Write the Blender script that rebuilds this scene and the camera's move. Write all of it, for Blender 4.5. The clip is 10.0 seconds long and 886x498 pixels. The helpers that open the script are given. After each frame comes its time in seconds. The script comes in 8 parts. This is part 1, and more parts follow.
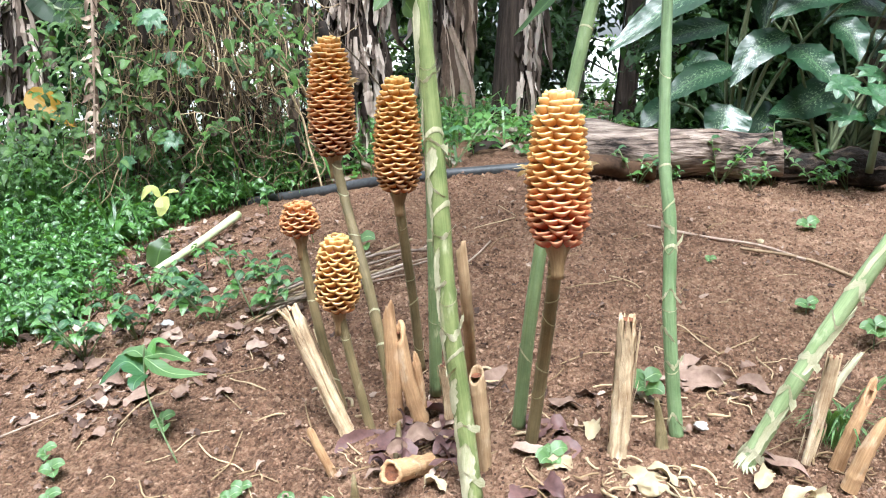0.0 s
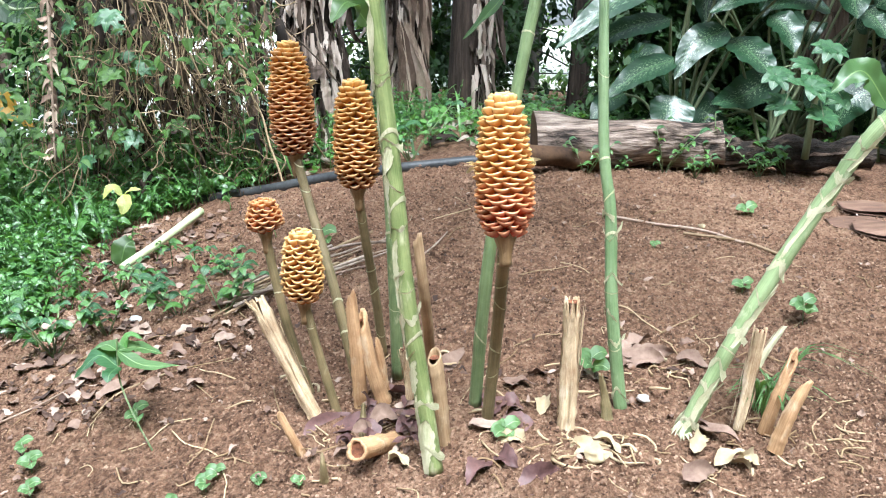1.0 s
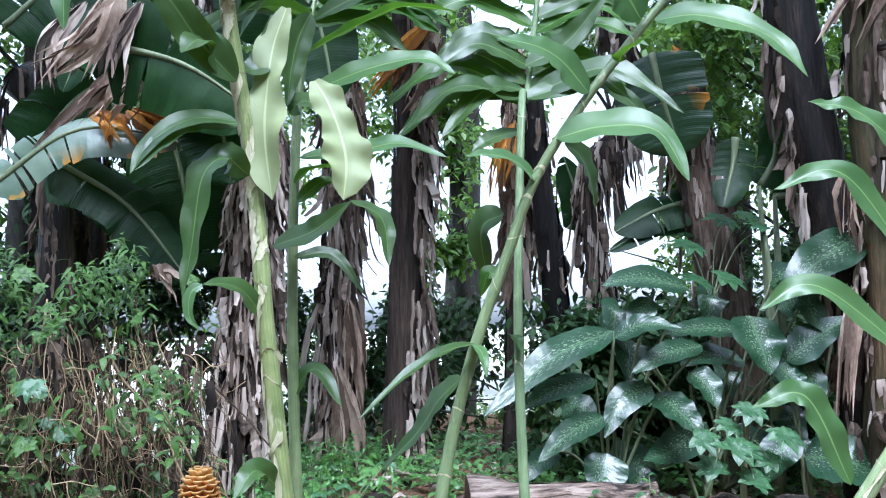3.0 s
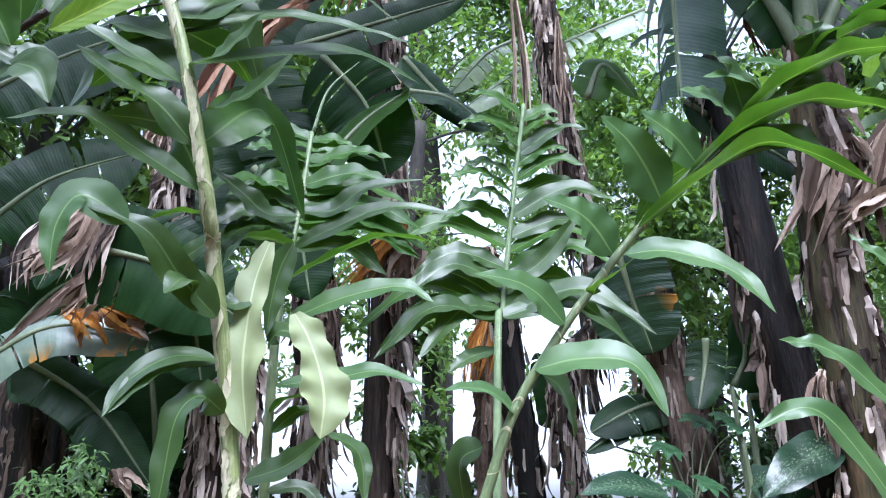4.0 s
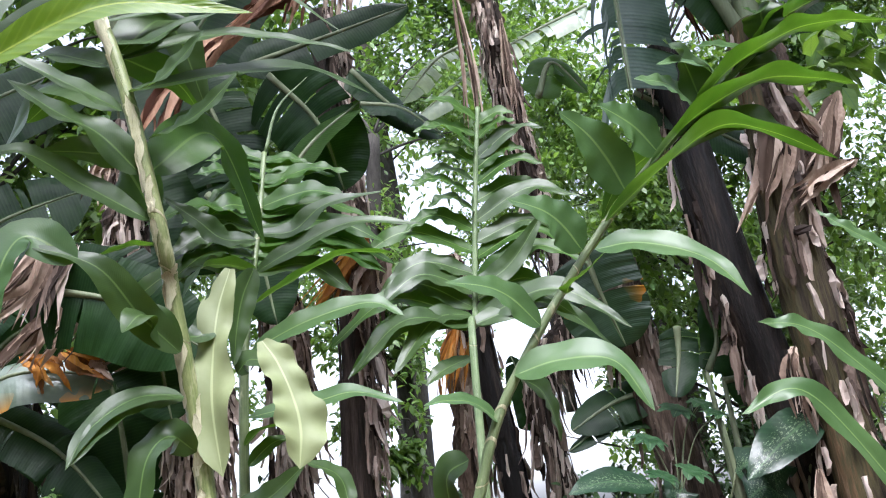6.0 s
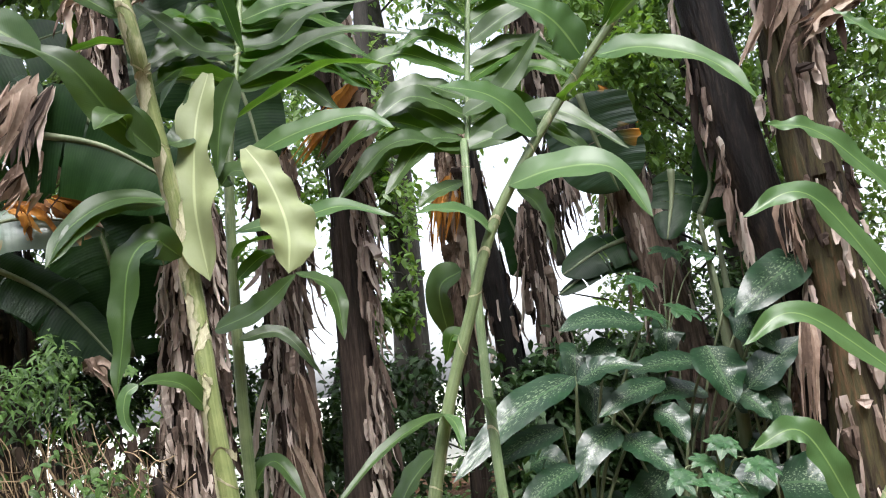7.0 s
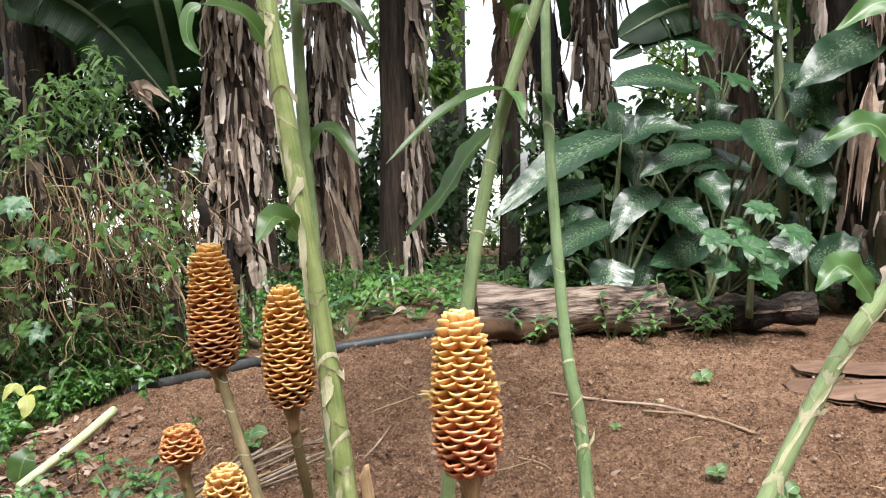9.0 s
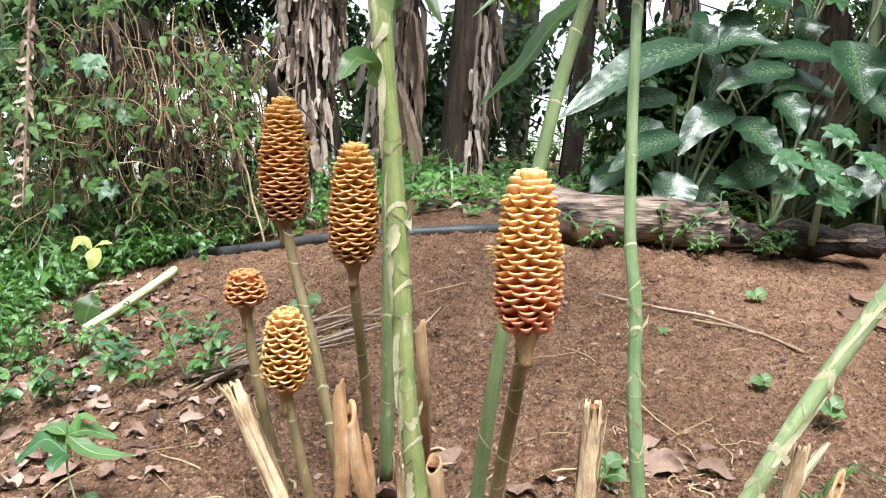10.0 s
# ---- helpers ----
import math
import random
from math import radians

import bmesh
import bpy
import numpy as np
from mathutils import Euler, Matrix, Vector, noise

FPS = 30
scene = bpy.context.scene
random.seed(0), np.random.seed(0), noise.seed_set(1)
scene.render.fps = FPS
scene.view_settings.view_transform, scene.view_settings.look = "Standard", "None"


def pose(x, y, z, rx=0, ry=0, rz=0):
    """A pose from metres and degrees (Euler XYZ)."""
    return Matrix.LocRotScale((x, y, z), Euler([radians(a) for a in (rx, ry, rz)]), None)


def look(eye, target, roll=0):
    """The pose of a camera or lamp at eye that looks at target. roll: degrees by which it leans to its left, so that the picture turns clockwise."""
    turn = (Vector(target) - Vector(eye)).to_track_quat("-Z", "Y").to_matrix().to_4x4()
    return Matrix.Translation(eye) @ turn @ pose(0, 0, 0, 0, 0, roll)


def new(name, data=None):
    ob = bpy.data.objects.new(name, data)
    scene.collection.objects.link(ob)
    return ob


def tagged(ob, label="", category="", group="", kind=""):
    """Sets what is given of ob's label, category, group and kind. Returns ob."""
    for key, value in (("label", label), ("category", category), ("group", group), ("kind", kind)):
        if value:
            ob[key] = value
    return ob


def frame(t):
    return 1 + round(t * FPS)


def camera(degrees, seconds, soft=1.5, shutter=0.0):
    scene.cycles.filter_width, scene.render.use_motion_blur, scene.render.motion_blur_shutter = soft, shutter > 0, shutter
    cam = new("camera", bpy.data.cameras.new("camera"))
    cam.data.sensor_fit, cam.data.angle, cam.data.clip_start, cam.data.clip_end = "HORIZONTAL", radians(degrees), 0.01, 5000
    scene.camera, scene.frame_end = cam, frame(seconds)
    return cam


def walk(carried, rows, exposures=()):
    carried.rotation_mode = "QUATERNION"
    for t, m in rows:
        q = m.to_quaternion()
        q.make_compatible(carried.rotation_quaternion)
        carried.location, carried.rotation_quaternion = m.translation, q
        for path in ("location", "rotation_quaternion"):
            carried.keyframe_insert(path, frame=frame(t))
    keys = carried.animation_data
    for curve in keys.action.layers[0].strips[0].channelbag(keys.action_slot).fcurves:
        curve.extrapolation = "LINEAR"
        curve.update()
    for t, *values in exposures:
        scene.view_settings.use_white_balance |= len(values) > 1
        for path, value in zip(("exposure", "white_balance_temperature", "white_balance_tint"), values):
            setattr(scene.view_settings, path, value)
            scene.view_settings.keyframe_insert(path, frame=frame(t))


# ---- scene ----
# camera and its path
cam = camera(57.67, 10.0, soft=1.1)
ROWS = [
    (0.0, -0.0000, -0.0001, 0.7501, 75.00, -0.00, -0.00),
    (0.5, -0.0012, -0.0875, 0.7661, 74.14, 0.89, -2.14),
    (1.0, 0.0067, -0.0907, 0.7759, 74.30, 0.56, -2.98),
    (1.5, 0.0182, -0.0846, 0.8146, 80.43, -1.21, -3.37),
    (2.0, 0.0432, -0.0683, 0.8821, 87.52, -0.16, -5.44),
    (2.2, 0.0454, -0.0691, 0.8998, 89.58, -0.24, -5.95),
    (3.3, 0.0606, -0.0456, 1.0398, 98.22, 2.01, -7.53),
    (3.5, 0.0586, -0.0492, 1.0562, 100.89, 2.10, -8.12),
    (4.0, 0.0452, -0.0677, 1.0904, 108.06, 1.45, -9.03),
    (4.5, 0.0509, -0.0711, 1.1155, 111.14, 1.59, -9.98),
    (5.0, 0.0410, -0.0845, 1.1357, 112.81, 4.28, -9.26),
    (5.2, 0.0373, -0.0801, 1.1341, 112.80, 5.14, -9.09),
    (6.3, 0.0469, -0.0145, 1.0802, 105.76, 7.33, -10.30),
    (6.5, 0.0427, -0.0060, 1.0624, 103.66, 7.49, -10.36),
    (7.0, 0.0477, 0.0462, 1.0276, 99.01, 7.47, -10.52),
    (7.5, 0.0360, 0.0829, 0.9750, 95.28, 6.51, -10.86),
    (8.0, 0.0151, 0.1073, 0.9254, 92.30, 4.96, -10.62),
    (8.5, 0.0033, 0.1006, 0.8944, 89.62, 3.86, -9.30),
    (9.0, -0.0038, 0.0913, 0.8507, 84.59, 2.61, -8.37),
    (9.5, -0.0245, 0.0868, 0.8051, 80.46, 0.38, -5.95),
    (10.0, -0.0326, 0.0774, 0.7754, 78.58, -2.39, -3.99),
]
walk(cam, [(t, pose(x, y, z, rx, ry, rz)) for t, x, y, z, rx, ry, rz in ROWS],
     exposures=[(0.0, 2.46, 5600, 7), (1.5, 2.46, 5250, 5), (2.0, 2.35, 4900, 6), (3.5, 2.18, 5100, 15), (5.0, 2.20, 5400, 19), (7.0, 1.98, 6150, 14), (8.5, 2.0, 6350, 11), (10.0, 2.34, 6000, 9)])

# overcast tropical daylight
world = bpy.data.worlds.new("overcast_sky")
scene.world = world
world.use_nodes = True
wn = world.node_tree.nodes
sky = wn.new("ShaderNodeTexSky")
sky.sky_type = 'NISHITA'
sky.sun_disc = False
sky.sun_elevation = radians(62)
sky.sun_rotation = radians(200)
sky.air_density, sky.dust_density, sky.ozone_density = 1.0, 3.0, 1.0
wn["Background"].inputs["Strength"].default_value = 0.12
cloud = wn.new("ShaderNodeHueSaturation")
cloud.inputs["Saturation"].default_value = 0.3
world.node_tree.links.new(sky.outputs["Color"], cloud.inputs["Color"])
world.node_tree.links.new(cloud.outputs["Color"], wn["Background"].inputs["Color"])
sun_data = bpy.data.lights.new("sun", 'SUN')
sun_data.energy, sun_data.angle, sun_data.color = 1.45, radians(26), (1.0, 0.95, 0.88)
sun = new("sun", sun_data)
sun.matrix_world = look((1.2, -3.2, 9.0), (0.0, 1.0, 0.0))

# ---------- node helpers and materials ----------
def node(nt, kind, ins=None):
    n = nt.nodes.new(kind)
    for key, value in (ins or {}).items():
        if isinstance(value, bpy.types.NodeSocket):
            nt.links.new(value, n.inputs[key])
        else:
            n.inputs[key].default_value = value
    return n


def rgba(c):
    return (c[0], c[1], c[2], 1.0)


def ramp(nt, fac, stops):
    n = nt.nodes.new("ShaderNodeValToRGB")
    nt.links.new(fac, n.inputs["Fac"])
    els = n.color_ramp.elements
    while len(els) < len(stops):
        els.new(0.5)
    for el, (p, c) in zip(els, stops):
        el.position, el.color = p, rgba(c)
    return n.outputs["Color"]


def noise_tex(nt, vec, scale, detail=4.0, rough=0.6, out="Fac"):
    return node(nt, "ShaderNodeTexNoise", {"Vector": vec, "Scale": scale, "Detail": detail, "Roughness": rough}).outputs[out]


def math_node(nt, op, a, b=0.0):
    n = nt.nodes.new("ShaderNodeMath")
    n.operation = op
    for k, v in ((0, a), (1, b)):
        if isinstance(v, bpy.types.NodeSocket):
            nt.links.new(v, n.inputs[k])
        else:
            n.inputs[k].default_value = v
    return n.outputs[0]


def mix(nt, fac, a, b, mode='MIX'):
    n = nt.nodes.new("ShaderNodeMix")
    n.data_type, n.blend_type = 'RGBA', mode
    for k, v in ((0, fac), (6, a), (7, b)):
        if isinstance(v, bpy.types.NodeSocket):
            nt.links.new(v, n.inputs[k])
        else:
            n.inputs[k].default_value = v if k == 0 else rgba(v)
    return n.outputs[2]


def start(name):
    m = bpy.data.materials.new(name)
    m.use_nodes = True
    m.node_tree.nodes.clear()
    return m, m.node_tree


def finish(nt, color, rough, height=None, bump=0.3, dist=0.005, translucent=0.0, spec=0.5, tcol=None, coat=0.0):
    p = node(nt, "ShaderNodeBsdfPrincipled", {"Base Color": color, "Roughness": rough, "Specular IOR Level": spec, "Coat Weight": coat, "Coat Roughness": 0.25})
    if height is not None:
        b = node(nt, "ShaderNodeBump", {"Height": height, "Strength": bump, "Distance": dist})
        nt.links.new(b.outputs[0], p.inputs["Normal"])
    sh = p.outputs[0]
    if translucent:
        t = node(nt, "ShaderNodeBsdfTranslucent", {"Color": tcol if tcol is not None else color})
        sh = node(nt, "ShaderNodeMixShader", {0: translucent, 1: sh, 2: t.outputs[0]}).outputs[0]
    o = nt.nodes.new("ShaderNodeOutputMaterial")
    nt.links.new(sh, o.inputs["Surface"])


def organic(name, stops, scale=6.0, fine=60.0, rough=0.8, bump=0.4, dist=0.004, stretch=(1, 1, 1), translucent=0.0, spec=0.3, island=0.0):
    """Mottled matter: two scales of noise through a colour ramp."""
    m, nt = start(name)
    co = node(nt, "ShaderNodeTexCoord").outputs["Object"]
    st = node(nt, "ShaderNodeMapping", {"Vector": co, "Scale": stretch}).outputs[0]
    a = noise_tex(nt, st, scale, 5.0)
    b = noise_tex(nt, st, fine, 4.0)
    f = math_node(nt, 'ADD', math_node(nt, 'MULTIPLY', a, 0.6), math_node(nt, 'MULTIPLY', b, 0.4))
    if island:
        r = nt.nodes.new("ShaderNodeNewGeometry").outputs["Random Per Island"]
        f = math_node(nt, 'ADD', f, math_node(nt, 'MULTIPLY', math_node(nt, 'SUBTRACT', r, 0.5), island))
    finish(nt, ramp(nt, f, stops), rough, f, bump, dist, translucent, spec)
    return m


def leaf_mat(name, dark, light, rib, rough=0.38, translucent=0.25, veins=26.0, slant=5.0, spots=None, edge=None, vary=0.25, bump=0.35, veinmix=0.22, spec=0.5):
    """Blade with midrib and side veins; UV: x along the blade, y across from -1 to 1."""
    m, nt = start(name)
    uv = node(nt, "ShaderNodeUVMap").outputs[0]
    sep = node(nt, "ShaderNodeSeparateXYZ", {0: uv})
    u, v = sep.outputs[0], sep.outputs[1]
    av = math_node(nt, 'ABSOLUTE', v)
    co = node(nt, "ShaderNodeTexCoord").outputs["Object"]
    blot = noise_tex(nt, co, 9.0, 4.0)
    rnd = nt.nodes.new("ShaderNodeNewGeometry").outputs["Random Per Island"]
    shade = math_node(nt, 'ADD', math_node(nt, 'MULTIPLY', blot, 0.7), math_node(nt, 'MULTIPLY', rnd, vary))
    col = ramp(nt, shade, [(0.25, dark), (0.75, light)])
    phase = math_node(nt, 'SUBTRACT', math_node(nt, 'MULTIPLY', u, veins), math_node(nt, 'MULTIPLY', av, slant))
    wave = math_node(nt, 'ADD', math_node(nt, 'MULTIPLY', math_node(nt, 'SINE', math_node(nt, 'MULTIPLY', phase, 6.283)), 0.5), 0.5)
    vein = math_node(nt, 'POWER', wave, 6.0)
    col = mix(nt, math_node(nt, 'MULTIPLY', vein, veinmix), col, rib)
    if spots is not None:
        sc = node(nt, "ShaderNodeMapping", {"Vector": uv, "Scale": (veins * 1.25, 7.5, 1.0)}).outputs[0]
        n1 = noise_tex(nt, sc, 1.9, 3.0, 0.75)
        mask = math_node(nt, 'MULTIPLY', math_node(nt, 'SUBTRACT', 1.0, math_node(nt, 'MULTIPLY', math_node(nt, 'POWER', av, 3.0), 0.5)), math_node(nt, 'ADD', math_node(nt, 'MULTIPLY', wave, 0.05), n1))
        s = nt.nodes.new("ShaderNodeMapRange")
        nt.links.new(mask, s.inputs[0])
        s.inputs[1].default_value, s.inputs[2].default_value = 0.56, 0.64
        col = mix(nt, s.outputs[0], col, spots)
    if edge is not None:
        e = math_node(nt, 'MULTIPLY', math_node(nt, 'POWER', av, 5.0), math_node(nt, 'GREATER_THAN', noise_tex(nt, co, 5.0, 2.0), 0.57))
        col = mix(nt, e, col, edge)
    r = nt.nodes.new("ShaderNodeMapRange")
    nt.links.new(av, r.inputs[0])
    r.inputs[1].default_value, r.inputs[2].default_value, r.inputs[3].default_value, r.inputs[4].default_value = 0.03, 0.07, 1.0, 0.0
    col = mix(nt, r.outputs[0], col, rib)
    h = math_node(nt, 'ADD', math_node(nt, 'MULTIPLY', wave, bump), math_node(nt, 'ADD', math_node(nt, 'MULTIPLY', noise_tex(nt, co, 60.0), 0.25), math_node(nt, 'MULTIPLY', noise_tex(nt, co, 13.0, 2.0), 2.2)))
    rr = math_node(nt, 'ADD', math_node(nt, 'MULTIPLY', noise_tex(nt, co, 14.0), 0.25), rough - 0.12)
    glow = mix(nt, 1.0, col, (2.3, 2.2, 0.8), 'MULTIPLY')
    finish(nt, col, rr, h, 0.5, 0.004, translucent, spec, glow)
    return m


def stalk_mat(name, low, high, pale, rough=0.4, pale_amount=0.5):
    """Fibrous stalk; UV: x along in metres, y round."""
    m, nt = start(name)
    uv = node(nt, "ShaderNodeUVMap").outputs[0]
    fib = noise_tex(nt, node(nt, "ShaderNodeMapping", {"Vector": uv, "Scale": (3.0, 9.0, 1.0)}).outputs[0], 3.0, 4.0)
    co = node(nt, "ShaderNodeTexCoord").outputs["Object"]
    blot = noise_tex(nt, co, 22.0, 4.0)
    f = math_node(nt, 'ADD', math_node(nt, 'MULTIPLY', fib, 0.5), math_node(nt, 'MULTIPLY', blot, 0.5))
    col = ramp(nt, f, [(0.38, low), (0.60, high)])
    n2 = noise_tex(nt, node(nt, "ShaderNodeMapping", {"Vector": co, "Scale": (1.0, 1.0, 0.35)}).outputs[0], 30.0, 4.0, 0.7)
    s = nt.nodes.new("ShaderNodeMapRange")
    nt.links.new(n2, s.inputs[0])
    s.inputs[1].default_value, s.inputs[2].default_value = 0.62 - 0.1 * pale_amount, 0.72 - 0.05 * pale_amount
    col = mix(nt, math_node(nt, 'MULTIPLY', s.outputs[0], 0.6), col, pale)
    finish(nt, col, rough, f, 0.6, 0.004, 0.0, 0.4)
    return m


def scale_mat():
    """Waxy cone scale tinted by the colour of each object."""
    m, nt = start("waxy_cone_scale")
    tint = node(nt, "ShaderNodeObjectInfo")
    co = node(nt, "ShaderNodeTexCoord").outputs["Object"]
    n = noise_tex(nt, co, 90.0, 3.0)
    uv = node(nt, "ShaderNodeSeparateXYZ", {0: node(nt, "ShaderNodeUVMap").outputs[0]})
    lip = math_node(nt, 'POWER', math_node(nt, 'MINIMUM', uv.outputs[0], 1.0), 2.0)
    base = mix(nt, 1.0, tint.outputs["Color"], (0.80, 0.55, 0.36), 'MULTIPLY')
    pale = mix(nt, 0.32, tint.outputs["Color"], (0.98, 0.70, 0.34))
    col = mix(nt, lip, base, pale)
    # Pouch insides: the shade in the gaps is put into the colour.
    inner_shade = mix(nt, 1.0, tint.outputs["Color"], (0.30, 0.15, 0.08), 'MULTIPLY')
    col = mix(nt, math_node(nt, 'MINIMUM', math_node(nt, 'MAXIMUM', math_node(nt, 'SUBTRACT', uv.outputs[0], 1.0), 0.0), 1.0), col, inner_shade)
    col = mix(nt, math_node(nt, 'MULTIPLY', n, 0.10), col, (0.42, 0.16, 0.05))
    finish(nt, col, 0.24, n, 0.2, 0.001, 0.08, 0.7, coat=0.6)
    return m


def soil_mat():
    m, nt = start("brown_garden_soil")
    co = node(nt, "ShaderNodeTexCoord").outputs["Object"]
    big = noise_tex(nt, co, 1.3, 4.0)
    mid = noise_tex(nt, co, 11.0, 6.0, 0.7)
    fine = noise_tex(nt, co, 140.0, 4.0, 0.7)
    lump = noise_tex(nt, co, 48.0, 5.0, 0.75)
    f = math_node(nt, 'ADD', math_node(nt, 'ADD', math_node(nt, 'MULTIPLY', big, 0.22), math_node(nt, 'MULTIPLY', mid, 0.23)), math_node(nt, 'ADD', math_node(nt, 'MULTIPLY', lump, 0.35), math_node(nt, 'MULTIPLY', fine, 0.2)))
    col = ramp(nt, f, [(0.395, (0.034, 0.017, 0.011)), (0.465, (0.146, 0.079, 0.048)), (0.53, (0.255, 0.145, 0.090)), (0.60, (0.42, 0.275, 0.185))])
    cell = node(nt, "ShaderNodeTexVoronoi", {"Vector": co, "Scale": 150.0})
    grain = node(nt, "ShaderNodeSeparateXYZ", {0: cell.outputs["Color"]}).outputs[0]
    col = mix(nt, math_node(nt, 'MULTIPLY', math_node(nt, 'POWER', grain, 3.0), 0.30), col, (0.44, 0.29, 0.195))
    col = mix(nt, math_node(nt, 'MULTIPLY', math_node(nt, 'POWER', math_node(nt, 'SUBTRACT', 1.0, grain), 4.0), 0.45), col, (0.040, 0.020, 0.013))
    vor = cell.outputs["Distance"]
    h = math_node(nt, 'ADD', math_node(nt, 'ADD', math_node(nt, 'ADD', math_node(nt, 'MULTIPLY', mid, 0.8), math_node(nt, 'MULTIPLY', lump, 0.9)), math_node(nt, 'MULTIPLY', fine, 0.5)), math_node(nt, 'MULTIPLY', vor, 0.4))
    finish(nt, col, 0.95, h, 1.0, 0.02, 0.0, 0.15)
    return m


SOIL = soil_mat()
CLOD = organic("soil_clods", [(0.25, (0.06, 0.032, 0.020)), (0.5, (0.20, 0.115, 0.072)), (0.8, (0.40, 0.27, 0.185))], 20, 150, 0.95, 0.6, island=0.5)
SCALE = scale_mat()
# Core kept dark so the gaps between scales read as shade.
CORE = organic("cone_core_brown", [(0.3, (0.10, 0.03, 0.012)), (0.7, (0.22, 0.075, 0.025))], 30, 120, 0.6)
PETAL = organic("pale_yellow_petal", [(0.3, (0.75, 0.55, 0.25)), (0.7, (0.85, 0.75, 0.5))], 40, 160, 0.5, translucent=0.3)
PEDUNCLE = stalk_mat("olive_flower_stalk", (0.125, 0.100, 0.045), (0.245, 0.185, 0.092), (0.42, 0.36, 0.22), 0.55, 0.1)
NECK = stalk_mat("tan_cone_neck", (0.20, 0.125, 0.058), (0.34, 0.225, 0.115), (0.44, 0.35, 0.22), 0.5, 0.2)
CANE = stalk_mat("green_cane", (0.12, 0.17, 0.072), (0.21, 0.27, 0.125), (0.60, 0.58, 0.38), 0.38, 0.15)
CANE_PALE = stalk_mat("yellow_green_cane", (0.125, 0.168, 0.055), (0.265, 0.300, 0.120), (0.62, 0.58, 0.40), 0.36, 0.5)
CANE_DARK = stalk_mat("blue_green_cane", (0.112, 0.172, 0.074), (0.20, 0.270, 0.132), (0.5, 0.5, 0.33), 0.38, 0.0)
SHEATH = stalk_mat("papery_pale_sheath", (0.36, 0.36, 0.20), (0.64, 0.61, 0.42), (0.78, 0.73, 0.56), 0.65, 0.5)
STRAW = stalk_mat("dry_straw_stalk", (0.30, 0.19, 0.10), (0.68, 0.53, 0.34), (0.80, 0.71, 0.55), 0.8, 0.7)
STRAW_GOLD = stalk_mat("golden_dry_stalk", (0.33, 0.180, 0.085), (0.58, 0.37, 0.195), (0.74, 0.60, 0.42), 0.65, 0.6)
STRAW_TAN = stalk_mat("brown_dry_stalk", (0.30, 0.19, 0.10), (0.50, 0.35, 0.20), (0.66, 0.52, 0.34), 0.65, 0.3)
SEED_LEAF = leaf_mat("seedling_leaf", (0.060, 0.130, 0.040), (0.135, 0.235, 0.085), (0.28, 0.40, 0.20), 0.42, 0.28, 8.0, 2.0, bump=0.08, veinmix=0.08)
ROT = organic("rotten_brown_pith", [(0.3, (0.05, 0.02, 0.012)), (0.7, (0.30, 0.12, 0.06))], 50, 200, 0.9, 0.8)
GINGER = leaf_mat("ginger_leaf", (0.018, 0.045, 0.011), (0.058, 0.110, 0.024), (0.095, 0.165, 0.050), 0.40, 0.24, 70.0, 8.0, bump=0.02, veinmix=0.05, spec=0.5)
# Brighter copy of the ginger leaf, with backlight put into the colour.
GINGER_BRIGHT = leaf_mat("ginger_leaf_backlit", (0.018, 0.062, 0.009), (0.068, 0.150, 0.020), (0.12, 0.22, 0.055), 0.42, 0.34, 70.0, 8.0, bump=0.02, veinmix=0.05, spec=0.35)
# Paler copy of the ginger leaf; reflected sky sheen is put into its colour.
GINGER_SHEEN = leaf_mat("ginger_leaf_sheen", (0.036, 0.092, 0.028), (0.100, 0.185, 0.062), (0.17, 0.27, 0.10), 0.40, 0.24, 70.0, 8.0, bump=0.02, veinmix=0.05, spec=0.5)
GINGER_PALE = leaf_mat("ginger_leaf_underside", (0.175, 0.215, 0.092), (0.30, 0.345, 0.17), (0.38, 0.43, 0.23), 0.62, 0.12, 26.0, 4.0, bump=0.0, veinmix=0.0)
MANGO = leaf_mat("mango_leaf", (0.085, 0.170, 0.008), (0.165, 0.280, 0.014), (0.32, 0.42, 0.06), 0.33, 0.36, 17.0, 2.0, bump=0.15, veinmix=0.14)
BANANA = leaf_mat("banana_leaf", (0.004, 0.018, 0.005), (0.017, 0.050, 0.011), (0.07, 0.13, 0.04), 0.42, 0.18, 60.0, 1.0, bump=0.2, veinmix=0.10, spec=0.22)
# Paler, bluer green: sheen of the hanging leaf put into its base colour.
BANANA_SHEEN = leaf_mat("sheen_banana_leaf", (0.022, 0.050, 0.036), (0.052, 0.098, 0.070), (0.16, 0.22, 0.13), 0.34, 0.20, 60.0, 1.0, bump=0.25, veinmix=0.10, spec=0.5)
BANANA_EDGED = leaf_mat("banana_leaf_orange_edge", (0.006, 0.024, 0.010), (0.024, 0.062, 0.022), (0.08, 0.15, 0.05), 0.4, 0.15, 60.0, 1.0, bump=0.2, veinmix=0.10, edge=(0.62, 0.26, 0.02))
BANANA_PALE = leaf_mat("pale_shredded_banana_leaf", (0.09, 0.14, 0.09), (0.25, 0.32, 0.22), (0.3, 0.36, 0.2), 0.4, 0.3, 40.0, 1.0, bump=0.2, veinmix=0.1)
# Lit copy of the banana leaf: light shining through is part of the colour.
BANANA_LIT = leaf_mat("backlit_banana_leaf", (0.020, 0.055, 0.008), (0.050, 0.120, 0.016), (0.10, 0.2, 0.05), 0.4, 0.5, 60.0, 1.0, bump=0.2, veinmix=0.10)
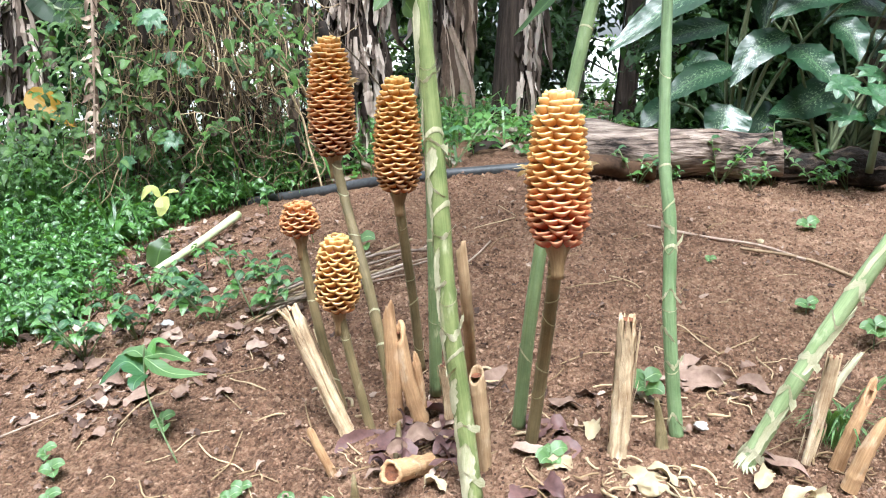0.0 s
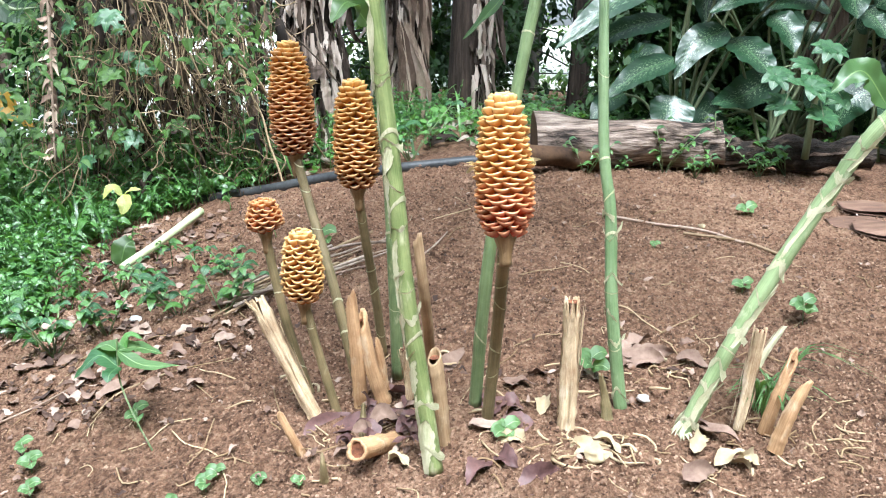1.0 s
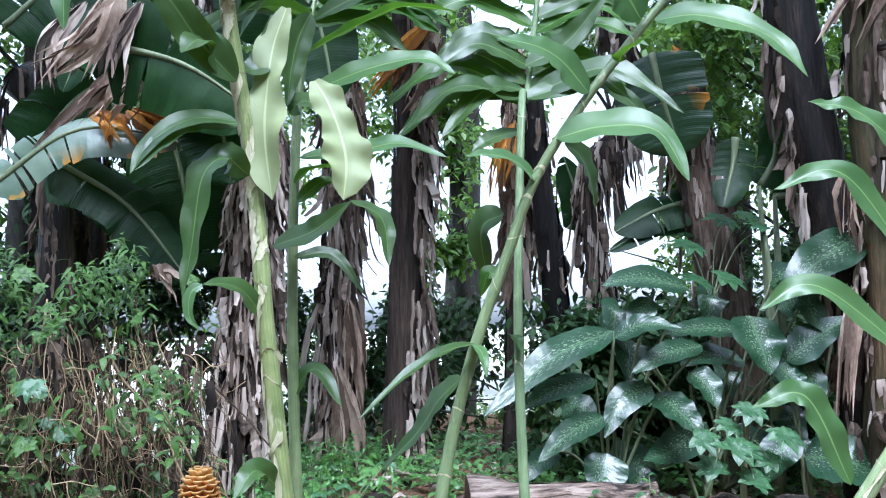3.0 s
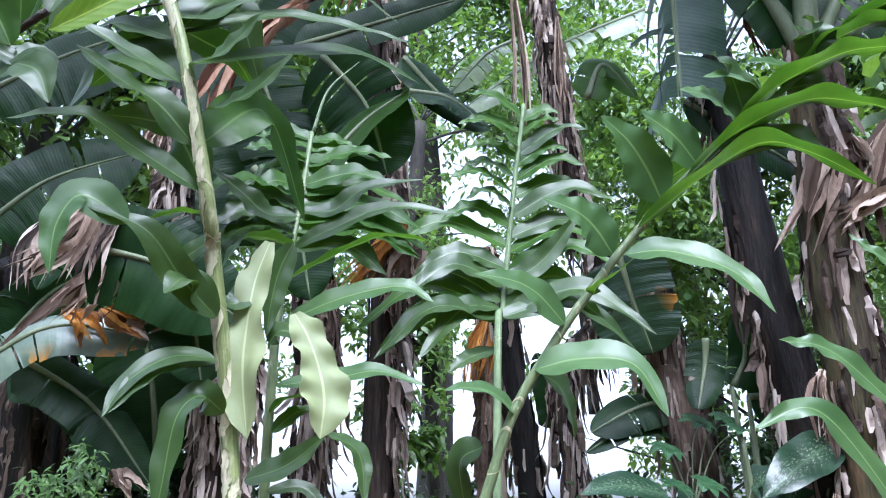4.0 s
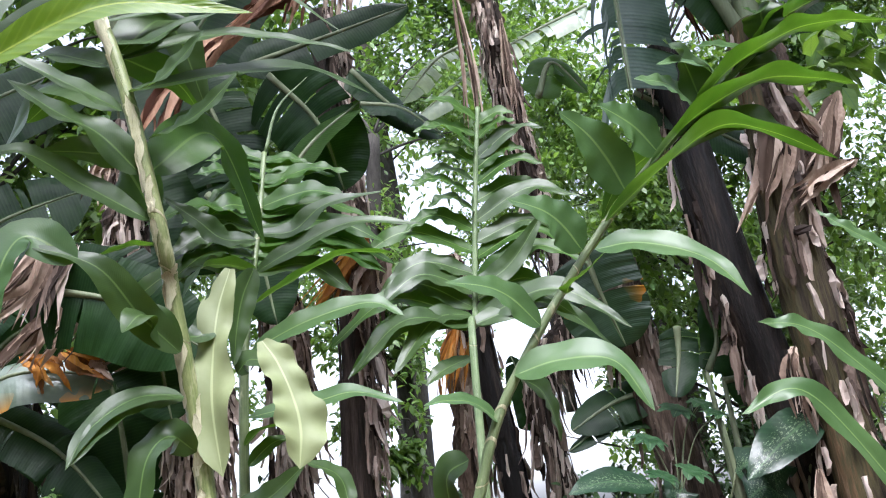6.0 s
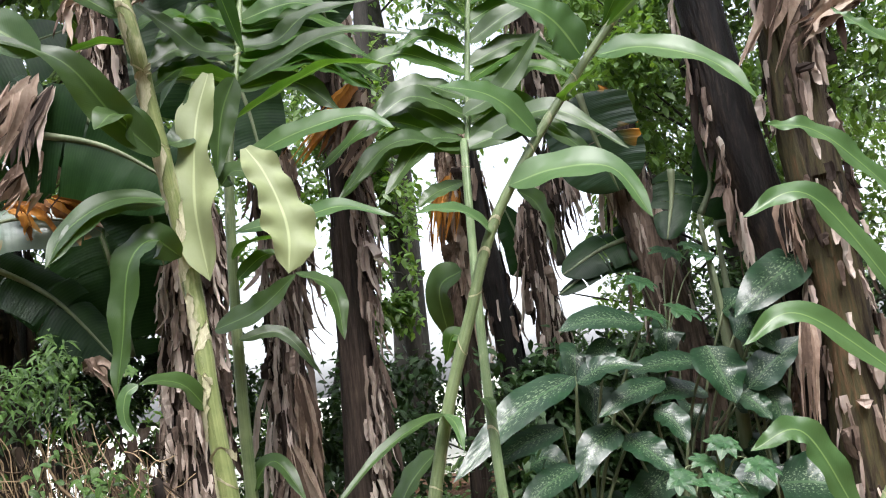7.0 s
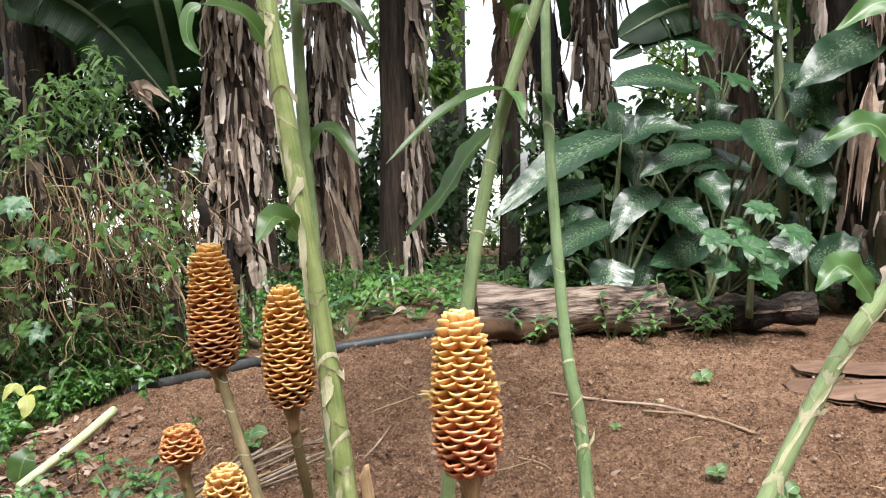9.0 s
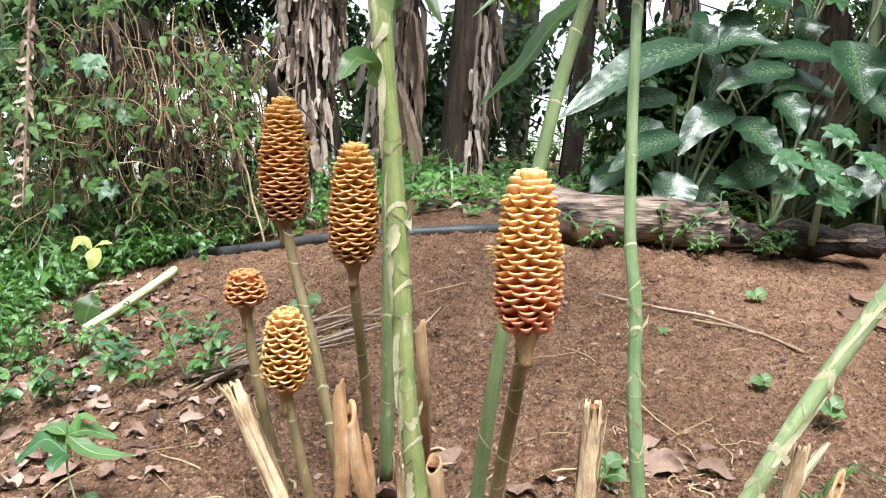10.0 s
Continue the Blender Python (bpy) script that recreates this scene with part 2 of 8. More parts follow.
# Pale grey-green puts white sky glare into the colour; the orange edge is withering.
BANANA_GLARE_EDGED = leaf_mat("banana_leaf_glare_orange_edge", (0.085, 0.135, 0.095), (0.20, 0.26, 0.185), (0.24, 0.30, 0.15), 0.34, 0.15, 50.0, 1.0, bump=0.06, veinmix=0.05, edge=(0.6, 0.28, 0.03), spec=0.8)
RUST_LEAF = organic("rust_brown_dead_leaf", [(0.25, (0.09, 0.035, 0.018)), (0.5, (0.30, 0.145, 0.085)), (0.8, (0.56, 0.36, 0.24))], 10, 70, 0.75, 0.5, 0.004, (1, 1, 0.4), 0.2, island=0.6)
ORANGE_LEAF = organic("withered_orange_leaf", [(0.2, (0.16, 0.070, 0.022)), (0.42, (0.42, 0.17, 0.030)), (0.62, (0.66, 0.30, 0.035)), (0.9, (0.60, 0.44, 0.24))], 9, 60, 0.6, 0.5, 0.004, (1, 1, 0.3), 0.25, island=0.5)
DIEFF = leaf_mat("speckled_dumb_cane_leaf", (0.007, 0.027, 0.012), (0.020, 0.064, 0.025), (0.07, 0.14, 0.06), 0.33, 0.10, 13.0, 2.6, spots=(0.25, 0.33, 0.21), bump=0.10, veinmix=0.12, spec=0.6)
LOBED = leaf_mat("lobed_green_leaf", (0.022, 0.075, 0.028), (0.062, 0.150, 0.056), (0.15, 0.25, 0.12), 0.40, 0.22, 9.0, 2.0, bump=0.12, veinmix=0.10)
WEED = leaf_mat("weed_leaf", (0.014, 0.048, 0.014), (0.090, 0.205, 0.048), (0.15, 0.28, 0.09), 0.30, 0.25, 8.0, 2.0, vary=0.75, spec=0.8, bump=0.12, veinmix=0.10)
TREE_LEAF = leaf_mat("tree_leaf", (0.018, 0.052, 0.012), (0.105, 0.190, 0.046), (0.08, 0.15, 0.05), 0.40, 0.32, 6.0, 2.0, vary=0.7)
# Darkened copy of the tree leaf; deep shade is put into the colour.
TREE_LEAF_SHADED = leaf_mat("tree_leaf_shaded", (0.006, 0.020, 0.006), (0.034, 0.075, 0.020), (0.04, 0.08, 0.03), 0.45, 0.15, 6.0, 2.0, vary=0.7, spec=0.3)
YELLOW_LEAF = leaf_mat("yellow_leaf", (0.34, 0.36, 0.10), (0.56, 0.57, 0.24), (0.5, 0.52, 0.25), 0.5, 0.35, 8.0, 2.0)
DEAD = organic("dead_banana_leaf", [(0.20, (0.030, 0.020, 0.015)), (0.40, (0.150, 0.108, 0.084)), (0.58, (0.33, 0.255, 0.205)), (0.84, (0.60, 0.51, 0.44))], 9, 70, 0.85, 0.6, 0.006, (1, 1, 0.12), 0.14, island=0.85)
# Dark copy of the dead leaf: shade in and behind the thicket painted in.
DEAD_SHADED = organic("shaded_dead_leaf", [(0.27, (0.010, 0.007, 0.005)), (0.50, (0.055, 0.038, 0.028)), (0.75, (0.17, 0.125, 0.095))], 9, 70, 0.85, 0.6, 0.006, (1, 1, 0.12), 0.1, island=0.6)
DEAD_PALE = organic("pale_dead_leaf", [(0.2, (0.085, 0.055, 0.038)), (0.5, (0.29, 0.205, 0.15)), (0.8, (0.60, 0.48, 0.38))], 8, 60, 0.8, 0.5, 0.004, (1, 1, 0.5), 0.14, island=0.7)
TRUNK = organic("banana_trunk_bark", [(0.34, (0.006, 0.005, 0.004)), (0.48, (0.030, 0.021, 0.016)), (0.60, (0.080, 0.057, 0.043)), (0.74, (0.17, 0.13, 0.10))], 13, 80, 0.85, 1.0, 0.03, (1, 1, 0.09))
TRUNK_DARK = organic("black_wet_trunk", [(0.36, (0.003, 0.003, 0.003)), (0.50, (0.014, 0.011, 0.010)), (0.60, (0.050, 0.036, 0.026)), (0.75, (0.14, 0.10, 0.068))], 7, 60, 0.6, 0.9, 0.03, (1, 1, 0.12))
TRUNK_OLIVE = organic("olive_brown_trunk", [(0.36, (0.006, 0.005, 0.004)), (0.46, (0.050, 0.038, 0.022)), (0.53, (0.080, 0.072, 0.032)), (0.60, (0.145, 0.090, 0.045)), (0.72, (0.32, 0.23, 0.15))], 6, 60, 0.75, 1.0, 0.03, (1, 1, 0.12))
TRUNK_TAN = organic("tan_peeling_trunk", [(0.34, (0.016, 0.011, 0.008)), (0.47, (0.085, 0.060, 0.045)), (0.57, (0.20, 0.145, 0.11)), (0.72, (0.36, 0.275, 0.22))], 8, 70, 0.8, 1.0, 0.03, (1, 1, 0.10))
PETIOLE = organic("green_petiole", [(0.3, (0.085, 0.115, 0.055)), (0.7, (0.25, 0.285, 0.165))], 6, 60, 0.5, 0.3, 0.004, (1, 1, 0.2))
TREEBARK = organic("tree_bark", [(0.3, (0.014, 0.013, 0.011)), (0.7, (0.07, 0.064, 0.054))], 6, 40, 0.9, 0.8, 0.03, (1, 1, 0.3))
LOGWOOD = organic("weathered_log_wood", [(0.34, (0.030, 0.022, 0.018)), (0.45, (0.14, 0.100, 0.080)), (0.54, (0.25, 0.185, 0.145)), (0.68, (0.47, 0.38, 0.32))], 16, 80, 0.9, 1.0, 0.04, (0.22, 1, 1))
LOGDARK = organic("rotten_log_wood", [(0.40, (0.005, 0.004, 0.004)), (0.47, (0.030, 0.022, 0.018)), (0.53, (0.17, 0.125, 0.10)), (0.62, (0.40, 0.32, 0.265))], 5, 60, 0.85, 1.0, 0.05, (0.16, 1, 1))
LOGBLACK = organic("black_knotty_log", [(0.38, (0.004, 0.003, 0.003)), (0.50, (0.026, 0.019, 0.015)), (0.58, (0.085, 0.060, 0.044)), (0.72, (0.22, 0.16, 0.12))], 9, 60, 0.8, 1.0, 0.05, (0.4, 1, 1))
LOGCUT = organic("sawn_log_end", [(0.3, (0.022, 0.012, 0.008)), (0.7, (0.13, 0.072, 0.038))], 9, 80, 0.9, 0.6)
LITTER = organic("leaf_litter", [(0.15, (0.050, 0.028, 0.020)), (0.45, (0.15, 0.092, 0.067)), (0.68, (0.27, 0.185, 0.14)), (0.95, (0.42, 0.325, 0.26))], 14, 90, 0.75, 0.4, 0.003, island=0.8)
PURPLE = organic("purple_brown_dead_leaf", [(0.3, (0.040, 0.018, 0.018)), (0.7, (0.19, 0.105, 0.095))], 14, 90, 0.5, 0.4, 0.003)
PIPE = organic("black_plastic_pipe", [(0.3, (0.020, 0.022, 0.025)), (0.7, (0.07, 0.072, 0.075))], 12, 90, 0.45, 0.2)
VINE = organic("dry_vine", [(0.25, (0.050, 0.034, 0.020)), (0.5, (0.22, 0.152, 0.090)), (0.80, (0.47, 0.35, 0.215))], 8, 60, 0.85, 0.4, island=0.9)
ROOT = organic("pale_root", [(0.3, (0.24, 0.155, 0.08)), (0.7, (0.50, 0.38, 0.23))], 20, 90, 0.75, 0.3, island=0.5)
HUSK = organic("cream_husk", [(0.3, (0.27, 0.20, 0.11)), (0.7, (0.50, 0.42, 0.27))], 18, 90, 0.75, 0.4)
STONE = organic("pale_stone", [(0.3, (0.32, 0.30, 0.27)), (0.7, (0.58, 0.55, 0.50))], 30, 120, 0.8, 0.4)
PAPER = organic("white_scrap", [(0.3, (0.6, 0.6, 0.58)), (0.7, (0.78, 0.78, 0.76))], 20, 90, 0.6, 0.2)
STICK = stalk_mat("peeled_green_stick", (0.42, 0.50, 0.25), (0.62, 0.66, 0.42), (0.7, 0.7, 0.5), 0.5, 0.3)
SLAB = organic("brown_bark_slab", [(0.3, (0.055, 0.030, 0.020)), (0.5, (0.15, 0.088, 0.060)), (0.75, (0.30, 0.195, 0.14))], 6, 50, 0.8, 0.8, 0.01, (0.25, 1, 1))
# Far ground near-white: overexposed glare beyond the trees put into its colour.
FIELD = organic("glare_pale_far_ground", [(0.3, (0.50, 0.50, 0.40)), (0.7, (0.72, 0.71, 0.62))], 0.6, 12, 0.9, 0.5)
YELLOW_BANANA = leaf_mat("yellow_banana_leaf", (0.22, 0.12, 0.010), (0.36, 0.22, 0.02), (0.3, 0.2, 0.06), 0.5, 0.15, 40.0, 1.0)
CANE_LIGHT = stalk_mat("pale_grey_green_cane", (0.19, 0.26, 0.11), (0.33, 0.41, 0.21), (0.66, 0.64, 0.46), 0.45, 0.35)
CLIMBER = leaf_mat("climber_leaf", (0.008, 0.028, 0.008), (0.070, 0.140, 0.030), (0.10, 0.17, 0.05), 0.38, 0.22, 8.0, 2.0, vary=0.8, spec=0.35)

# ---------- mesh helpers ----------
rng = random.Random(7)


def link_mesh(name, verts, faces, mat, parent=None, uvs=None, smooth=True, label=""):
    me = bpy.data.meshes.new(name)
    me.from_pydata([tuple(v) for v in verts], [], faces)
    if uvs is not None:
        layer = me.uv_layers.new(name="UVMap")
        idx = np.empty(len(me.loops), dtype=np.int32)
        me.loops.foreach_get("vertex_index", idx)
        layer.data.foreach_set("uv", np.asarray(uvs, dtype=np.float32)[idx].ravel())
    if smooth:
        me.polygons.foreach_set("use_smooth", np.ones(len(me.polygons), dtype=bool))
    me.materials.append(mat)
    me.update()
    ob = new(name, me)
    if parent is not None:
        ob.parent = parent
    if label:
        ob["label"] = label
    return ob


class Soup:
    """Collects pieces of geometry that become one mesh."""

    def __init__(self):
        self.v, self.f, self.uv = [], [], []

    def add(self, verts, faces, uvs=None):
        k = len(self.v)
        self.v += [tuple(p) for p in verts]
        self.f += [tuple(i + k for i in f) for f in faces]
        self.uv += list(uvs) if uvs is not None else [(0.0, 0.0)] * len(verts)

    def make(self, name, mat, parent=None, label=""):
        return link_mesh(name, self.v, self.f, mat, parent, self.uv, True, label)


def bezier(pts, n):
    """Smooth path through the points (Catmull-Rom), n samples a span."""
    p = [Vector(q) for q in pts]
    if len(p) == 2:
        return [p[0].lerp(p[1], i / n) for i in range(n + 1)]
    q = [p[0] * 2 - p[1]] + p + [p[-1] * 2 - p[-2]]
    out = []
    for i in range(1, len(q) - 2):
        for k in range(n):
            t = k / n
            a, b, c, d = q[i - 1], q[i], q[i + 1], q[i + 2]
            out.append(0.5 * ((2 * b) + (c - a) * t + (2 * a - 5 * b + 4 * c - d) * t * t + (3 * b - a - 3 * c + d) * t ** 3))
    out.append(p[-1])
    return out


def frames(path, hint=(0.0, -1.0, 0.0)):
    """Tangent and two side vectors along a path, turned as little as possible."""
    res, side = [], None
    for i, p in enumerate(path):
        t = (path[min(i + 1, len(path) - 1)] - path[max(i - 1, 0)]).normalized()
        if side is None:
            side = Vector(hint)
        side = side - t * side.dot(t)
        if side.length < 1e-4:
            side = t.orthogonal()
        side.normalize()
        res.append((t, side.copy(), t.cross(side)))
    return res


def tube(path, radius, sides=12, caps=True, wobble=0.0, seed=0, oval=1.0):
    """Verts, faces and UVs of a tube; radius is a number or a function of 0..1."""
    r = random.Random(seed)
    verts, uvs, faces = [], [], []
    fr = frames(path)
    dist = 0.0
    lump = [r.uniform(0, 6.28) for _ in range(4)]
    for i, p in enumerate(path):
        if i:
            dist += (p - path[i - 1]).length
        s = i / (len(path) - 1)
        rad = radius(s) if callable(radius) else radius
        t, a, b = fr[i]
        for k in range(sides):
            an = 2 * math.pi * k / sides
            w = 1 + wobble * (math.sin(an * 3 + lump[0] + s * 5) * 0.5 + math.sin(an * 5 + lump[1] - s * 9) * 0.3 + math.sin(an * 2 + lump[2] + s * 17) * 0.4)
            verts.append(p + (a * math.cos(an) * oval + b * math.sin(an)) * rad * w)
            uvs.append((dist, k / sides))
    n = len(path)
    for i in range(n - 1):
        for k in range(sides):
            k2 = (k + 1) % sides
            faces.append((i * sides + k, i * sides + k2, (i + 1) * sides + k2, (i + 1) * sides + k))
    if caps:
        faces.append(tuple(range(sides - 1, -1, -1)))
        faces.append(tuple((n - 1) * sides + k for k in range(sides)))
    return verts, faces, uvs


def width_ellipse(s):
    return (math.sin(math.pi * min(max(s, 0), 1) ** 0.75)) ** 0.72 * (1 - 0.25 * s)


def width_lance(s):
    return math.sin(math.pi * s ** 0.62) ** 0.8


def width_banana(s):
    return min(1.0, (s / 0.10) ** 0.5 if s < 0.10 else 1.0) * (1 - max(0.0, (s - 0.55) / 0.45) ** 2.2) ** 0.6


def width_hanging(s):
    return float(np.interp(s, (0.0, 0.1, 0.22, 0.38, 0.5, 0.68, 0.82, 0.93, 1.0), (0.2, 0.45, 0.68, 0.60, 0.72, 1.0, 0.84, 0.48, 0.0)))


def width_square(s):
    return min(1.0, (s / 0.06) ** 0.5) * (1 - 0.12 * smooth_step(0.9, 1.0, s))

def blade(base, mid, tip, width, up=(0, 0, 1), profile=width_ellipse, n=14, across=3, fold=0.25, wave=0.1, waves=5.0, twist=0.0, seed=0, ragged=0.0):
    """A leaf blade on a curve through base, mid and tip. up: where its upper face looks; fold: how far the halves rise."""
    r = random.Random(seed)
    mids = list(mid) if hasattr(mid[0], '__len__') else [mid]
    path = bezier([base, *mids, tip], max(3, n // (1 + len(mids))))
    length = sum((path[i + 1] - path[i]).length for i in range(len(path) - 1))
    verts, uvs, faces = [], [], []
    ph1, ph2 = r.uniform(0, 6.28), r.uniform(0, 6.28)
    m = 2 * across + 1
    for i, p in enumerate(path):
        s = i / (len(path) - 1)
        t = (path[min(i + 1, len(path) - 1)] - path[max(i - 1, 0)]).normalized()
        u = Vector(up)
        if twist:
            u = Matrix.Rotation(twist * s, 3, t) @ u
        side = t.cross(u)
        if side.length < 1e-3:
            side = t.orthogonal()
        side.normalize()
        nrm = side.cross(t).normalized()
        w = max(profile(s), 0.012) * width * 0.5 * (1 + ragged * r.uniform(-0.5, 0.5))
        for k in range(m):
            v = k / across - 1
            ripple = wave * width * abs(v) ** 1.5 * math.sin(waves * 6.28 * s + (ph1 if v > 0 else ph2) + v)
            lift = fold * w * (abs(v) - 0.35 * v * v) + ripple * min(1, 4 * s) * min(1, 5 * (1 - s) + 0.2)
            verts.append(p + side * (v * w) + nrm * lift)
            uvs.append((s, v))
    for i in range(len(path) - 1):
        for k in range(m - 1):
            a = i * m + k
            faces.append((a, a + 1, a + m + 1, a + m))
    return verts, faces, uvs


def torn_blade(base, mid, tip, width, up=(0, 0, 1), n=48, tears=9, fold=0.2, droop=0.25, seed=0, profile=width_banana, hang=0.0):
    """A banana blade: each half split by tears into strips that hang at their own angles."""
    r = random.Random(seed)
    path = bezier([base, mid, tip], n // 2)
    verts, uvs, faces = [], [], []
    across = 4
    for sgn in (-1, 1):
        ragged = hang if sgn > 0 else 0.0
        cuts = sorted(r.uniform(0.08, 0.95) for _ in range(tears + int(9 * ragged)))
        sag = droop + ragged
        dr, prev = r.uniform(0.3, 1) * sag, None
        gap = 0.0
        for i, p in enumerate(path):
            s = i / (len(path) - 1)
            cut = bool(cuts) and s >= cuts[0]
            if cut:
                cuts.pop(0)
                dr = r.uniform(0.1, 1.3) * sag
                gap = r.uniform(0.2, 0.8)
            t = (path[min(i + 1, len(path) - 1)] - path[max(i - 1, 0)]).normalized()
            side = t.cross(Vector(up))
            if side.length < 1e-3:
                side = t.orthogonal()
            side.normalize()
            nrm = side.cross(t).normalized()
            w = max(profile(s), 0.02) * width * 0.5
            row = []
            for k in range(across + 1):
                v = k / across
                d = Vector((0, 0, -1)) * (dr * w * v * v)
                rip = 0.014 * width * math.sin(s * 17 + v * 2 + seed) + 0.002 * width * math.sin(s * 135 - v * 3) + 0.006 * width * math.sin(s * 47 + seed)
                verts.append(p + side * (sgn * v * w * (1 - 0.25 * dr * v)) + nrm * (fold * w * v * (1 - v) + rip * v) + d + t * (gap * 0.05 * width * v if cut else 0.0))
                uvs.append((s, sgn * max(v, 0.001)))
                row.append(len(verts) - 1)
            if prev is not None and not cut:
                for k in range(across):
                    f = (prev[k], prev[k + 1], row[k + 1], row[k])
                    faces.append(f if sgn > 0 else f[::-1])
            prev = row
    return verts, faces, uvs


def thing(name, at, label, category, group="", kind=""):
    ob = new(name)
    ob.empty_display_size = 0.02
    ob.location = at
    return tagged(ob, label, category, group, kind)

def smooth_step(a, b, x):
    t = min(max((x - a) / (b - a), 0.0), 1.0)
    return t * t * (3 - 2 * t)


def ground_z(x, y):
    """Height of the ground: a soil mound that climbs away from the camera and falls off towards the weeds."""
    gy = float(np.interp(y, [-3, 0, 1.2, 1.7, 2.1, 2.8, 3.3, 4.2, 8, 60], [-.1, -.01, .09, .145, .19, .27, .275, .25, .2, .3]))
    d = .3 - x
    gx = -min(.25 * d * d / (d + .4), .33 + .02 * min(d, 20)) if d > 0 else -.045 * min(-d, 6)
    return gy + gx


def soil_z(x, y):
    z = ground_z(x, y)
    p = Vector((x, y, 0.0))
    return z + 0.016 * noise.noise(p * 3.1) + 0.011 * noise.noise(p * 9.0) + 0.011 * noise.noise(p * 24.0) + 0.013 * abs(noise.noise(p * 46.0)) + 0.006 * noise.noise(p * 98.0)

# ---------- ground ----------
def make_ground():
    xs = np.concatenate([-np.geomspace(70, 3.2, 16), np.arange(-3.0, -1.2, 0.06), np.arange(-1.2, 1.45, 0.0095), np.arange(1.46, 3.0, 0.05), np.geomspace(3.1, 70, 16)])
    ys = np.concatenate([-np.geomspace(40, 0.6, 12), np.arange(-0.4, 0.8, 0.08), np.arange(0.8, 2.0, 0.0095), np.arange(2.0, 3.0, 0.016), np.arange(3.0, 3.6, 0.06), np.arange(3.6, 6.0, 0.15), np.geomspace(6.2, 140, 18)])
    nx, ny = len(xs), len(ys)
    verts = [(x, y, soil_z(x, y) if abs(x) < 4 and -1 < y < 7 else ground_z(x, y)) for y in ys for x in xs]
    faces = [(j * nx + i, j * nx + i + 1, (j + 1) * nx + i + 1, (j + 1) * nx + i) for j in range(ny - 1) for i in range(nx - 1)]
    ob = link_mesh("ground", verts, faces, SOIL)
    tagged(ob, "bare reddish-brown garden soil mound with crumbs and roots", "ground", kind="structure")
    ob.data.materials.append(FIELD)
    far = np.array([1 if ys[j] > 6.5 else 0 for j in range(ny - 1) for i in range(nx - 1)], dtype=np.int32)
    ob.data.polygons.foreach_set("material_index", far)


make_ground()


def make_clods():
    s = Soup()
    r = random.Random(3)
    for k in range(60000):
        x, y = r.uniform(-1.1, 1.6), 0.85 + 2.1 * r.random() ** 1.25
        if x < -0.35 - 0.2 * (y - 1.5) and r.random() < 0.6:
            continue
        a = r.uniform(0.0012, 0.0042) if r.random() < 0.982 else r.uniform(0.004, 0.009)
        z = soil_z(x, y) + a * 0.3
        rot = Euler((r.uniform(0, 6), r.uniform(0, 6), r.uniform(0, 6))).to_matrix()
        vs = [Vector(v) for v in ((1, 0, 0), (-1, 0, 0), (0, 1, 0), (0, -1, 0), (0, 0, 1), (0, 0, -1))]
        vs = [rot @ (v * a * r.uniform(0.4, 1.4)) + Vector((x, y, z)) for v in vs]
        s.add(vs, [(0, 2, 4), (2, 1, 4), (1, 3, 4), (3, 0, 4), (2, 0, 5), (1, 2, 5), (3, 1, 5), (0, 3, 5)])
    ob = s.make("soil_crumbs", CLOD)
    ob.data.polygons.foreach_set("use_smooth", np.zeros(len(ob.data.polygons), dtype=bool))
    tagged(ob, "scattered crumbs of dry brown soil", "soil", kind="stuff")


make_clods()


def on_ground(x, y, lift=0.0):
    return Vector((x, y, soil_z(x, y) + lift))


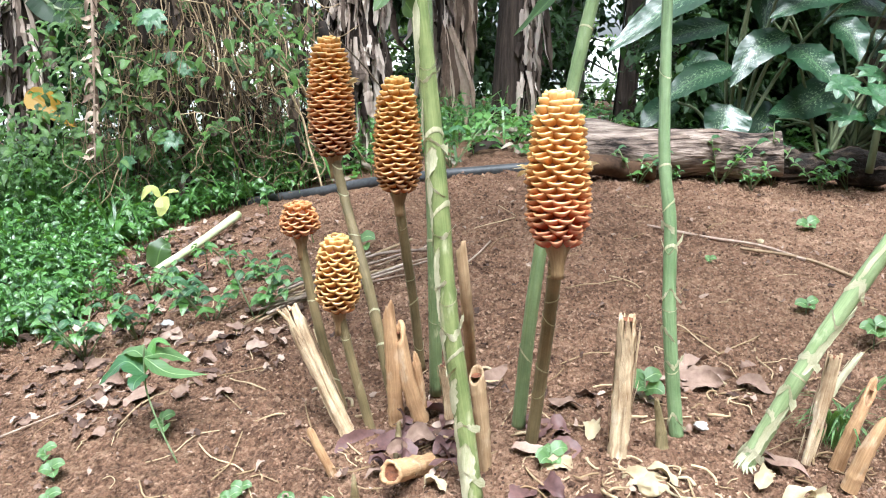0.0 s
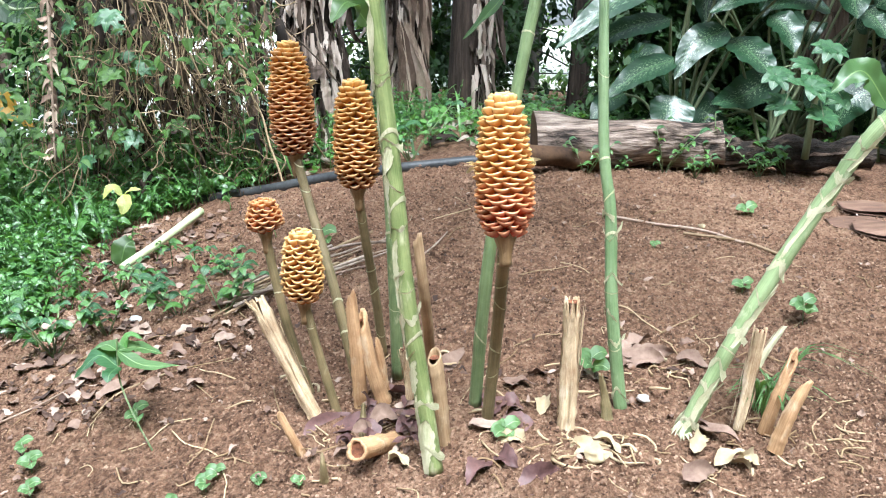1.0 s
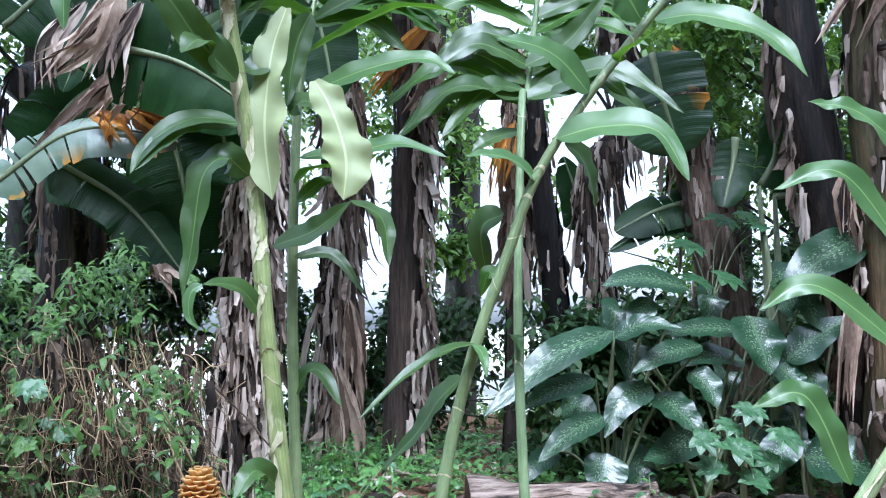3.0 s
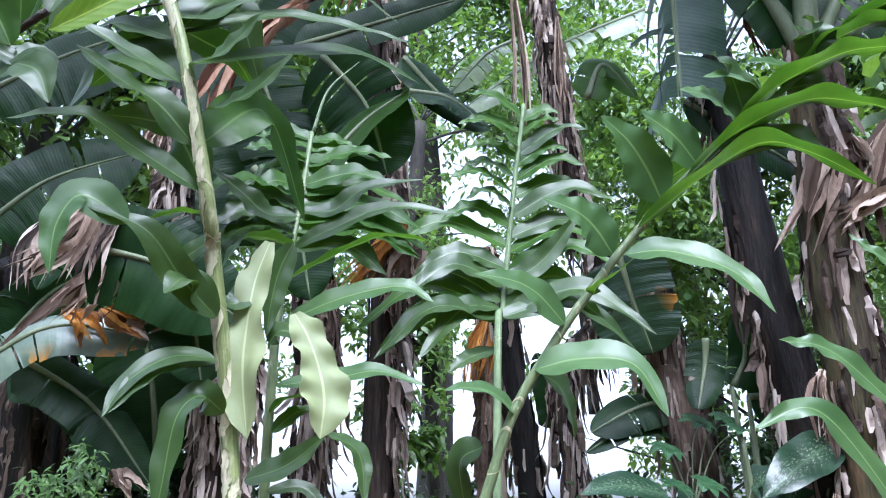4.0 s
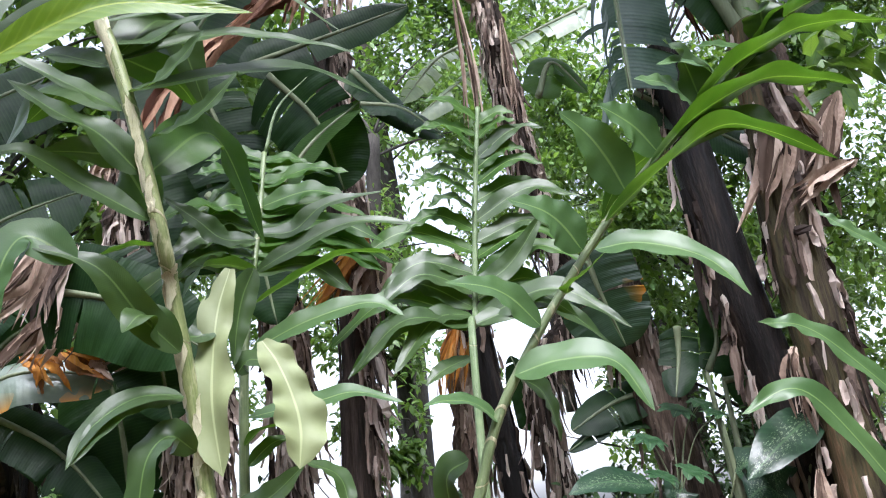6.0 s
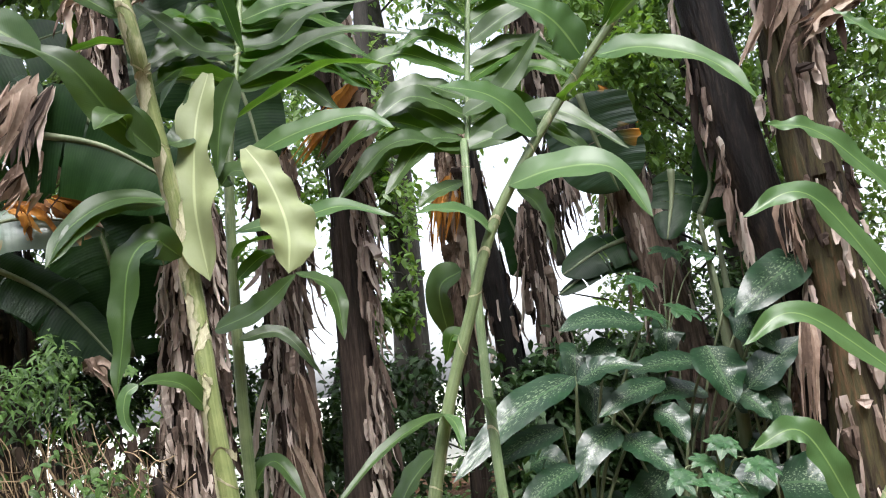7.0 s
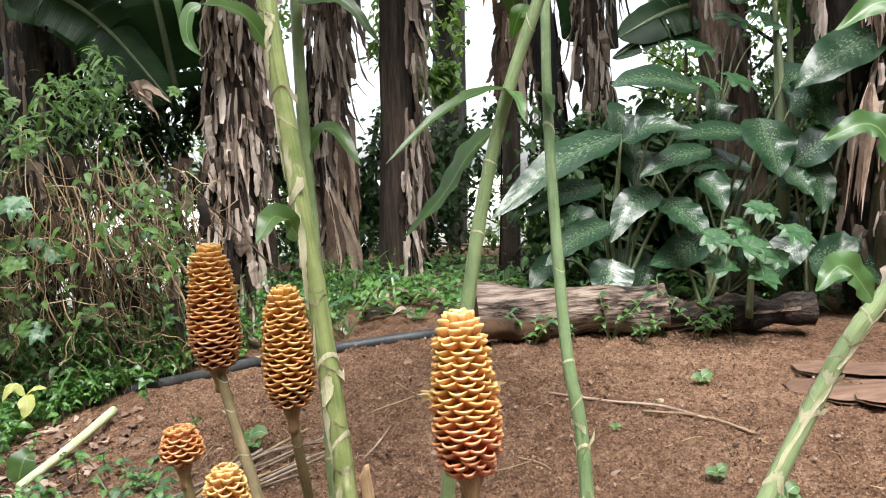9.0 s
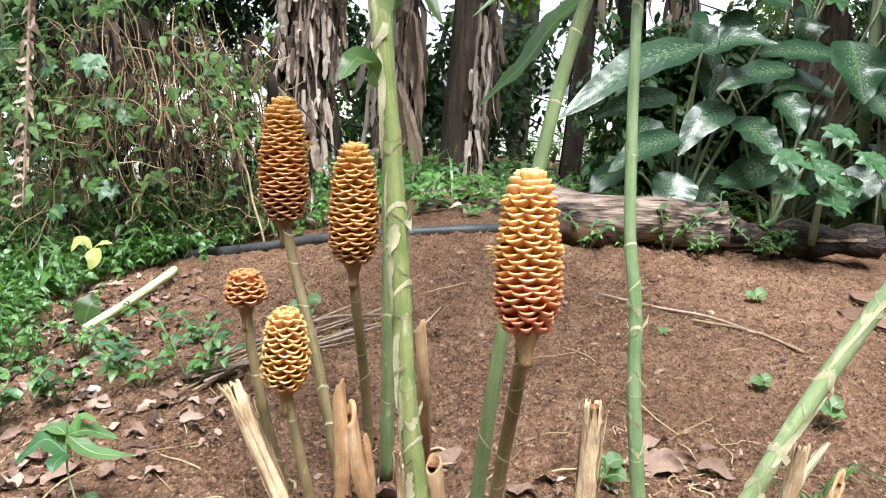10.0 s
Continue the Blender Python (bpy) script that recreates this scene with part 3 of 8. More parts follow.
def make_litter():
    """Curled dead leaves strewn under the plants and towards the weeds."""
    s = Soup()
    r = random.Random(11)
    n = 0
    while n < 1450:
        x, y = r.uniform(-1.5, 1.5), r.uniform(0.95, 3.0)
        edge = -0.25 - 0.35 * (y - 1.3)
        left = smooth_step(edge + 0.35, edge - 0.2, x) * (0.25 + 0.75 * smooth_step(1.45, 1.8, y))
        clump = math.exp(-((x - 0.1) ** 2 / 0.12 + (y - 1.25) ** 2 / 0.03)) * 0.5 + math.exp(-((x - 0.55) ** 2 / 0.03 + (y - 1.42) ** 2 / 0.02)) * 0.4
        if r.random() > max(left, clump, 0.16):
            continue
        n += 1
        small = 1.0 if max(left, clump) > 0.3 else 0.42
        small *= 1.0 if r.random() < 0.45 else 0.5
        l, w = r.uniform(0.028, 0.075) * small, r.uniform(0.014, 0.038) * small
        a = r.uniform(0, 6.28)
        d = Vector((math.cos(a), math.sin(a), 0))
        p = on_ground(x, y, 0.004)
        up = Vector((r.uniform(-0.5, 0.5), r.uniform(-0.5, 0.5), 1))
        s.add(*blade(p - d * l / 2 + Vector((0, 0, r.uniform(0, 0.01))), p + Vector((0, 0, r.uniform(0.002, 0.014))), p + d * l / 2 + Vector((0, 0, r.uniform(0, 0.012))), w, up, n=10, across=2, fold=r.uniform(-0.6, 1.0), wave=0.16, waves=1.5, twist=r.uniform(-1, 1), seed=n, ragged=0.5))
    ob = s.make("leaf_litter", LITTER)
    tagged(ob, "dry brown and pinkish fallen leaves strewn over soil", "leaf litter", kind="stuff")
    s = Soup()
    for k in range(330):
        x, y = r.uniform(-0.9, 1.45), r.uniform(0.95, 2.6)
        near = math.exp(-((y - 1.2) ** 2 / 0.05)) + (0.8 if x < -0.35 else 0) + math.exp(-((x - 0.8) ** 2 / 0.1 + (y - 2.0) ** 2 / 0.05)) * 0.7
        if r.random() > near * 0.7 + 0.22:
            continue
        a, l = r.uniform(0, 6.28), r.uniform(0.03, 0.16)
        pts = [on_ground(x + math.cos(a) * l * q + r.uniform(-0.01, 0.01), y + math.sin(a) * l * q + r.uniform(-0.01, 0.01), 0.004) for q in (0, 0.33, 0.66, 1)]
        s.add(*tube(bezier(pts, 3), r.uniform(0.0007, 0.0017), 5))
    ob = s.make("twigs", ROOT)
    tagged(ob, "thin pale rootlets and twigs lying on soil", "twigs", kind="stuff")


make_litter()

# ---------- beehive ginger ----------
def scale_mesh():
    """One shallow pouch: outwards +x, up +z; a thin rolled lip that smiles upwards and runs out in points."""
    cols, verts, uvs, faces = 11, [], [], []
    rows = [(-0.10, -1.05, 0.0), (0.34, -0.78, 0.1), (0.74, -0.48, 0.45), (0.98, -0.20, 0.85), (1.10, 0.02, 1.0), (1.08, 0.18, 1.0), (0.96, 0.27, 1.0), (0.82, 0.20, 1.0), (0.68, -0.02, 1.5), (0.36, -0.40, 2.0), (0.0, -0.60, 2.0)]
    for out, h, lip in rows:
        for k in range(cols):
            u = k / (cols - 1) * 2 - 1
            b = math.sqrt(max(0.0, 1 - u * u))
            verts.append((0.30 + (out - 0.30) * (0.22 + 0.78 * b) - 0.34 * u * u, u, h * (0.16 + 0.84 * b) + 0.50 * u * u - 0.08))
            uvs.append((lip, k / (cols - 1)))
    for i in range(len(rows) - 1):
        for k in range(cols - 1):
            a = i * cols + k
            faces.append((a, a + 1, a + cols + 1, a + cols))
    ob = link_mesh("cone_scale", verts, faces, SCALE, None, uvs)
    me = ob.data
    bpy.data.objects.remove(ob)
    return me


SCALE_MESH = scale_mesh()


def lerp_colors(stops, s):
    for (a, ca), (b, cb) in zip(stops, stops[1:]):
        if s <= b:
            k = (s - a) / (b - a) if b > a else 0
            return [x + (y - x) * k for x, y in zip(ca, cb)]
    return stops[-1][1]


def cone(root, bottom, top, radius, rings, count, colors, seed, round_top=0.8, flowers=()):
    """The beehive: rings of scales in a spiral round a dark core."""
    r = random.Random(seed)
    b, t = Vector(bottom), Vector(top)
    axis = (t - b).normalized()
    length = (t - b).length
    side = Vector((1.0, -0.15, 0.0))
    side = (side - axis * side.dot(axis)).normalized()

    def prof(s):
        rise = 0.56 + 0.44 * smooth_step(-0.05, 0.22, s)
        fall = 1 - 0.30 * smooth_step(0.35, 1.0, s)
        return rise * fall * (1 - 0.52 * max(0.0, (s - 0.78) / 0.22) ** 2.0)
    path = [b + axis * (length * i / 16) for i in range(17)]
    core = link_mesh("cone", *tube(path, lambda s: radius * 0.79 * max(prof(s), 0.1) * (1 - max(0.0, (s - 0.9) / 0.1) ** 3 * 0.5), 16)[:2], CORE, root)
    core["label"] = "beehive cone of overlapping waxy scales"
    for i in range(rings):
        s = (i + 0.35) / rings
        rad = radius * prof(s)
        n = max(5, round(count * (0.62 + 0.38 * prof(s) / 0.95)))
        for k in range(n):
            an = 2 * math.pi * (k + 0.5 * (i % 2) + 0.07 * i + r.uniform(-0.11, 0.11)) / n
            d = (Matrix.Rotation(an, 3, axis) @ side).normalized()
            tan = axis.cross(d)
            w = math.pi * rad / n * r.uniform(1.02, 1.16)
            h = length / rings * 1.12 * (0.6 + 0.4 * min(1.0, prof(s) / 0.62))
            out = radius * 0.35 * (0.25 + 0.75 * min(1.0, prof(s) / 0.7)) * r.uniform(0.85, 1.12)
            tilt = -0.05 + 0.75 * smooth_step(0.80, 1.0, s)
            ax = (axis * math.cos(tilt) - d * math.sin(tilt)).normalized()
            dd = tan.cross(ax).normalized()
            m = Matrix(((dd.x * out, tan.x * w, ax.x * h, 0), (dd.y * out, tan.y * w, ax.y * h, 0), (dd.z * out, tan.z * w, ax.z * h, 0), (0, 0, 0, 1)))
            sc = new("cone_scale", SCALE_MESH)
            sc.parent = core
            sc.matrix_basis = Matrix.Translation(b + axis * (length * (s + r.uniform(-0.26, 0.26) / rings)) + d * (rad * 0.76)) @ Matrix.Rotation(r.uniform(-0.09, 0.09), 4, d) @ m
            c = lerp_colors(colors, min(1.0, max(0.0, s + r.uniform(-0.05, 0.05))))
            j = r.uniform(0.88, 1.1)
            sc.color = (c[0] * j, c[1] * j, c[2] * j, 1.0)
    # the last young scales close the dome
    for k in range(9):
        an, q = 2.4 * k, 0.40 * math.sqrt((k + 0.5) / 9)
        d = (Matrix.Rotation(an, 3, axis) @ side).normalized()
        tan, ax = axis.cross(d), (axis * 0.75 - d * 0.66).normalized()
        dd = tan.cross(ax).normalized()
        w, h, out = radius * 0.20, length / rings * 1.0, radius * 0.20
        sc = new("cone_scale", SCALE_MESH)
        sc.parent = core
        sc.matrix_basis = Matrix.Translation(b + axis * (length * (1.0 + (0.40 - 1.9 * q) / rings)) + d * (radius * q)) @ Matrix(((dd.x * out, tan.x * w, ax.x * h, 0), (dd.y * out, tan.y * w, ax.y * h, 0), (dd.z * out, tan.z * w, ax.z * h, 0), (0, 0, 0, 1)))
        sc.color = (*colors[-1][1], 1.0)
    for s, an in flowers:
        d = (Matrix.Rotation(an, 3, axis) @ side).normalized()
        f = Soup()
        p = b + axis * (length * s) + d * radius * prof(s) * 0.85
        for q in range(5):
            o = Vector((r.uniform(-1, 1), r.uniform(-1, 1), r.uniform(-0.6, 1))).normalized()
            e = p + d * 0.018 + o * 0.011
            f.add(*blade(p, p + d * 0.012 + o * 0.004 + axis * 0.004, e, 0.011, o, n=6, across=1, fold=0.5, seed=q))
        f.make("flower", PETAL, core, "small pale yellow orchid-like flower")


def stalk(root, pts, r0, r1, mat, name="stalk", node_gap=0.11, swell=0.10, sides=14, rings=True, seed=0, ring_mat=None):
    path = bezier(pts, 14)
    total = sum((path[i + 1] - path[i]).length for i in range(len(path) - 1))
    r = random.Random(seed)

    def rad(s):
        d = s * total / node_gap
        near = abs(d - round(d))
        return (r0 + (r1 - r0) * s) * (1 + swell * math.exp(-(near / 0.08) ** 2))
    v, f, uv = tube(path, rad, sides, wobble=0.02, seed=seed)
    ob = link_mesh(name, v, f, mat, root, uv)
    if rings:
        k = 1
        while k * node_gap < total * 0.98:
            if r.random() < 0.35:
                k += 1
                continue
            s = k * node_gap / total
            i = min(int(s * (len(path) - 1)), len(path) - 2)
            p = path[i].lerp(path[i + 1], s * (len(path) - 1) - i)
            t = (path[i + 1] - path[i]).normalized()
            rr = rad(s) * 1.025
            a = t.orthogonal().normalized()
            b = t.cross(a)
            vs, fs, us = [], [], []
            n = 14
            skew = r.uniform(0.3, 1.8)
            ph = r.uniform(0, 6.28)
            for row, (hh, q) in enumerate(((-0.0012, 0.96), (0.0, 1.0), (0.0006, 1.025))):
                for c in range(n):
                    an = 2 * math.pi * c / n
                    jag = (0.5 + 0.5 * math.sin(an + ph)) * rr * skew + r.uniform(0, 0.0012)
                    vs.append(p + (a * math.cos(an) + b * math.sin(an)) * rr * q + t * (hh + jag * (row == 2) * 0.25 + jag * 1.2))
                    us.append((row * 0.02, c / n))
            for row in range(2):
                for c in range(n):
                    fs.append((row * n + c, row * n + (c + 1) % n, (row + 1) * n + (c + 1) % n, (row + 1) * n + c))
            link_mesh("node_ring", vs, fs, ring_mat or SHEATH, ob, us)
            k += 1
    return path


def sheath(root, path, s0, s1, radius, ang, spread, mat=None, seed=0):
    """A papery torn sheath that wraps part of a stalk and runs out in a point."""
    r = random.Random(seed)
    vs, us, fs = [], [], []
    n, m = 22, 7
    fr = frames(path)
    jl, jr = 0.8, 0.8
    for i in range(n):
        q = i / (n - 1)
        jl, jr = min(1.5, max(0.15, jl + r.uniform(-0.28, 0.28))), min(1.5, max(0.15, jr + r.uniform(-0.28, 0.28)))
        x = (s0 + (s1 - s0) * q) * (len(path) - 1)
        j = min(int(x), len(path) - 2)
        p = path[j].lerp(path[j + 1], x - j)
        t, a, b = fr[j]
        w = spread * (math.sin(math.pi * (0.12 + 0.88 * q)) ** 0.6) + 0.02
        lean = 0.9 * (q - 0.5)
        for k in range(m):
            v = k / (m - 1) * 2 - 1
            an = ang + lean + w * v * (jl if v < 0 else jr)
            rr = radius * (1.05 + 0.10 * q * q) + (0.0015 if k in (0, m - 1) else 0.0)
            vs.append(p + (a * math.cos(an) + b * math.sin(an)) * rr)
            us.append((q * 0.2, k / m))
    for i in range(n - 1):
        for k in range(m - 1):
            c = i * m + k
            fs.append((c, c + 1, c + m + 1, c + m))
    link_mesh("sheath", vs, fs, mat or SHEATH, root, us, True, "pale papery torn sheath")


def torn_band(root, path, s, radius, start, seed):
    """The ragged dry rim of a sheath: a thin band that climbs round a cane and stands off at its end."""
    r = random.Random(seed)
    fr = frames(path)
    vs, us, fs = [], [], []
    n, climb, turn = 20, r.uniform(0.012, 0.030) * r.choice((-1, 1)), r.uniform(2.2, 3.4)
    w = r.uniform(0.002, 0.004)
    for i in range(n):
        q = i / (n - 1)
        j = min(int(s * (len(path) - 1)), len(path) - 2)
        c = path[j].lerp(path[j + 1], s * (len(path) - 1) - j)
        t, a, b = fr[j]
        an = start + turn * (q - 0.5)
        w = min(0.008, max(0.0012, w + r.uniform(-0.0022, 0.0022)))
        d = a * math.cos(an) + b * math.sin(an)
        o = c + t * (climb * (2 * abs(q - 0.45)) + r.uniform(-0.001, 0.001))
        rr = radius * 1.05 + 0.006 * max(0.0, q - 0.82) / 0.18
        vs += [o + d * (rr * 0.99) - t * w, o + d * (rr + 0.0012), o + d * (rr + 0.0022) + t * w * r.uniform(0.5, 1.6)]
        us += [(q * 0.2, 0.0), (q * 0.2, 0.5), (q * 0.2, 1.0)]
    for i in range(n - 1):
        for k in range(2):
            e = i * 3 + k
            fs.append((e, e + 3, e + 4, e + 1))
    link_mesh("sheath_rim", vs, fs, SHEATH, root, us, True, "ragged cream rim of a dry sheath")


def leaf(root, base, mid, tip, width, up=(0, -0.9, 0.6), mat=None, fold=0.30, wave=0.036, name="leaf", profile=width_ellipse, seed=None, twist=0.0, label="", n=26):
    k = seed if seed is not None else len(root.children)
    v, f, uv = blade(base, mid, tip, width * 1.2, up, profile, n, 3, fold, wave, 2.5 + 0.7 * (k % 4), twist, k)
    return link_mesh(name, v, f, mat or GINGER, root, uv, True, label)


def flower_stem(bottom_pts, cone_top, radius, rings, count, colors, seed, label, flowers=(), rstem=0.0085):
    base, neck = bottom_pts[0], Vector(bottom_pts[-1])
    root = thing("beehive_ginger_flower", (0, 0, 0), label, "flower", "beehive ginger flower stems")
    stalk(root, bottom_pts, rstem * 0.92, rstem * 0.82, PEDUNCLE, "stalk", 0.045, 0.07, seed=seed)
    ax = (Vector(cone_top) - neck).normalized()
    v, f, uv = tube([neck - ax * 0.05 + ax * (0.068 * i / 8) for i in range(9)], lambda s: rstem * 0.82 + (radius * 0.60 - rstem * 0.8) * smooth_step(0.2, 1.0, s), 16)
    link_mesh("neck", v, f, NECK, root, uv, True, "tan flared neck under the cone")
    cone(root, neck, cone_top, radius, rings, count, colors, seed, flowers=flowers)
    return root


GOLD, AMBER, ORANGE, RUST, RED = (0.80, 0.46, 0.13), (0.72, 0.34, 0.055), (0.62, 0.22, 0.035), (0.42, 0.10, 0.025), (0.45, 0.055, 0.03)
flower_stem([(0.148, 1.222, 0.081), (0.157, 1.180, 0.241), (0.157, 1.100, 0.389), (0.156, 1.060, 0.475)], (0.153, 1.085, 0.672), 0.0400, 25, 9,
            [(0.0, (0.50, 0.05, 0.03)), (0.16, (0.58, 0.09, 0.04)), (0.32, (0.64, 0.20, 0.05)), (0.5, (0.76, 0.36, 0.07)), (0.8, (0.86, 0.50, 0.13)), (1.0, (0.90, 0.62, 0.24))], 1,
            "golden-orange beehive ginger cone reddening at its base on a brown stalk", [(0.50, 0.1), (0.48, 3.1)], 0.0115)
flower_stem([(-0.045, 1.532, 0.086), (-0.057, 1.500, 0.234), (-0.075, 1.440, 0.408), (-0.080, 1.430, 0.480)], (-0.082, 1.430, 0.672), 0.0400, 24, 9,
            [(0.0, (0.36, 0.11, 0.03)), (0.3, (0.60, 0.24, 0.04)), (0.7, (0.70, 0.34, 0.055)), (1.0, (0.75, 0.44, 0.09))], 2,
            "amber beehive ginger cone on an olive stalk in soil", [(0.37, 3.0)], 0.0105)
flower_stem([(-0.087, 1.372, 0.061), (-0.137, 1.440, 0.277), (-0.187, 1.520, 0.434), (-0.211, 1.550, 0.528)], (-0.215, 1.550, 0.739), 0.0420, 28, 9,
            [(0.0, (0.25, 0.05, 0.02)), (0.22, (0.42, 0.11, 0.025)), (0.5, (0.62, 0.22, 0.035)), (0.8, (0.72, 0.34, 0.055)), (1.0, (0.76, 0.42, 0.085))], 3,
            "tall amber beehive ginger cone with rusty lower scales", [(0.62, 0.0)], 0.011)
flower_stem([(-0.130, 1.330, 0.048), (-0.160, 1.330, 0.176), (-0.175, 1.330, 0.251), (-0.182, 1.330, 0.288)], (-0.181, 1.330, 0.414), 0.036, 15, 9,
            [(0.0, (0.52, 0.22, 0.05)), (0.4, (0.70, 0.36, 0.08)), (1.0, (0.84, 0.56, 0.19))], 4,
            "short young golden beehive ginger cone on olive stalk", (), 0.0095)
flower_stem([(-0.193, 1.426, 0.046), (-0.231, 1.440, 0.187), (-0.257, 1.450, 0.319), (-0.265, 1.450, 0.393)], (-0.267, 1.450, 0.447), 0.034, 7, 9,
            [(0.0, (0.48, 0.13, 0.05)), (1.0, (0.66, 0.26, 0.07))], 5,
            "small reddish bud of beehive ginger on olive stalk", (), 0.0105)


def cane(label, pts, r0, r1, mat, seed, gap=0.115):
    root = thing("ginger_cane", (0, 0, 0), label, "plant stalk", "leafy ginger canes")
    return root, stalk(root, pts, r0, r1, mat, "stalk", gap, 0.06, 16, True, seed)


def crown(root, path, s0, s1, n, length, left, right, width, seed, droop=0.35, mat=None, rise=1.0):
    """Two close ranks of blades up to the tip of a cane."""
    r = random.Random(seed)
    for i in range(n):
        q = i / (n - 1)
        x = (s0 + (s1 - s0) * min(1.0, max(0.0, q + r.uniform(-0.4, 0.4) / n))) * (len(path) - 1)
        j = min(int(x), len(path) - 2)
        p = path[j].lerp(path[j + 1], x - j)
        t = (path[j + 1] - path[j]).normalized()
        d = Vector(left if i % 2 else right).normalized()
        l = length * (1 - 0.55 * q) * r.uniform(0.6, 1.2)
        d = (d + t * (0.25 + 0.5 * q) * rise + Vector((r.uniform(-.15, .15), r.uniform(-.3, .3), r.uniform(-.14, .14)))).normalized()
        tip = p + d * l - Vector((0, 0, 1)) * l * droop * (1 - 0.6 * q)
        m = mat if mat and r.random() < 0.30 else (GINGER_BRIGHT if q > 0.5 or r.random() < 0.6 else GINGER)
        leaf(root, p, p + d * l * 0.55 + t * 0.01, tip, width * (1 - 0.35 * q) * 1.5, (r.uniform(-0.3, 0.3), -0.5 - 0.5 * r.random(), 0.55), m, 0.25, 0.07, seed=seed * 100 + i, profile=width_lance)


# thick front cane
L_root, L_path = cane("thick yellow-green ginger cane with papery sheaths", [(0.047, 1.098, 0.057), (0.027, 1.120, 0.220), (0.007, 1.130, 0.361), (-0.007, 1.150, 0.536), (-0.023, 1.170, 0.695), (-0.059, 1.20, 1.013), (-0.078, 1.235, 1.218), (-0.116, 1.237, 1.477), (-0.132, 1.21, 1.59), (-0.20, 1.23, 1.90), (-0.281, 1.250, 2.138), (-0.333, 1.270, 2.390), (-0.401, 1.300, 2.687)], 0.0152, 0.010, CANE_PALE, 21, 0.15)
for k, (z0, z1, an) in enumerate(((0.03, 0.16, 0.2), (0.10, 0.22, -0.3), (0.22, 0.31, 0.1), (0.33, 0.44, -0.4), (0.45, 0.60, 0.0), (0.60, 0.73, -0.5), (0.73, 0.80, 0.1), (0.80, 0.90, -0.3), (0.92, 1.03, -0.1), (1.05, 1.12, -0.4), (1.14, 1.20, 0.1), (1.26, 1.36, -0.2), (1.38, 1.46, 0.3), (1.47, 1.57, -0.1), (1.60, 1.72, 0.2), (1.74, 1.86, -0.2), (1.90, 2.02, 0.2), (2.05, 2.16, -0.1))):
    sheath(L_root, L_path, (z0 - 0.03) / 2.72, (z1 - 0.03) / 2.72, 0.0152 - 0.0019 * z0, -0.75 + an, 0.75 if z1 < 0.3 else (0.55 if z1 < 1.22 else 1.0), seed=k)
for k in range(12):
    s0 = 0.025 + 0.038 * k
    torn_band(L_root, L_path, s0, 0.0152 - 0.0052 * s0, -0.5 + 0.8 * math.sin(k * 2.7), 740 + k)
lf = lambda *a, **k: leaf(L_root, *a, **k)
lf((-0.086, 1.220, 1.242), ((-0.121, 1.195, 1.265), (-0.149, 1.170, 1.228), (-0.158, 1.145, 1.129)), (-0.167, 1.120, 1.045), 0.054, (-0.5, -0.8, 0.3), GINGER, wave=0.07)
lf((-0.066, 1.200, 1.025), ((-0.088, 1.173, 1.058), (-0.112, 1.147, 1.069)), (-0.139, 1.120, 1.067), 0.033, (0, -0.8, 0.6), GINGER)
lf((-0.139, 1.120, 1.067), ((-0.154, 1.117, 1.056), (-0.156, 1.113, 1.025)), (-0.141, 1.110, 1.003), 0.017, (-0.3, -0.9, 0.3), GINGER_SHEEN)
lf((-0.041, 1.170, 0.776), (-0.066, 1.120, 0.806), (-0.089, 1.080, 0.777), 0.038, (-0.2, -1.05, 0.65))
lf((-0.102, 1.220, 1.325), (-0.179, 1.170, 1.307), (-0.238, 1.120, 1.228), 0.045, (0, -0.95, 0.65))
lf((-0.105, 1.220, 1.393), (-0.148, 1.170, 1.440), (-0.171, 1.120, 1.403), 0.055, (0, -1.05, 0.65))
lf((-0.191, 1.220, 1.807), ((-0.237, 1.197, 1.826), (-0.289, 1.173, 1.847)), (-0.361, 1.150, 1.883), 0.052, (-0.3, -0.78, 0.62), GINGER)
lf((-0.162, 1.220, 1.690), ((-0.218, 1.187, 1.747), (-0.277, 1.153, 1.772)), (-0.338, 1.120, 1.810), 0.067, (-0.35, -0.78, 0.62), GINGER)
lf((-0.145, 1.220, 1.607), ((-0.248, 1.180, 1.663), (-0.324, 1.140, 1.698)), (-0.415, 1.100, 1.665), 0.059, (-0.1, -0.78, 0.62), GINGER)
lf((-0.214, 1.260, 1.917), ((-0.277, 1.293, 1.955), (-0.337, 1.327, 1.986)), (-0.415, 1.360, 1.976), 0.057, (-0.2, -0.78, 0.62), GINGER)
lf((-0.219, 1.300, 1.966), ((-0.184, 1.350, 1.975), (-0.123, 1.400, 1.965)), (-0.091, 1.450, 1.936), 0.082, (0.3, 0.5, 0.8), GINGER_BRIGHT)
lf((-0.179, 1.220, 1.842), ((-0.136, 1.193, 1.843), (-0.093, 1.167, 1.869)), (-0.050, 1.140, 1.910), 0.051, (0.25, -0.78, 0.62), GINGER)
lf((-0.148, 1.220, 1.755), ((-0.106, 1.193, 1.757), (-0.055, 1.167, 1.779)), (0.001, 1.140, 1.830), 0.055, (0.25, -0.78, 0.62), GINGER)
lf((-0.217, 1.250, 1.959), ((-0.158, 1.233, 1.947), (-0.099, 1.217, 1.971)), (-0.024, 1.200, 1.989), 0.045, (0.2, -0.78, 0.62), GINGER)
lf((-0.253, 1.270, 2.095), ((-0.174, 1.280, 2.078), (-0.092, 1.290, 2.113)), (-0.010, 1.300, 2.226), 0.086, (0.1, 0.4, 0.9), GINGER)
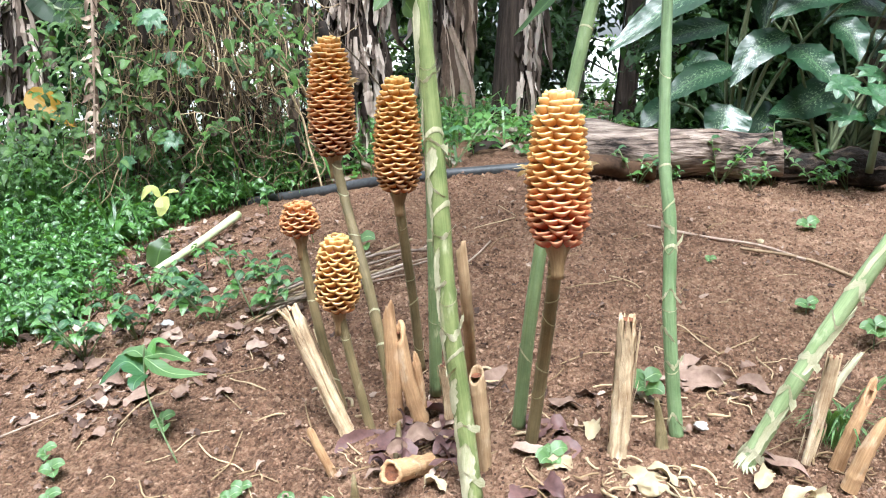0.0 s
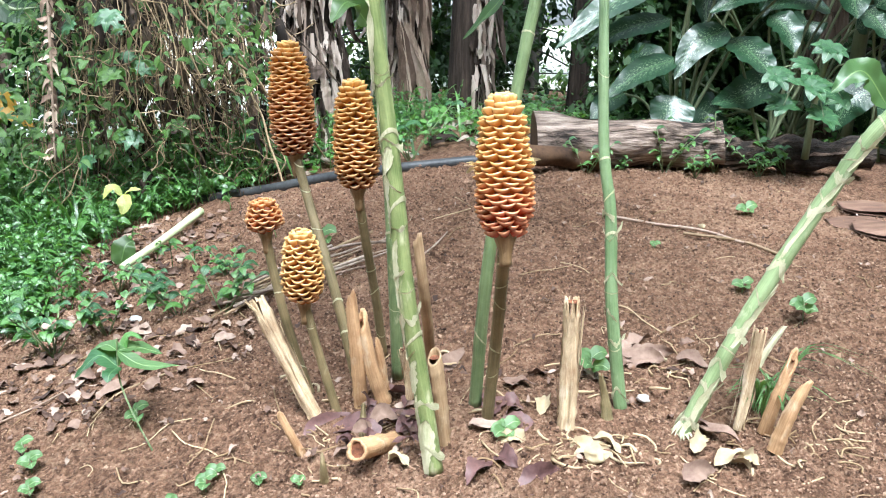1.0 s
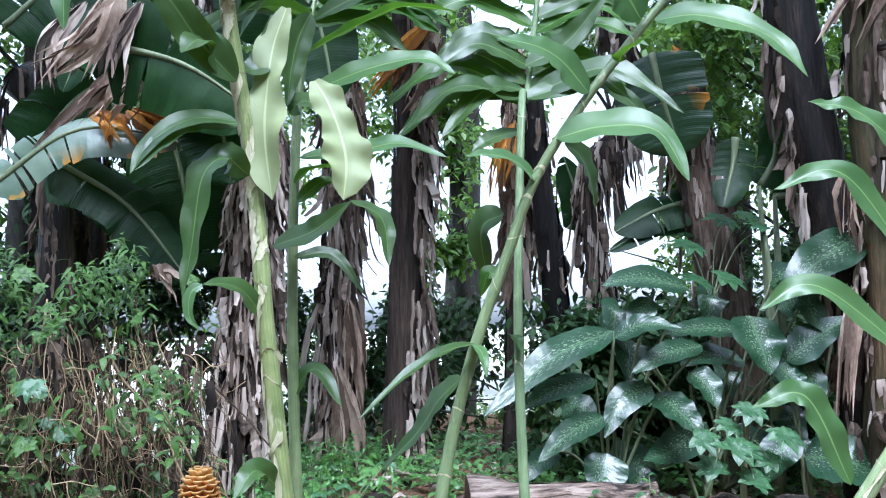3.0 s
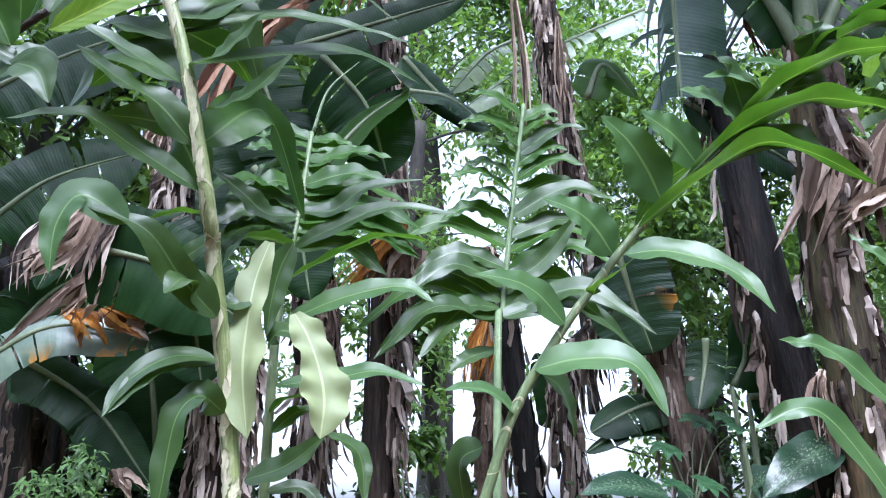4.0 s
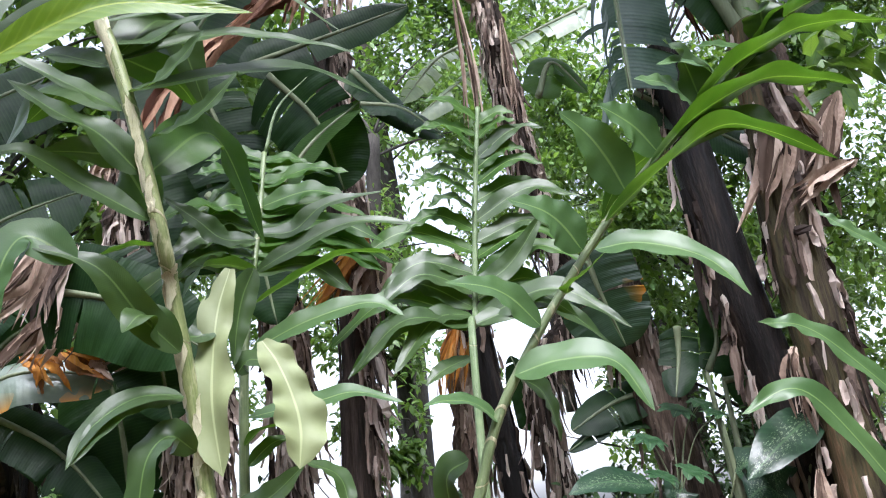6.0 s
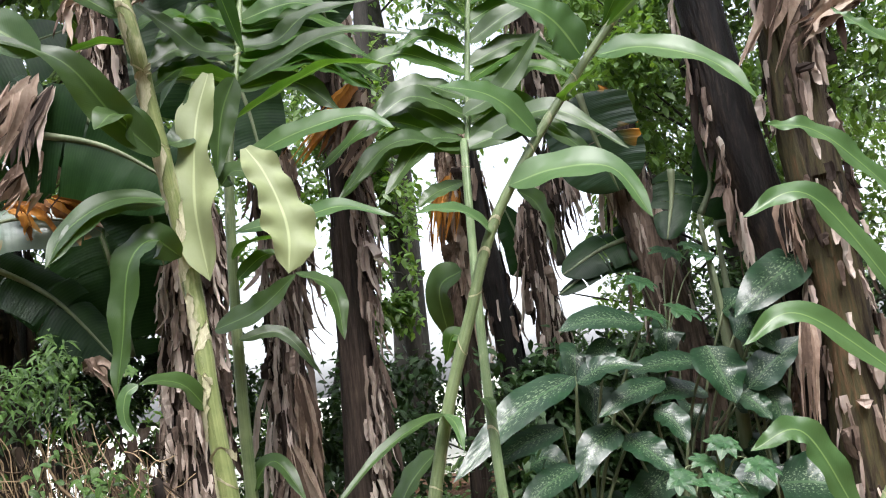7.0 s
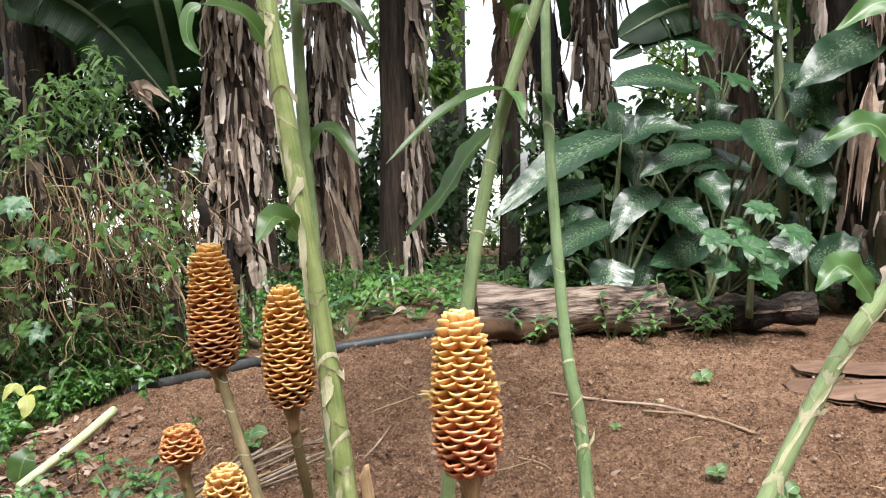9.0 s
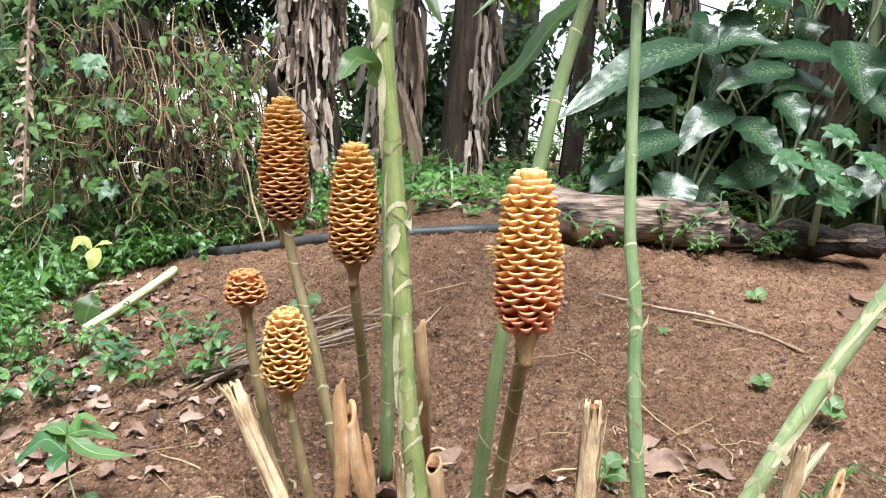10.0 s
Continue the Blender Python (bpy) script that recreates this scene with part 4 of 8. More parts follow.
lf((-0.233, 1.240, 1.993), ((-0.034, 1.260, 2.055), (0.062, 1.280, 2.097)), (0.196, 1.300, 2.012), 0.037, (0.1, -0.78, 0.62), GINGER)
lf((-0.206, 1.240, 1.917), ((-0.041, 1.260, 1.981), (0.097, 1.280, 1.983)), (0.227, 1.300, 1.965), 0.046, (0.1, -0.78, 0.62), GINGER)
lf((-0.190, 1.240, 1.855), ((0.013, 1.293, 1.929), (0.135, 1.347, 1.960)), (0.251, 1.400, 1.935), 0.051, (0.1, -0.78, 0.62), GINGER)
lf((-0.133, 1.220, 1.566), ((-0.174, 1.213, 1.566), (-0.210, 1.207, 1.553)), (-0.242, 1.200, 1.541), 0.032, (0, -0.1, 1), GINGER_BRIGHT)
lf((-0.105, 1.200, 1.388), ((-0.156, 1.173, 1.441), (-0.212, 1.147, 1.512)), (-0.302, 1.120, 1.542), 0.051, (-0.45, -0.78, 0.62), GINGER)
lf((-0.236, 1.140, 1.518), ((-0.301, 1.127, 1.557), (-0.329, 1.113, 1.506)), (-0.327, 1.100, 1.425), 0.067, (-0.3, -0.8, 0.4), GINGER_SHEEN)
lf((-0.102, 1.200, 1.324), ((-0.163, 1.173, 1.320), (-0.217, 1.147, 1.279)), (-0.240, 1.120, 1.225), 0.042, (-0.2, -0.78, 0.62), GINGER)
lf((-0.151, 1.300, 1.648), ((-0.215, 1.333, 1.770), (-0.274, 1.367, 1.806)), (-0.364, 1.400, 1.830), 0.090, (-0.3, 0.5, 0.8), GINGER_BRIGHT)
lf((-0.202, 1.320, 1.870), ((-0.263, 1.363, 1.952), (-0.329, 1.407, 1.960)), (-0.407, 1.450, 1.915), 0.107, (-0.2, 0.4, 0.9), GINGER_BRIGHT)
lf((-0.384, 1.150, 1.814), ((-0.412, 1.140, 1.796), (-0.432, 1.130, 1.784)), (-0.474, 1.120, 1.810), 0.056, (0, -0.9, 0.5), GINGER)
lf((-0.446, 1.120, 1.742), ((-0.393, 1.113, 1.777), (-0.369, 1.107, 1.760)), (-0.364, 1.100, 1.715), 0.039, (0, -0.9, 0.4), GINGER_SHEEN)
lf((-0.108, 1.240, 1.422), ((-0.079, 1.260, 1.427), (-0.065, 1.280, 1.471)), (-0.057, 1.300, 1.536), 0.040, (0.3, -0.6, 0.6), GINGER)
for k in range(17):
    s0 = 0.42 + 0.032 * k
    sheath(L_root, L_path, s0, s0 + 0.018, 0.0152 - 0.0052 * s0, -0.5 + 1.3 * math.sin(k * 2.4), 0.5, seed=60 + k)
r = random.Random(35)
for k in range(10):
    s0 = 0.70 + 0.26 * k / 9
    p = L_path[int(s0 * (len(L_path) - 1))]
    sg = -1 if k % 2 else 1
    d = Vector((sg * r.uniform(0.6, 1.0) if sg < 0 or k > 8 else 0.5, r.uniform(0.3, 0.9), r.uniform(0.1, 0.5)))
    l = r.uniform(0.28, 0.38)
    lf(tuple(p), tuple(p + d * l * 0.55 + Vector((0, 0, 0.05))), tuple(p + d * l + Vector((0, 0, -r.uniform(0.05, 0.22)))), r.uniform(0.085, 0.11), (0.3 * sg + r.uniform(-.3, .3), -0.9, r.uniform(0.1, 0.8)), GINGER if k % 5 else GINGER_BRIGHT)
crown(L_root, L_path, 0.86, 1.0, 9, 0.30, (-1, 0.1, 0), (1, 0.1, 0), 0.055, 31)

# slim cane behind it
S_root, S_path = cane("slim green ginger cane with a fern-like leafy top", [(-0.013, 1.425, 0.080), (-0.017, 1.390, 0.400), (-0.024, 1.400, 0.649), (-0.033, 1.430, 1.051), (-0.026, 1.500, 1.426), (-0.009, 1.570, 1.597), (0.012, 1.640, 1.775), (0.030, 1.720, 1.968)], 0.0125, 0.006, CANE, 22, 0.13)
lf = lambda *a, **k: leaf(S_root, *a, **k)
lf((-0.033, 1.300, 1.547), ((-0.053, 1.275, 1.470), (-0.061, 1.250, 1.388), (-0.062, 1.225, 1.304)), (-0.049, 1.200, 1.201), 0.070, (-0.1, -1, 0.1), GINGER_PALE, fold=0.4, wave=0.11, twist=0.5, profile=width_hanging, n=60)
lf((0.004, 1.400, 1.580), ((-0.019, 1.387, 1.521), (-0.031, 1.373, 1.455)), (-0.036, 1.360, 1.392), 0.047, (0.5, -0.8, 0.2), GINGER)
lf((0.014, 1.280, 1.414), ((0.036, 1.260, 1.373), (0.056, 1.240, 1.315), (0.065, 1.220, 1.261)), (0.060, 1.200, 1.200), 0.073, (0.1, -1, 0.1), GINGER_PALE, fold=0.4, wave=0.09, twist=-0.4, profile=width_hanging, n=60)
lf((-0.033, 1.380, 1.384), ((-0.012, 1.367, 1.403), (0.016, 1.353, 1.391)), (0.041, 1.340, 1.348), 0.050, (0.2, -0.78, 0.62), GINGER)
lf((0.003, 1.500, 1.603), ((0.080, 1.483, 1.641), (0.193, 1.467, 1.685)), (0.335, 1.450, 1.668), 0.050, (0, -0.78, 0.62), GINGER)
lf((-0.001, 1.480, 1.534), ((0.082, 1.460, 1.575), (0.179, 1.440, 1.612)), (0.294, 1.420, 1.594), 0.053, (0.1, -0.15, 1), GINGER_BRIGHT)
lf((-0.009, 1.460, 1.441), ((0.100, 1.440, 1.485), (0.210, 1.420, 1.504)), (0.270, 1.400, 1.469), 0.055, (0.1, -0.78, 0.62), GINGER_SHEEN)
lf((-0.022, 1.440, 1.316), ((0.098, 1.427, 1.331), (0.168, 1.413, 1.339)), (0.251, 1.400, 1.311), 0.048, (0, -0.7, 0.7), GINGER_SHEEN)
lf((0.005, 1.460, 1.593), ((-0.048, 1.433, 1.600), (-0.092, 1.407, 1.585)), (-0.122, 1.380, 1.519), 0.055, (-0.2, -0.1, 1), GINGER_BRIGHT)
lf((0.009, 1.520, 1.691), ((0.080, 1.507, 1.689), (0.148, 1.493, 1.737)), (0.265, 1.480, 1.755), 0.051, (0, -0.78, 0.62), GINGER)
lf((0.008, 1.520, 1.679), ((-0.055, 1.500, 1.676), (-0.100, 1.480, 1.709)), (-0.162, 1.460, 1.753), 0.063, (-0.2, -0.78, 0.62), GINGER)
lf((-0.028, 1.420, 1.265), ((0.000, 1.407, 1.287), (0.039, 1.393, 1.290)), (0.088, 1.380, 1.283), 0.039, (0, -0.1, 1), GINGER_BRIGHT)
lf((-0.065, 1.400, 1.149), (0.008, 1.370, 1.172), (0.073, 1.350, 1.221), 0.055, (0.2, -0.8, 0.7))
lf((0.072, 1.350, 1.223), (0.126, 1.330, 1.187), (0.135, 1.300, 1.103), 0.042, (0.3, -0.5, 0.9))
lf((-0.029, 1.420, 1.131), (0.041, 1.420, 1.133), (0.099, 1.400, 1.057), 0.026, (0, -0.85, 0.65))
lf((-0.037, 1.420, 0.884), (0.009, 1.400, 0.930), (0.054, 1.360, 0.867), 0.04, (0.2, -0.5, 0.9))
lf((-0.023, 1.420, 1.231), (0.018, 1.420, 1.265), (0.050, 1.420, 1.271), 0.03, (0, -0.85, 0.65), GINGER_BRIGHT)
crown(S_root, S_path, 0.74, 0.985, 26, 0.29, (-0.62, -0.25, -0.05), (1, -0.1, 0.02), 0.046, 32, 0.30, None, 0.30)
spear = tube(bezier([(0.033, 1.720, 1.969), (0.068, 1.740, 2.098), (0.145, 1.760, 2.196)], 6), lambda s: 0.004 * (1 - s) + 0.001, 6)
link_mesh("leaf_spear", *spear[:2], CANE_DARK, S_root, spear[2], True, "dark rolled young leaf")

# leaning cane
M_root, M_path = cane("green ginger cane leaning over with broad leaves", [(0.131, 1.277, 0.085), (0.142, 1.250, 0.275), (0.160, 1.250, 0.433), (0.202, 1.270, 0.675), (0.240, 1.290, 0.840), (0.285, 1.300, 0.985), (0.340, 1.30, 1.125), (0.372, 1.30, 1.210), (0.411, 1.300, 1.286), (0.479, 1.300, 1.383), (0.544, 1.300, 1.466), (0.650, 1.300, 1.589), (0.757, 1.290, 1.698), (0.839, 1.270, 1.770), (1.165, 1.200, 2.046), (1.388, 1.180, 2.228)], 0.0118, 0.006, CANE, 23, 0.12)
lf = lambda *a, **k: leaf(M_root, *a, **k)
lf((0.612, 1.280, 1.535), ((0.683, 1.237, 1.528), (0.774, 1.193, 1.479)), (0.816, 1.150, 1.394), 0.072, (0.1, -0.85, 0.55), GINGER_SHEEN)
lf((0.490, 1.290, 1.403), ((0.438, 1.267, 1.451), (0.387, 1.243, 1.469)), (0.315, 1.220, 1.474), 0.065, (-0.1, -0.9, 0.5), GINGER_SHEEN, fold=0.12)
lf((0.588, 1.280, 1.534), ((0.551, 1.260, 1.578), (0.509, 1.240, 1.602)), (0.443, 1.220, 1.617), 0.086, (-0.2, -0.9, 0.4), GINGER_SHEEN, fold=0.12)
lf((0.429, 1.290, 1.322), ((0.501, 1.253, 1.334), (0.582, 1.217, 1.318)), (0.617, 1.180, 1.227), 0.080, (0.2, -0.8, 0.6), GINGER_SHEEN)
lf((0.395, 1.300, 1.248), ((0.352, 1.280, 1.279), (0.305, 1.260, 1.286)), (0.259, 1.240, 1.279), 0.040, (-0.1, -0.7, 0.75), GINGER_SHEEN)
lf((0.451, 1.320, 1.319), ((0.487, 1.340, 1.300), (0.509, 1.360, 1.263)), (0.523, 1.380, 1.211), 0.063, (0.5, -0.7, 0.4), GINGER)
lf((0.540, 1.270, 1.453), ((0.546, 1.260, 1.466), (0.576, 1.250, 1.485)), (0.619, 1.240, 1.520), 0.037, (0, -0.1, 1), GINGER_BRIGHT)
lf((0.338, 1.320, 1.194), (0.303, 1.350, 1.169), (0.317, 1.380, 1.078), 0.062, (-0.5, -0.6, 0.5), GINGER)
lf((0.324, 1.320, 1.086), (0.309, 1.330, 1.089), (0.297, 1.340, 1.051), 0.03, (0, -1.05, 0.65), GINGER_BRIGHT)
lf((0.274, 1.280, 0.971), ((0.220, 1.240, 0.961), (0.155, 1.200, 0.929)), (0.077, 1.160, 0.865), 0.022, (0, -0.45, 0.9), GINGER, fold=0.6)
lf((0.258, 1.320, 0.914), ((0.221, 1.353, 0.873), (0.186, 1.387, 0.815)), (0.121, 1.420, 0.746), 0.054, (-0.4, -0.5, 0.7), GINGER)
lf((0.273, 1.300, 0.973), (0.281, 1.250, 0.956), (0.283, 1.220, 0.918), 0.022, (0.3, -0.78, 0.62), GINGER_SHEEN)
lf((0.692, 1.270, 1.639), ((0.658, 1.247, 1.695), (0.615, 1.223, 1.741)), (0.559, 1.200, 1.775), 0.097, (-0.2, -0.95, 0.3), GINGER_SHEEN, fold=0.1)
lf((0.770, 1.260, 1.712), ((0.726, 1.240, 1.754), (0.685, 1.220, 1.772)), (0.638, 1.200, 1.787), 0.090, (-0.2, -0.95, 0.3), GINGER_SHEEN, fold=0.1)
lf((0.885, 1.260, 1.812), ((0.832, 1.240, 1.834), (0.788, 1.220, 1.843)), (0.719, 1.200, 1.840), 0.066, (-0.1, -0.9, 0.4), GINGER_SHEEN, fold=0.12)
lf((0.941, 1.260, 1.870), ((0.890, 1.240, 1.891), (0.837, 1.220, 1.889)), (0.773, 1.200, 1.871), 0.052, (-0.1, -0.8, 0.5), GINGER_SHEEN)
lf((1.022, 1.250, 1.927), ((0.968, 1.233, 1.927), (0.920, 1.217, 1.924)), (0.866, 1.200, 1.910), 0.041, (-0.1, -0.8, 0.5), GINGER_BRIGHT)
lf((1.086, 1.240, 1.982), ((1.052, 1.227, 1.988), (1.020, 1.213, 1.995)), (0.985, 1.200, 2.001), 0.043, (-0.1, -0.8, 0.5), GINGER_BRIGHT)
lf((1.157, 1.220, 2.038), ((1.124, 1.207, 2.050), (1.095, 1.193, 2.061)), (1.057, 1.180, 2.062), 0.042, (-0.1, -0.8, 0.5), GINGER_BRIGHT)
lf((0.642, 1.280, 1.587), ((0.751, 1.245, 1.669), (0.872, 1.210, 1.739), (0.951, 1.175, 1.710)), (1.049, 1.140, 1.632), 0.078, (0.15, 0.05, 1), GINGER_BRIGHT, wave=0.07, n=34)
lf((0.748, 1.270, 1.691), ((0.852, 1.238, 1.778), (0.983, 1.205, 1.835), (1.068, 1.172, 1.820)), (1.134, 1.140, 1.787), 0.078, (0.15, 0.05, 1), GINGER_BRIGHT, wave=0.07, n=34)
lf((0.860, 1.260, 1.795), ((0.933, 1.225, 1.868), (1.055, 1.190, 1.930), (1.132, 1.155, 1.935)), (1.233, 1.120, 1.915), 0.074, (0.15, 0.05, 1), GINGER_BRIGHT, wave=0.07, n=34)
lf((0.971, 1.250, 1.893), ((1.055, 1.218, 1.966), (1.145, 1.185, 2.008), (1.225, 1.152, 2.007)), (1.295, 1.120, 1.979), 0.068, (0.15, 0.05, 1), GINGER_BRIGHT, wave=0.07, n=34)
lf((1.063, 1.230, 1.968), ((1.148, 1.198, 2.036), (1.225, 1.165, 2.070), (1.305, 1.132, 2.069)), (1.358, 1.100, 2.031), 0.064, (0.15, 0.05, 1), GINGER_BRIGHT, wave=0.07, n=34)
lf((1.157, 1.210, 2.038), ((1.226, 1.178, 2.093), (1.302, 1.145, 2.120), (1.382, 1.112, 2.118)), (1.450, 1.080, 2.087), 0.058, (0.15, 0.05, 1), GINGER_BRIGHT, wave=0.07, n=34)
lf((0.826, 1.300, 1.756), ((0.767, 1.313, 1.728), (0.707, 1.327, 1.682)), (0.663, 1.340, 1.614), 0.056, (0.2, 0.4, 0.9), GINGER_BRIGHT)
crown(M_root, M_path, 0.86, 1.0, 9, 0.22, (-0.7, -0.2, 0.5), (1.0, -0.2, -0.1), 0.055, 33, 0.2, GINGER_BRIGHT)

# straight cane
R_root, R_path = cane("straight green ginger cane with a feathery leafy top", [(0.394, 1.228, 0.088), (0.379, 1.270, 0.286), (0.380, 1.310, 0.439), (0.373, 1.360, 0.588), (0.397, 1.50, 0.998), (0.453, 1.650, 1.481), (0.496, 1.780, 1.544), (0.555, 1.850, 1.862), (0.617, 1.900, 2.176)], 0.0122, 0.006, CANE_DARK, 24, 0.155)
lf = lambda *a, **k: leaf(R_root, *a, **k)
lf((0.488, 1.780, 1.557), (0.386, 1.720, 1.535), (0.273, 1.650, 1.407), 0.07, (-0.2, -0.85, 0.65))
lf((0.494, 1.780, 1.613), (0.591, 1.750, 1.664), (0.692, 1.720, 1.788), 0.06, (0.2, -0.95, 0.65))
lf((0.473, 1.760, 1.452), (0.391, 1.700, 1.416), (0.343, 1.680, 1.382), 0.045, (-0.2, -0.85, 0.65))
lf((0.378, 1.480, 0.981), (0.385, 1.460, 0.974), (0.390, 1.440, 0.943), 0.03, (0.3, -0.5, 0.8))
crown(R_root, R_path, 0.70, 0.985, 30, 0.36, (-1, -0.3, 0.06), (0.9, -0.3, 0.16), 0.044, 34, 0.45, GINGER, 0.40)

# front cane that leans out of the clump
F_root, F_path = cane("green ginger cane leaning low with torn pale sheaths", [(0.472, 1.165, 0.040), (0.540, 1.155, 0.208), (0.600, 1.155, 0.335), (0.690, 1.155, 0.496), (0.752, 1.15, 0.598), (0.855, 1.13, 0.730), (0.945, 1.11, 0.880), (1.005, 1.10, 1.040), (1.055, 1.10, 1.22), (1.12, 1.10, 1.42)], 0.0138, 0.011, CANE_LIGHT, 25, 0.10)
for k, (a, b, an) in enumerate(((0.02, 0.10, 0.4), (0.14, 0.24, 0.8), (0.26, 0.36, 0.3), (0.38, 0.48, 0.9), (0.55, 0.65, 0.5))):
    sheath(F_root, F_path, a, b, 0.0138 - 0.0028 * a, -0.7 + an, 0.42, seed=40 + k)
for k, s in enumerate((0.045, 0.075, 0.12, 0.165, 0.21, 0.26, 0.31, 0.36, 0.42, 0.50)):
    torn_band(F_root, F_path, s, 0.0138 - 0.0028 * s, -0.4 + 0.5 * math.sin(k * 1.9), 700 + k)
# frayed foot where the cane is torn from the soil
r = random.Random(705)
for k in range(14):
    an, h = r.uniform(0, 6.28), r.uniform(0.015, 0.045)
    o = Vector((0.487 + 0.013 * math.cos(an), 1.163 + 0.013 * math.sin(an), 0.078))
    v, f, uv = blade(o + Vector((0, 0, h)) + Vector((h * 0.4, 0, 0)), o + Vector((0, 0, h * 0.4)), o + Vector((0.012 * math.cos(an), 0.012 * math.sin(an), -0.004)), 0.007, (math.cos(an), math.sin(an), 0.2), width_lance, 6, 1, 0.3, 0.1, 1, 0.4, k, 0.5)
    link_mesh("fibre", v, f, SHEATH, F_root, uv, True, "frayed cream fibre")
for k in range(6):
    torn_band(R_root, R_path, 0.03 + 0.045 * k, 0.0122, -0.4 + 0.7 * math.sin(k * 2.3), 720 + k)
lf = lambda *a, **k: leaf(F_root, *a, **k)
lf((0.740, 1.100, 0.647), (0.681, 1.080, 0.702), (0.627, 1.060, 0.673), 0.043, (-0.2, -0.85, 0.55), GINGER_SHEEN, wave=0.09)
lf((0.811, 1.100, 0.751), (0.747, 1.100, 0.884), (0.661, 1.100, 0.871), 0.047, (-0.1, -0.85, 0.55), GINGER_SHEEN, wave=0.09)
lf((0.951, 1.100, 0.917), (0.780, 1.100, 1.049), (0.681, 1.100, 1.016), 0.043, (-0.1, -0.85, 0.55), GINGER_SHEEN, wave=0.09)
lf((0.974, 1.100, 1.019), (0.837, 1.100, 1.220), (0.717, 1.100, 1.200), 0.047, (-0.1, -0.85, 0.55), GINGER_SHEEN, wave=0.09)
lf((1.007, 1.100, 1.186), (0.877, 1.100, 1.315), (0.781, 1.100, 1.338), 0.043, (-0.1, -0.85, 0.55), GINGER_SHEEN, wave=0.09)
lf((1.115, 1.100, 1.406), (0.995, 1.100, 1.482), (0.955, 1.120, 1.530), 0.030, (-0.1, -0.85, 0.55), GINGER_SHEEN, wave=0.09)


# ---------- cut stumps of old canes ----------
def stump(pts, r0, r1, mat, jag, seed, label, hollow=0.75, pith=ROT, slant=0.0, facing=0.0):
    """A cut cane: a hollow tube with a splintered rim, or a smooth one cut at a slant."""
    root = thing("cane_stump", (0, 0, 0), label, "plant stump", "cut ginger stumps")
    r = random.Random(seed)
    path = bezier(pts, 14)
    n, sides = len(path), 22
    fr = frames(path)
    length = sum((path[i + 1] - path[i]).length for i in range(n - 1))
    rough = 0.2 if slant else 1.0
    groove = [r.uniform(-0.06, 0.05) * rough for _ in range(sides)]
    rim = [r.random() ** 2 * jag for _ in range(sides)]
    vs, us, fs = [], [], []
    for layer, shrink in ((0, 1.0), (1, hollow)):
        for i, p in enumerate(path):
            s = i / (n - 1)
            t, a, b = fr[i]
            joint = abs(((s * length / 0.045 + 0.3 * seed) % 1.0) - 0.5)
            rad = (r0 + (r1 - r0) * s) * shrink * (0.97 + 0.12 * math.exp(-(joint / 0.07) ** 2)) * (1.0 + r.uniform(-0.04, 0.04) * rough)
            p = p + (a * r.uniform(-1, 1) + b * r.uniform(-1, 1)) * r0 * 0.06 * rough * (layer == 0 and i > 0)
            for k in range(sides):
                an = 2 * math.pi * k / sides
                cut = t * (-(rim[k] + slant * 0.5 * (1.0 - math.cos(an - facing))) * smooth_step(0.45, 1.0, s))
                vs.append(p + (a * math.cos(an) + b * math.sin(an)) * rad * (1 + 0.07 * math.sin(an * 3 + seed + s * 4) + groove[k]) + cut)
                us.append((s * 0.3, k / sides))
    for layer in (0, 1):
        o = layer * n * sides
        for i in range(n - 1):
            for k in range(sides):
                k2 = (k + 1) % sides
                f = (o + i * sides + k, o + i * sides + k2, o + (i + 1) * sides + k2, o + (i + 1) * sides + k)
                fs.append(f if layer == 0 else f[::-1])
    e0, e1 = (n - 1) * sides, (2 * n - 1) * sides
    for k in range(sides):
        k2 = (k + 1) % sides
        fs.append((e0 + k, e0 + k2, e1 + k2, e1 + k))
    body = link_mesh("stalk", vs, fs, mat, root, us)
    t, a, b = fr[-2]
    c = path[-2] - t * slant * 0.35
    ring = [c + (a * math.cos(q * 0.6283) + b * math.sin(q * 0.6283)) * r1 * hollow * 1.02 for q in range(10)]
    link_mesh("pith", ring + [c - t * 0.004], [(q, (q + 1) % 10, 10) for q in range(10)], pith, body, None, True, "dark rotten pith")
    if jag > 0.01 and not slant:
        for k in range(16):
            an, s0 = r.uniform(0, 6.28), r.uniform(0.0, 0.55)
            i0, i1 = int(s0 * (n - 1)), min(n - 1, int((s0 + r.uniform(0.25, 0.5)) * (n - 1)))
            q0, q1 = path[i0], path[max(i1, i0 + 1)]
            side = fr[i0][1] * math.cos(an) + fr[i0][2] * math.sin(an)
            rr = max(r0, r1) * r.uniform(1.0, 1.10)
            v, f, uv = blade(q0 + side * rr, q0.lerp(q1, 0.5) + side * rr * 1.06, q1 + side * rr * r.uniform(0.95, 1.5), 0.35 * rr, side, width_lance, 6, 1, 0.3, 0.1, 1, 0.3, k, 0.5)
            link_mesh("fibre", v, f, mat, body, uv)
    return root, path


stump([(-0.173, 1.334, 0.041), (-0.226, 1.360, 0.152), (-0.278, 1.380, 0.276)], 0.0135, 0.0155, STRAW, 0.05, 1, "pale dry split ginger stump leaning over")
stump([(-0.201, 1.360, 0.118), (-0.251, 1.370, 0.214), (-0.299, 1.360, 0.277)], 0.004, 0.003, STRAW, 0.03, 2, "thin torn straw strip of an old stump")
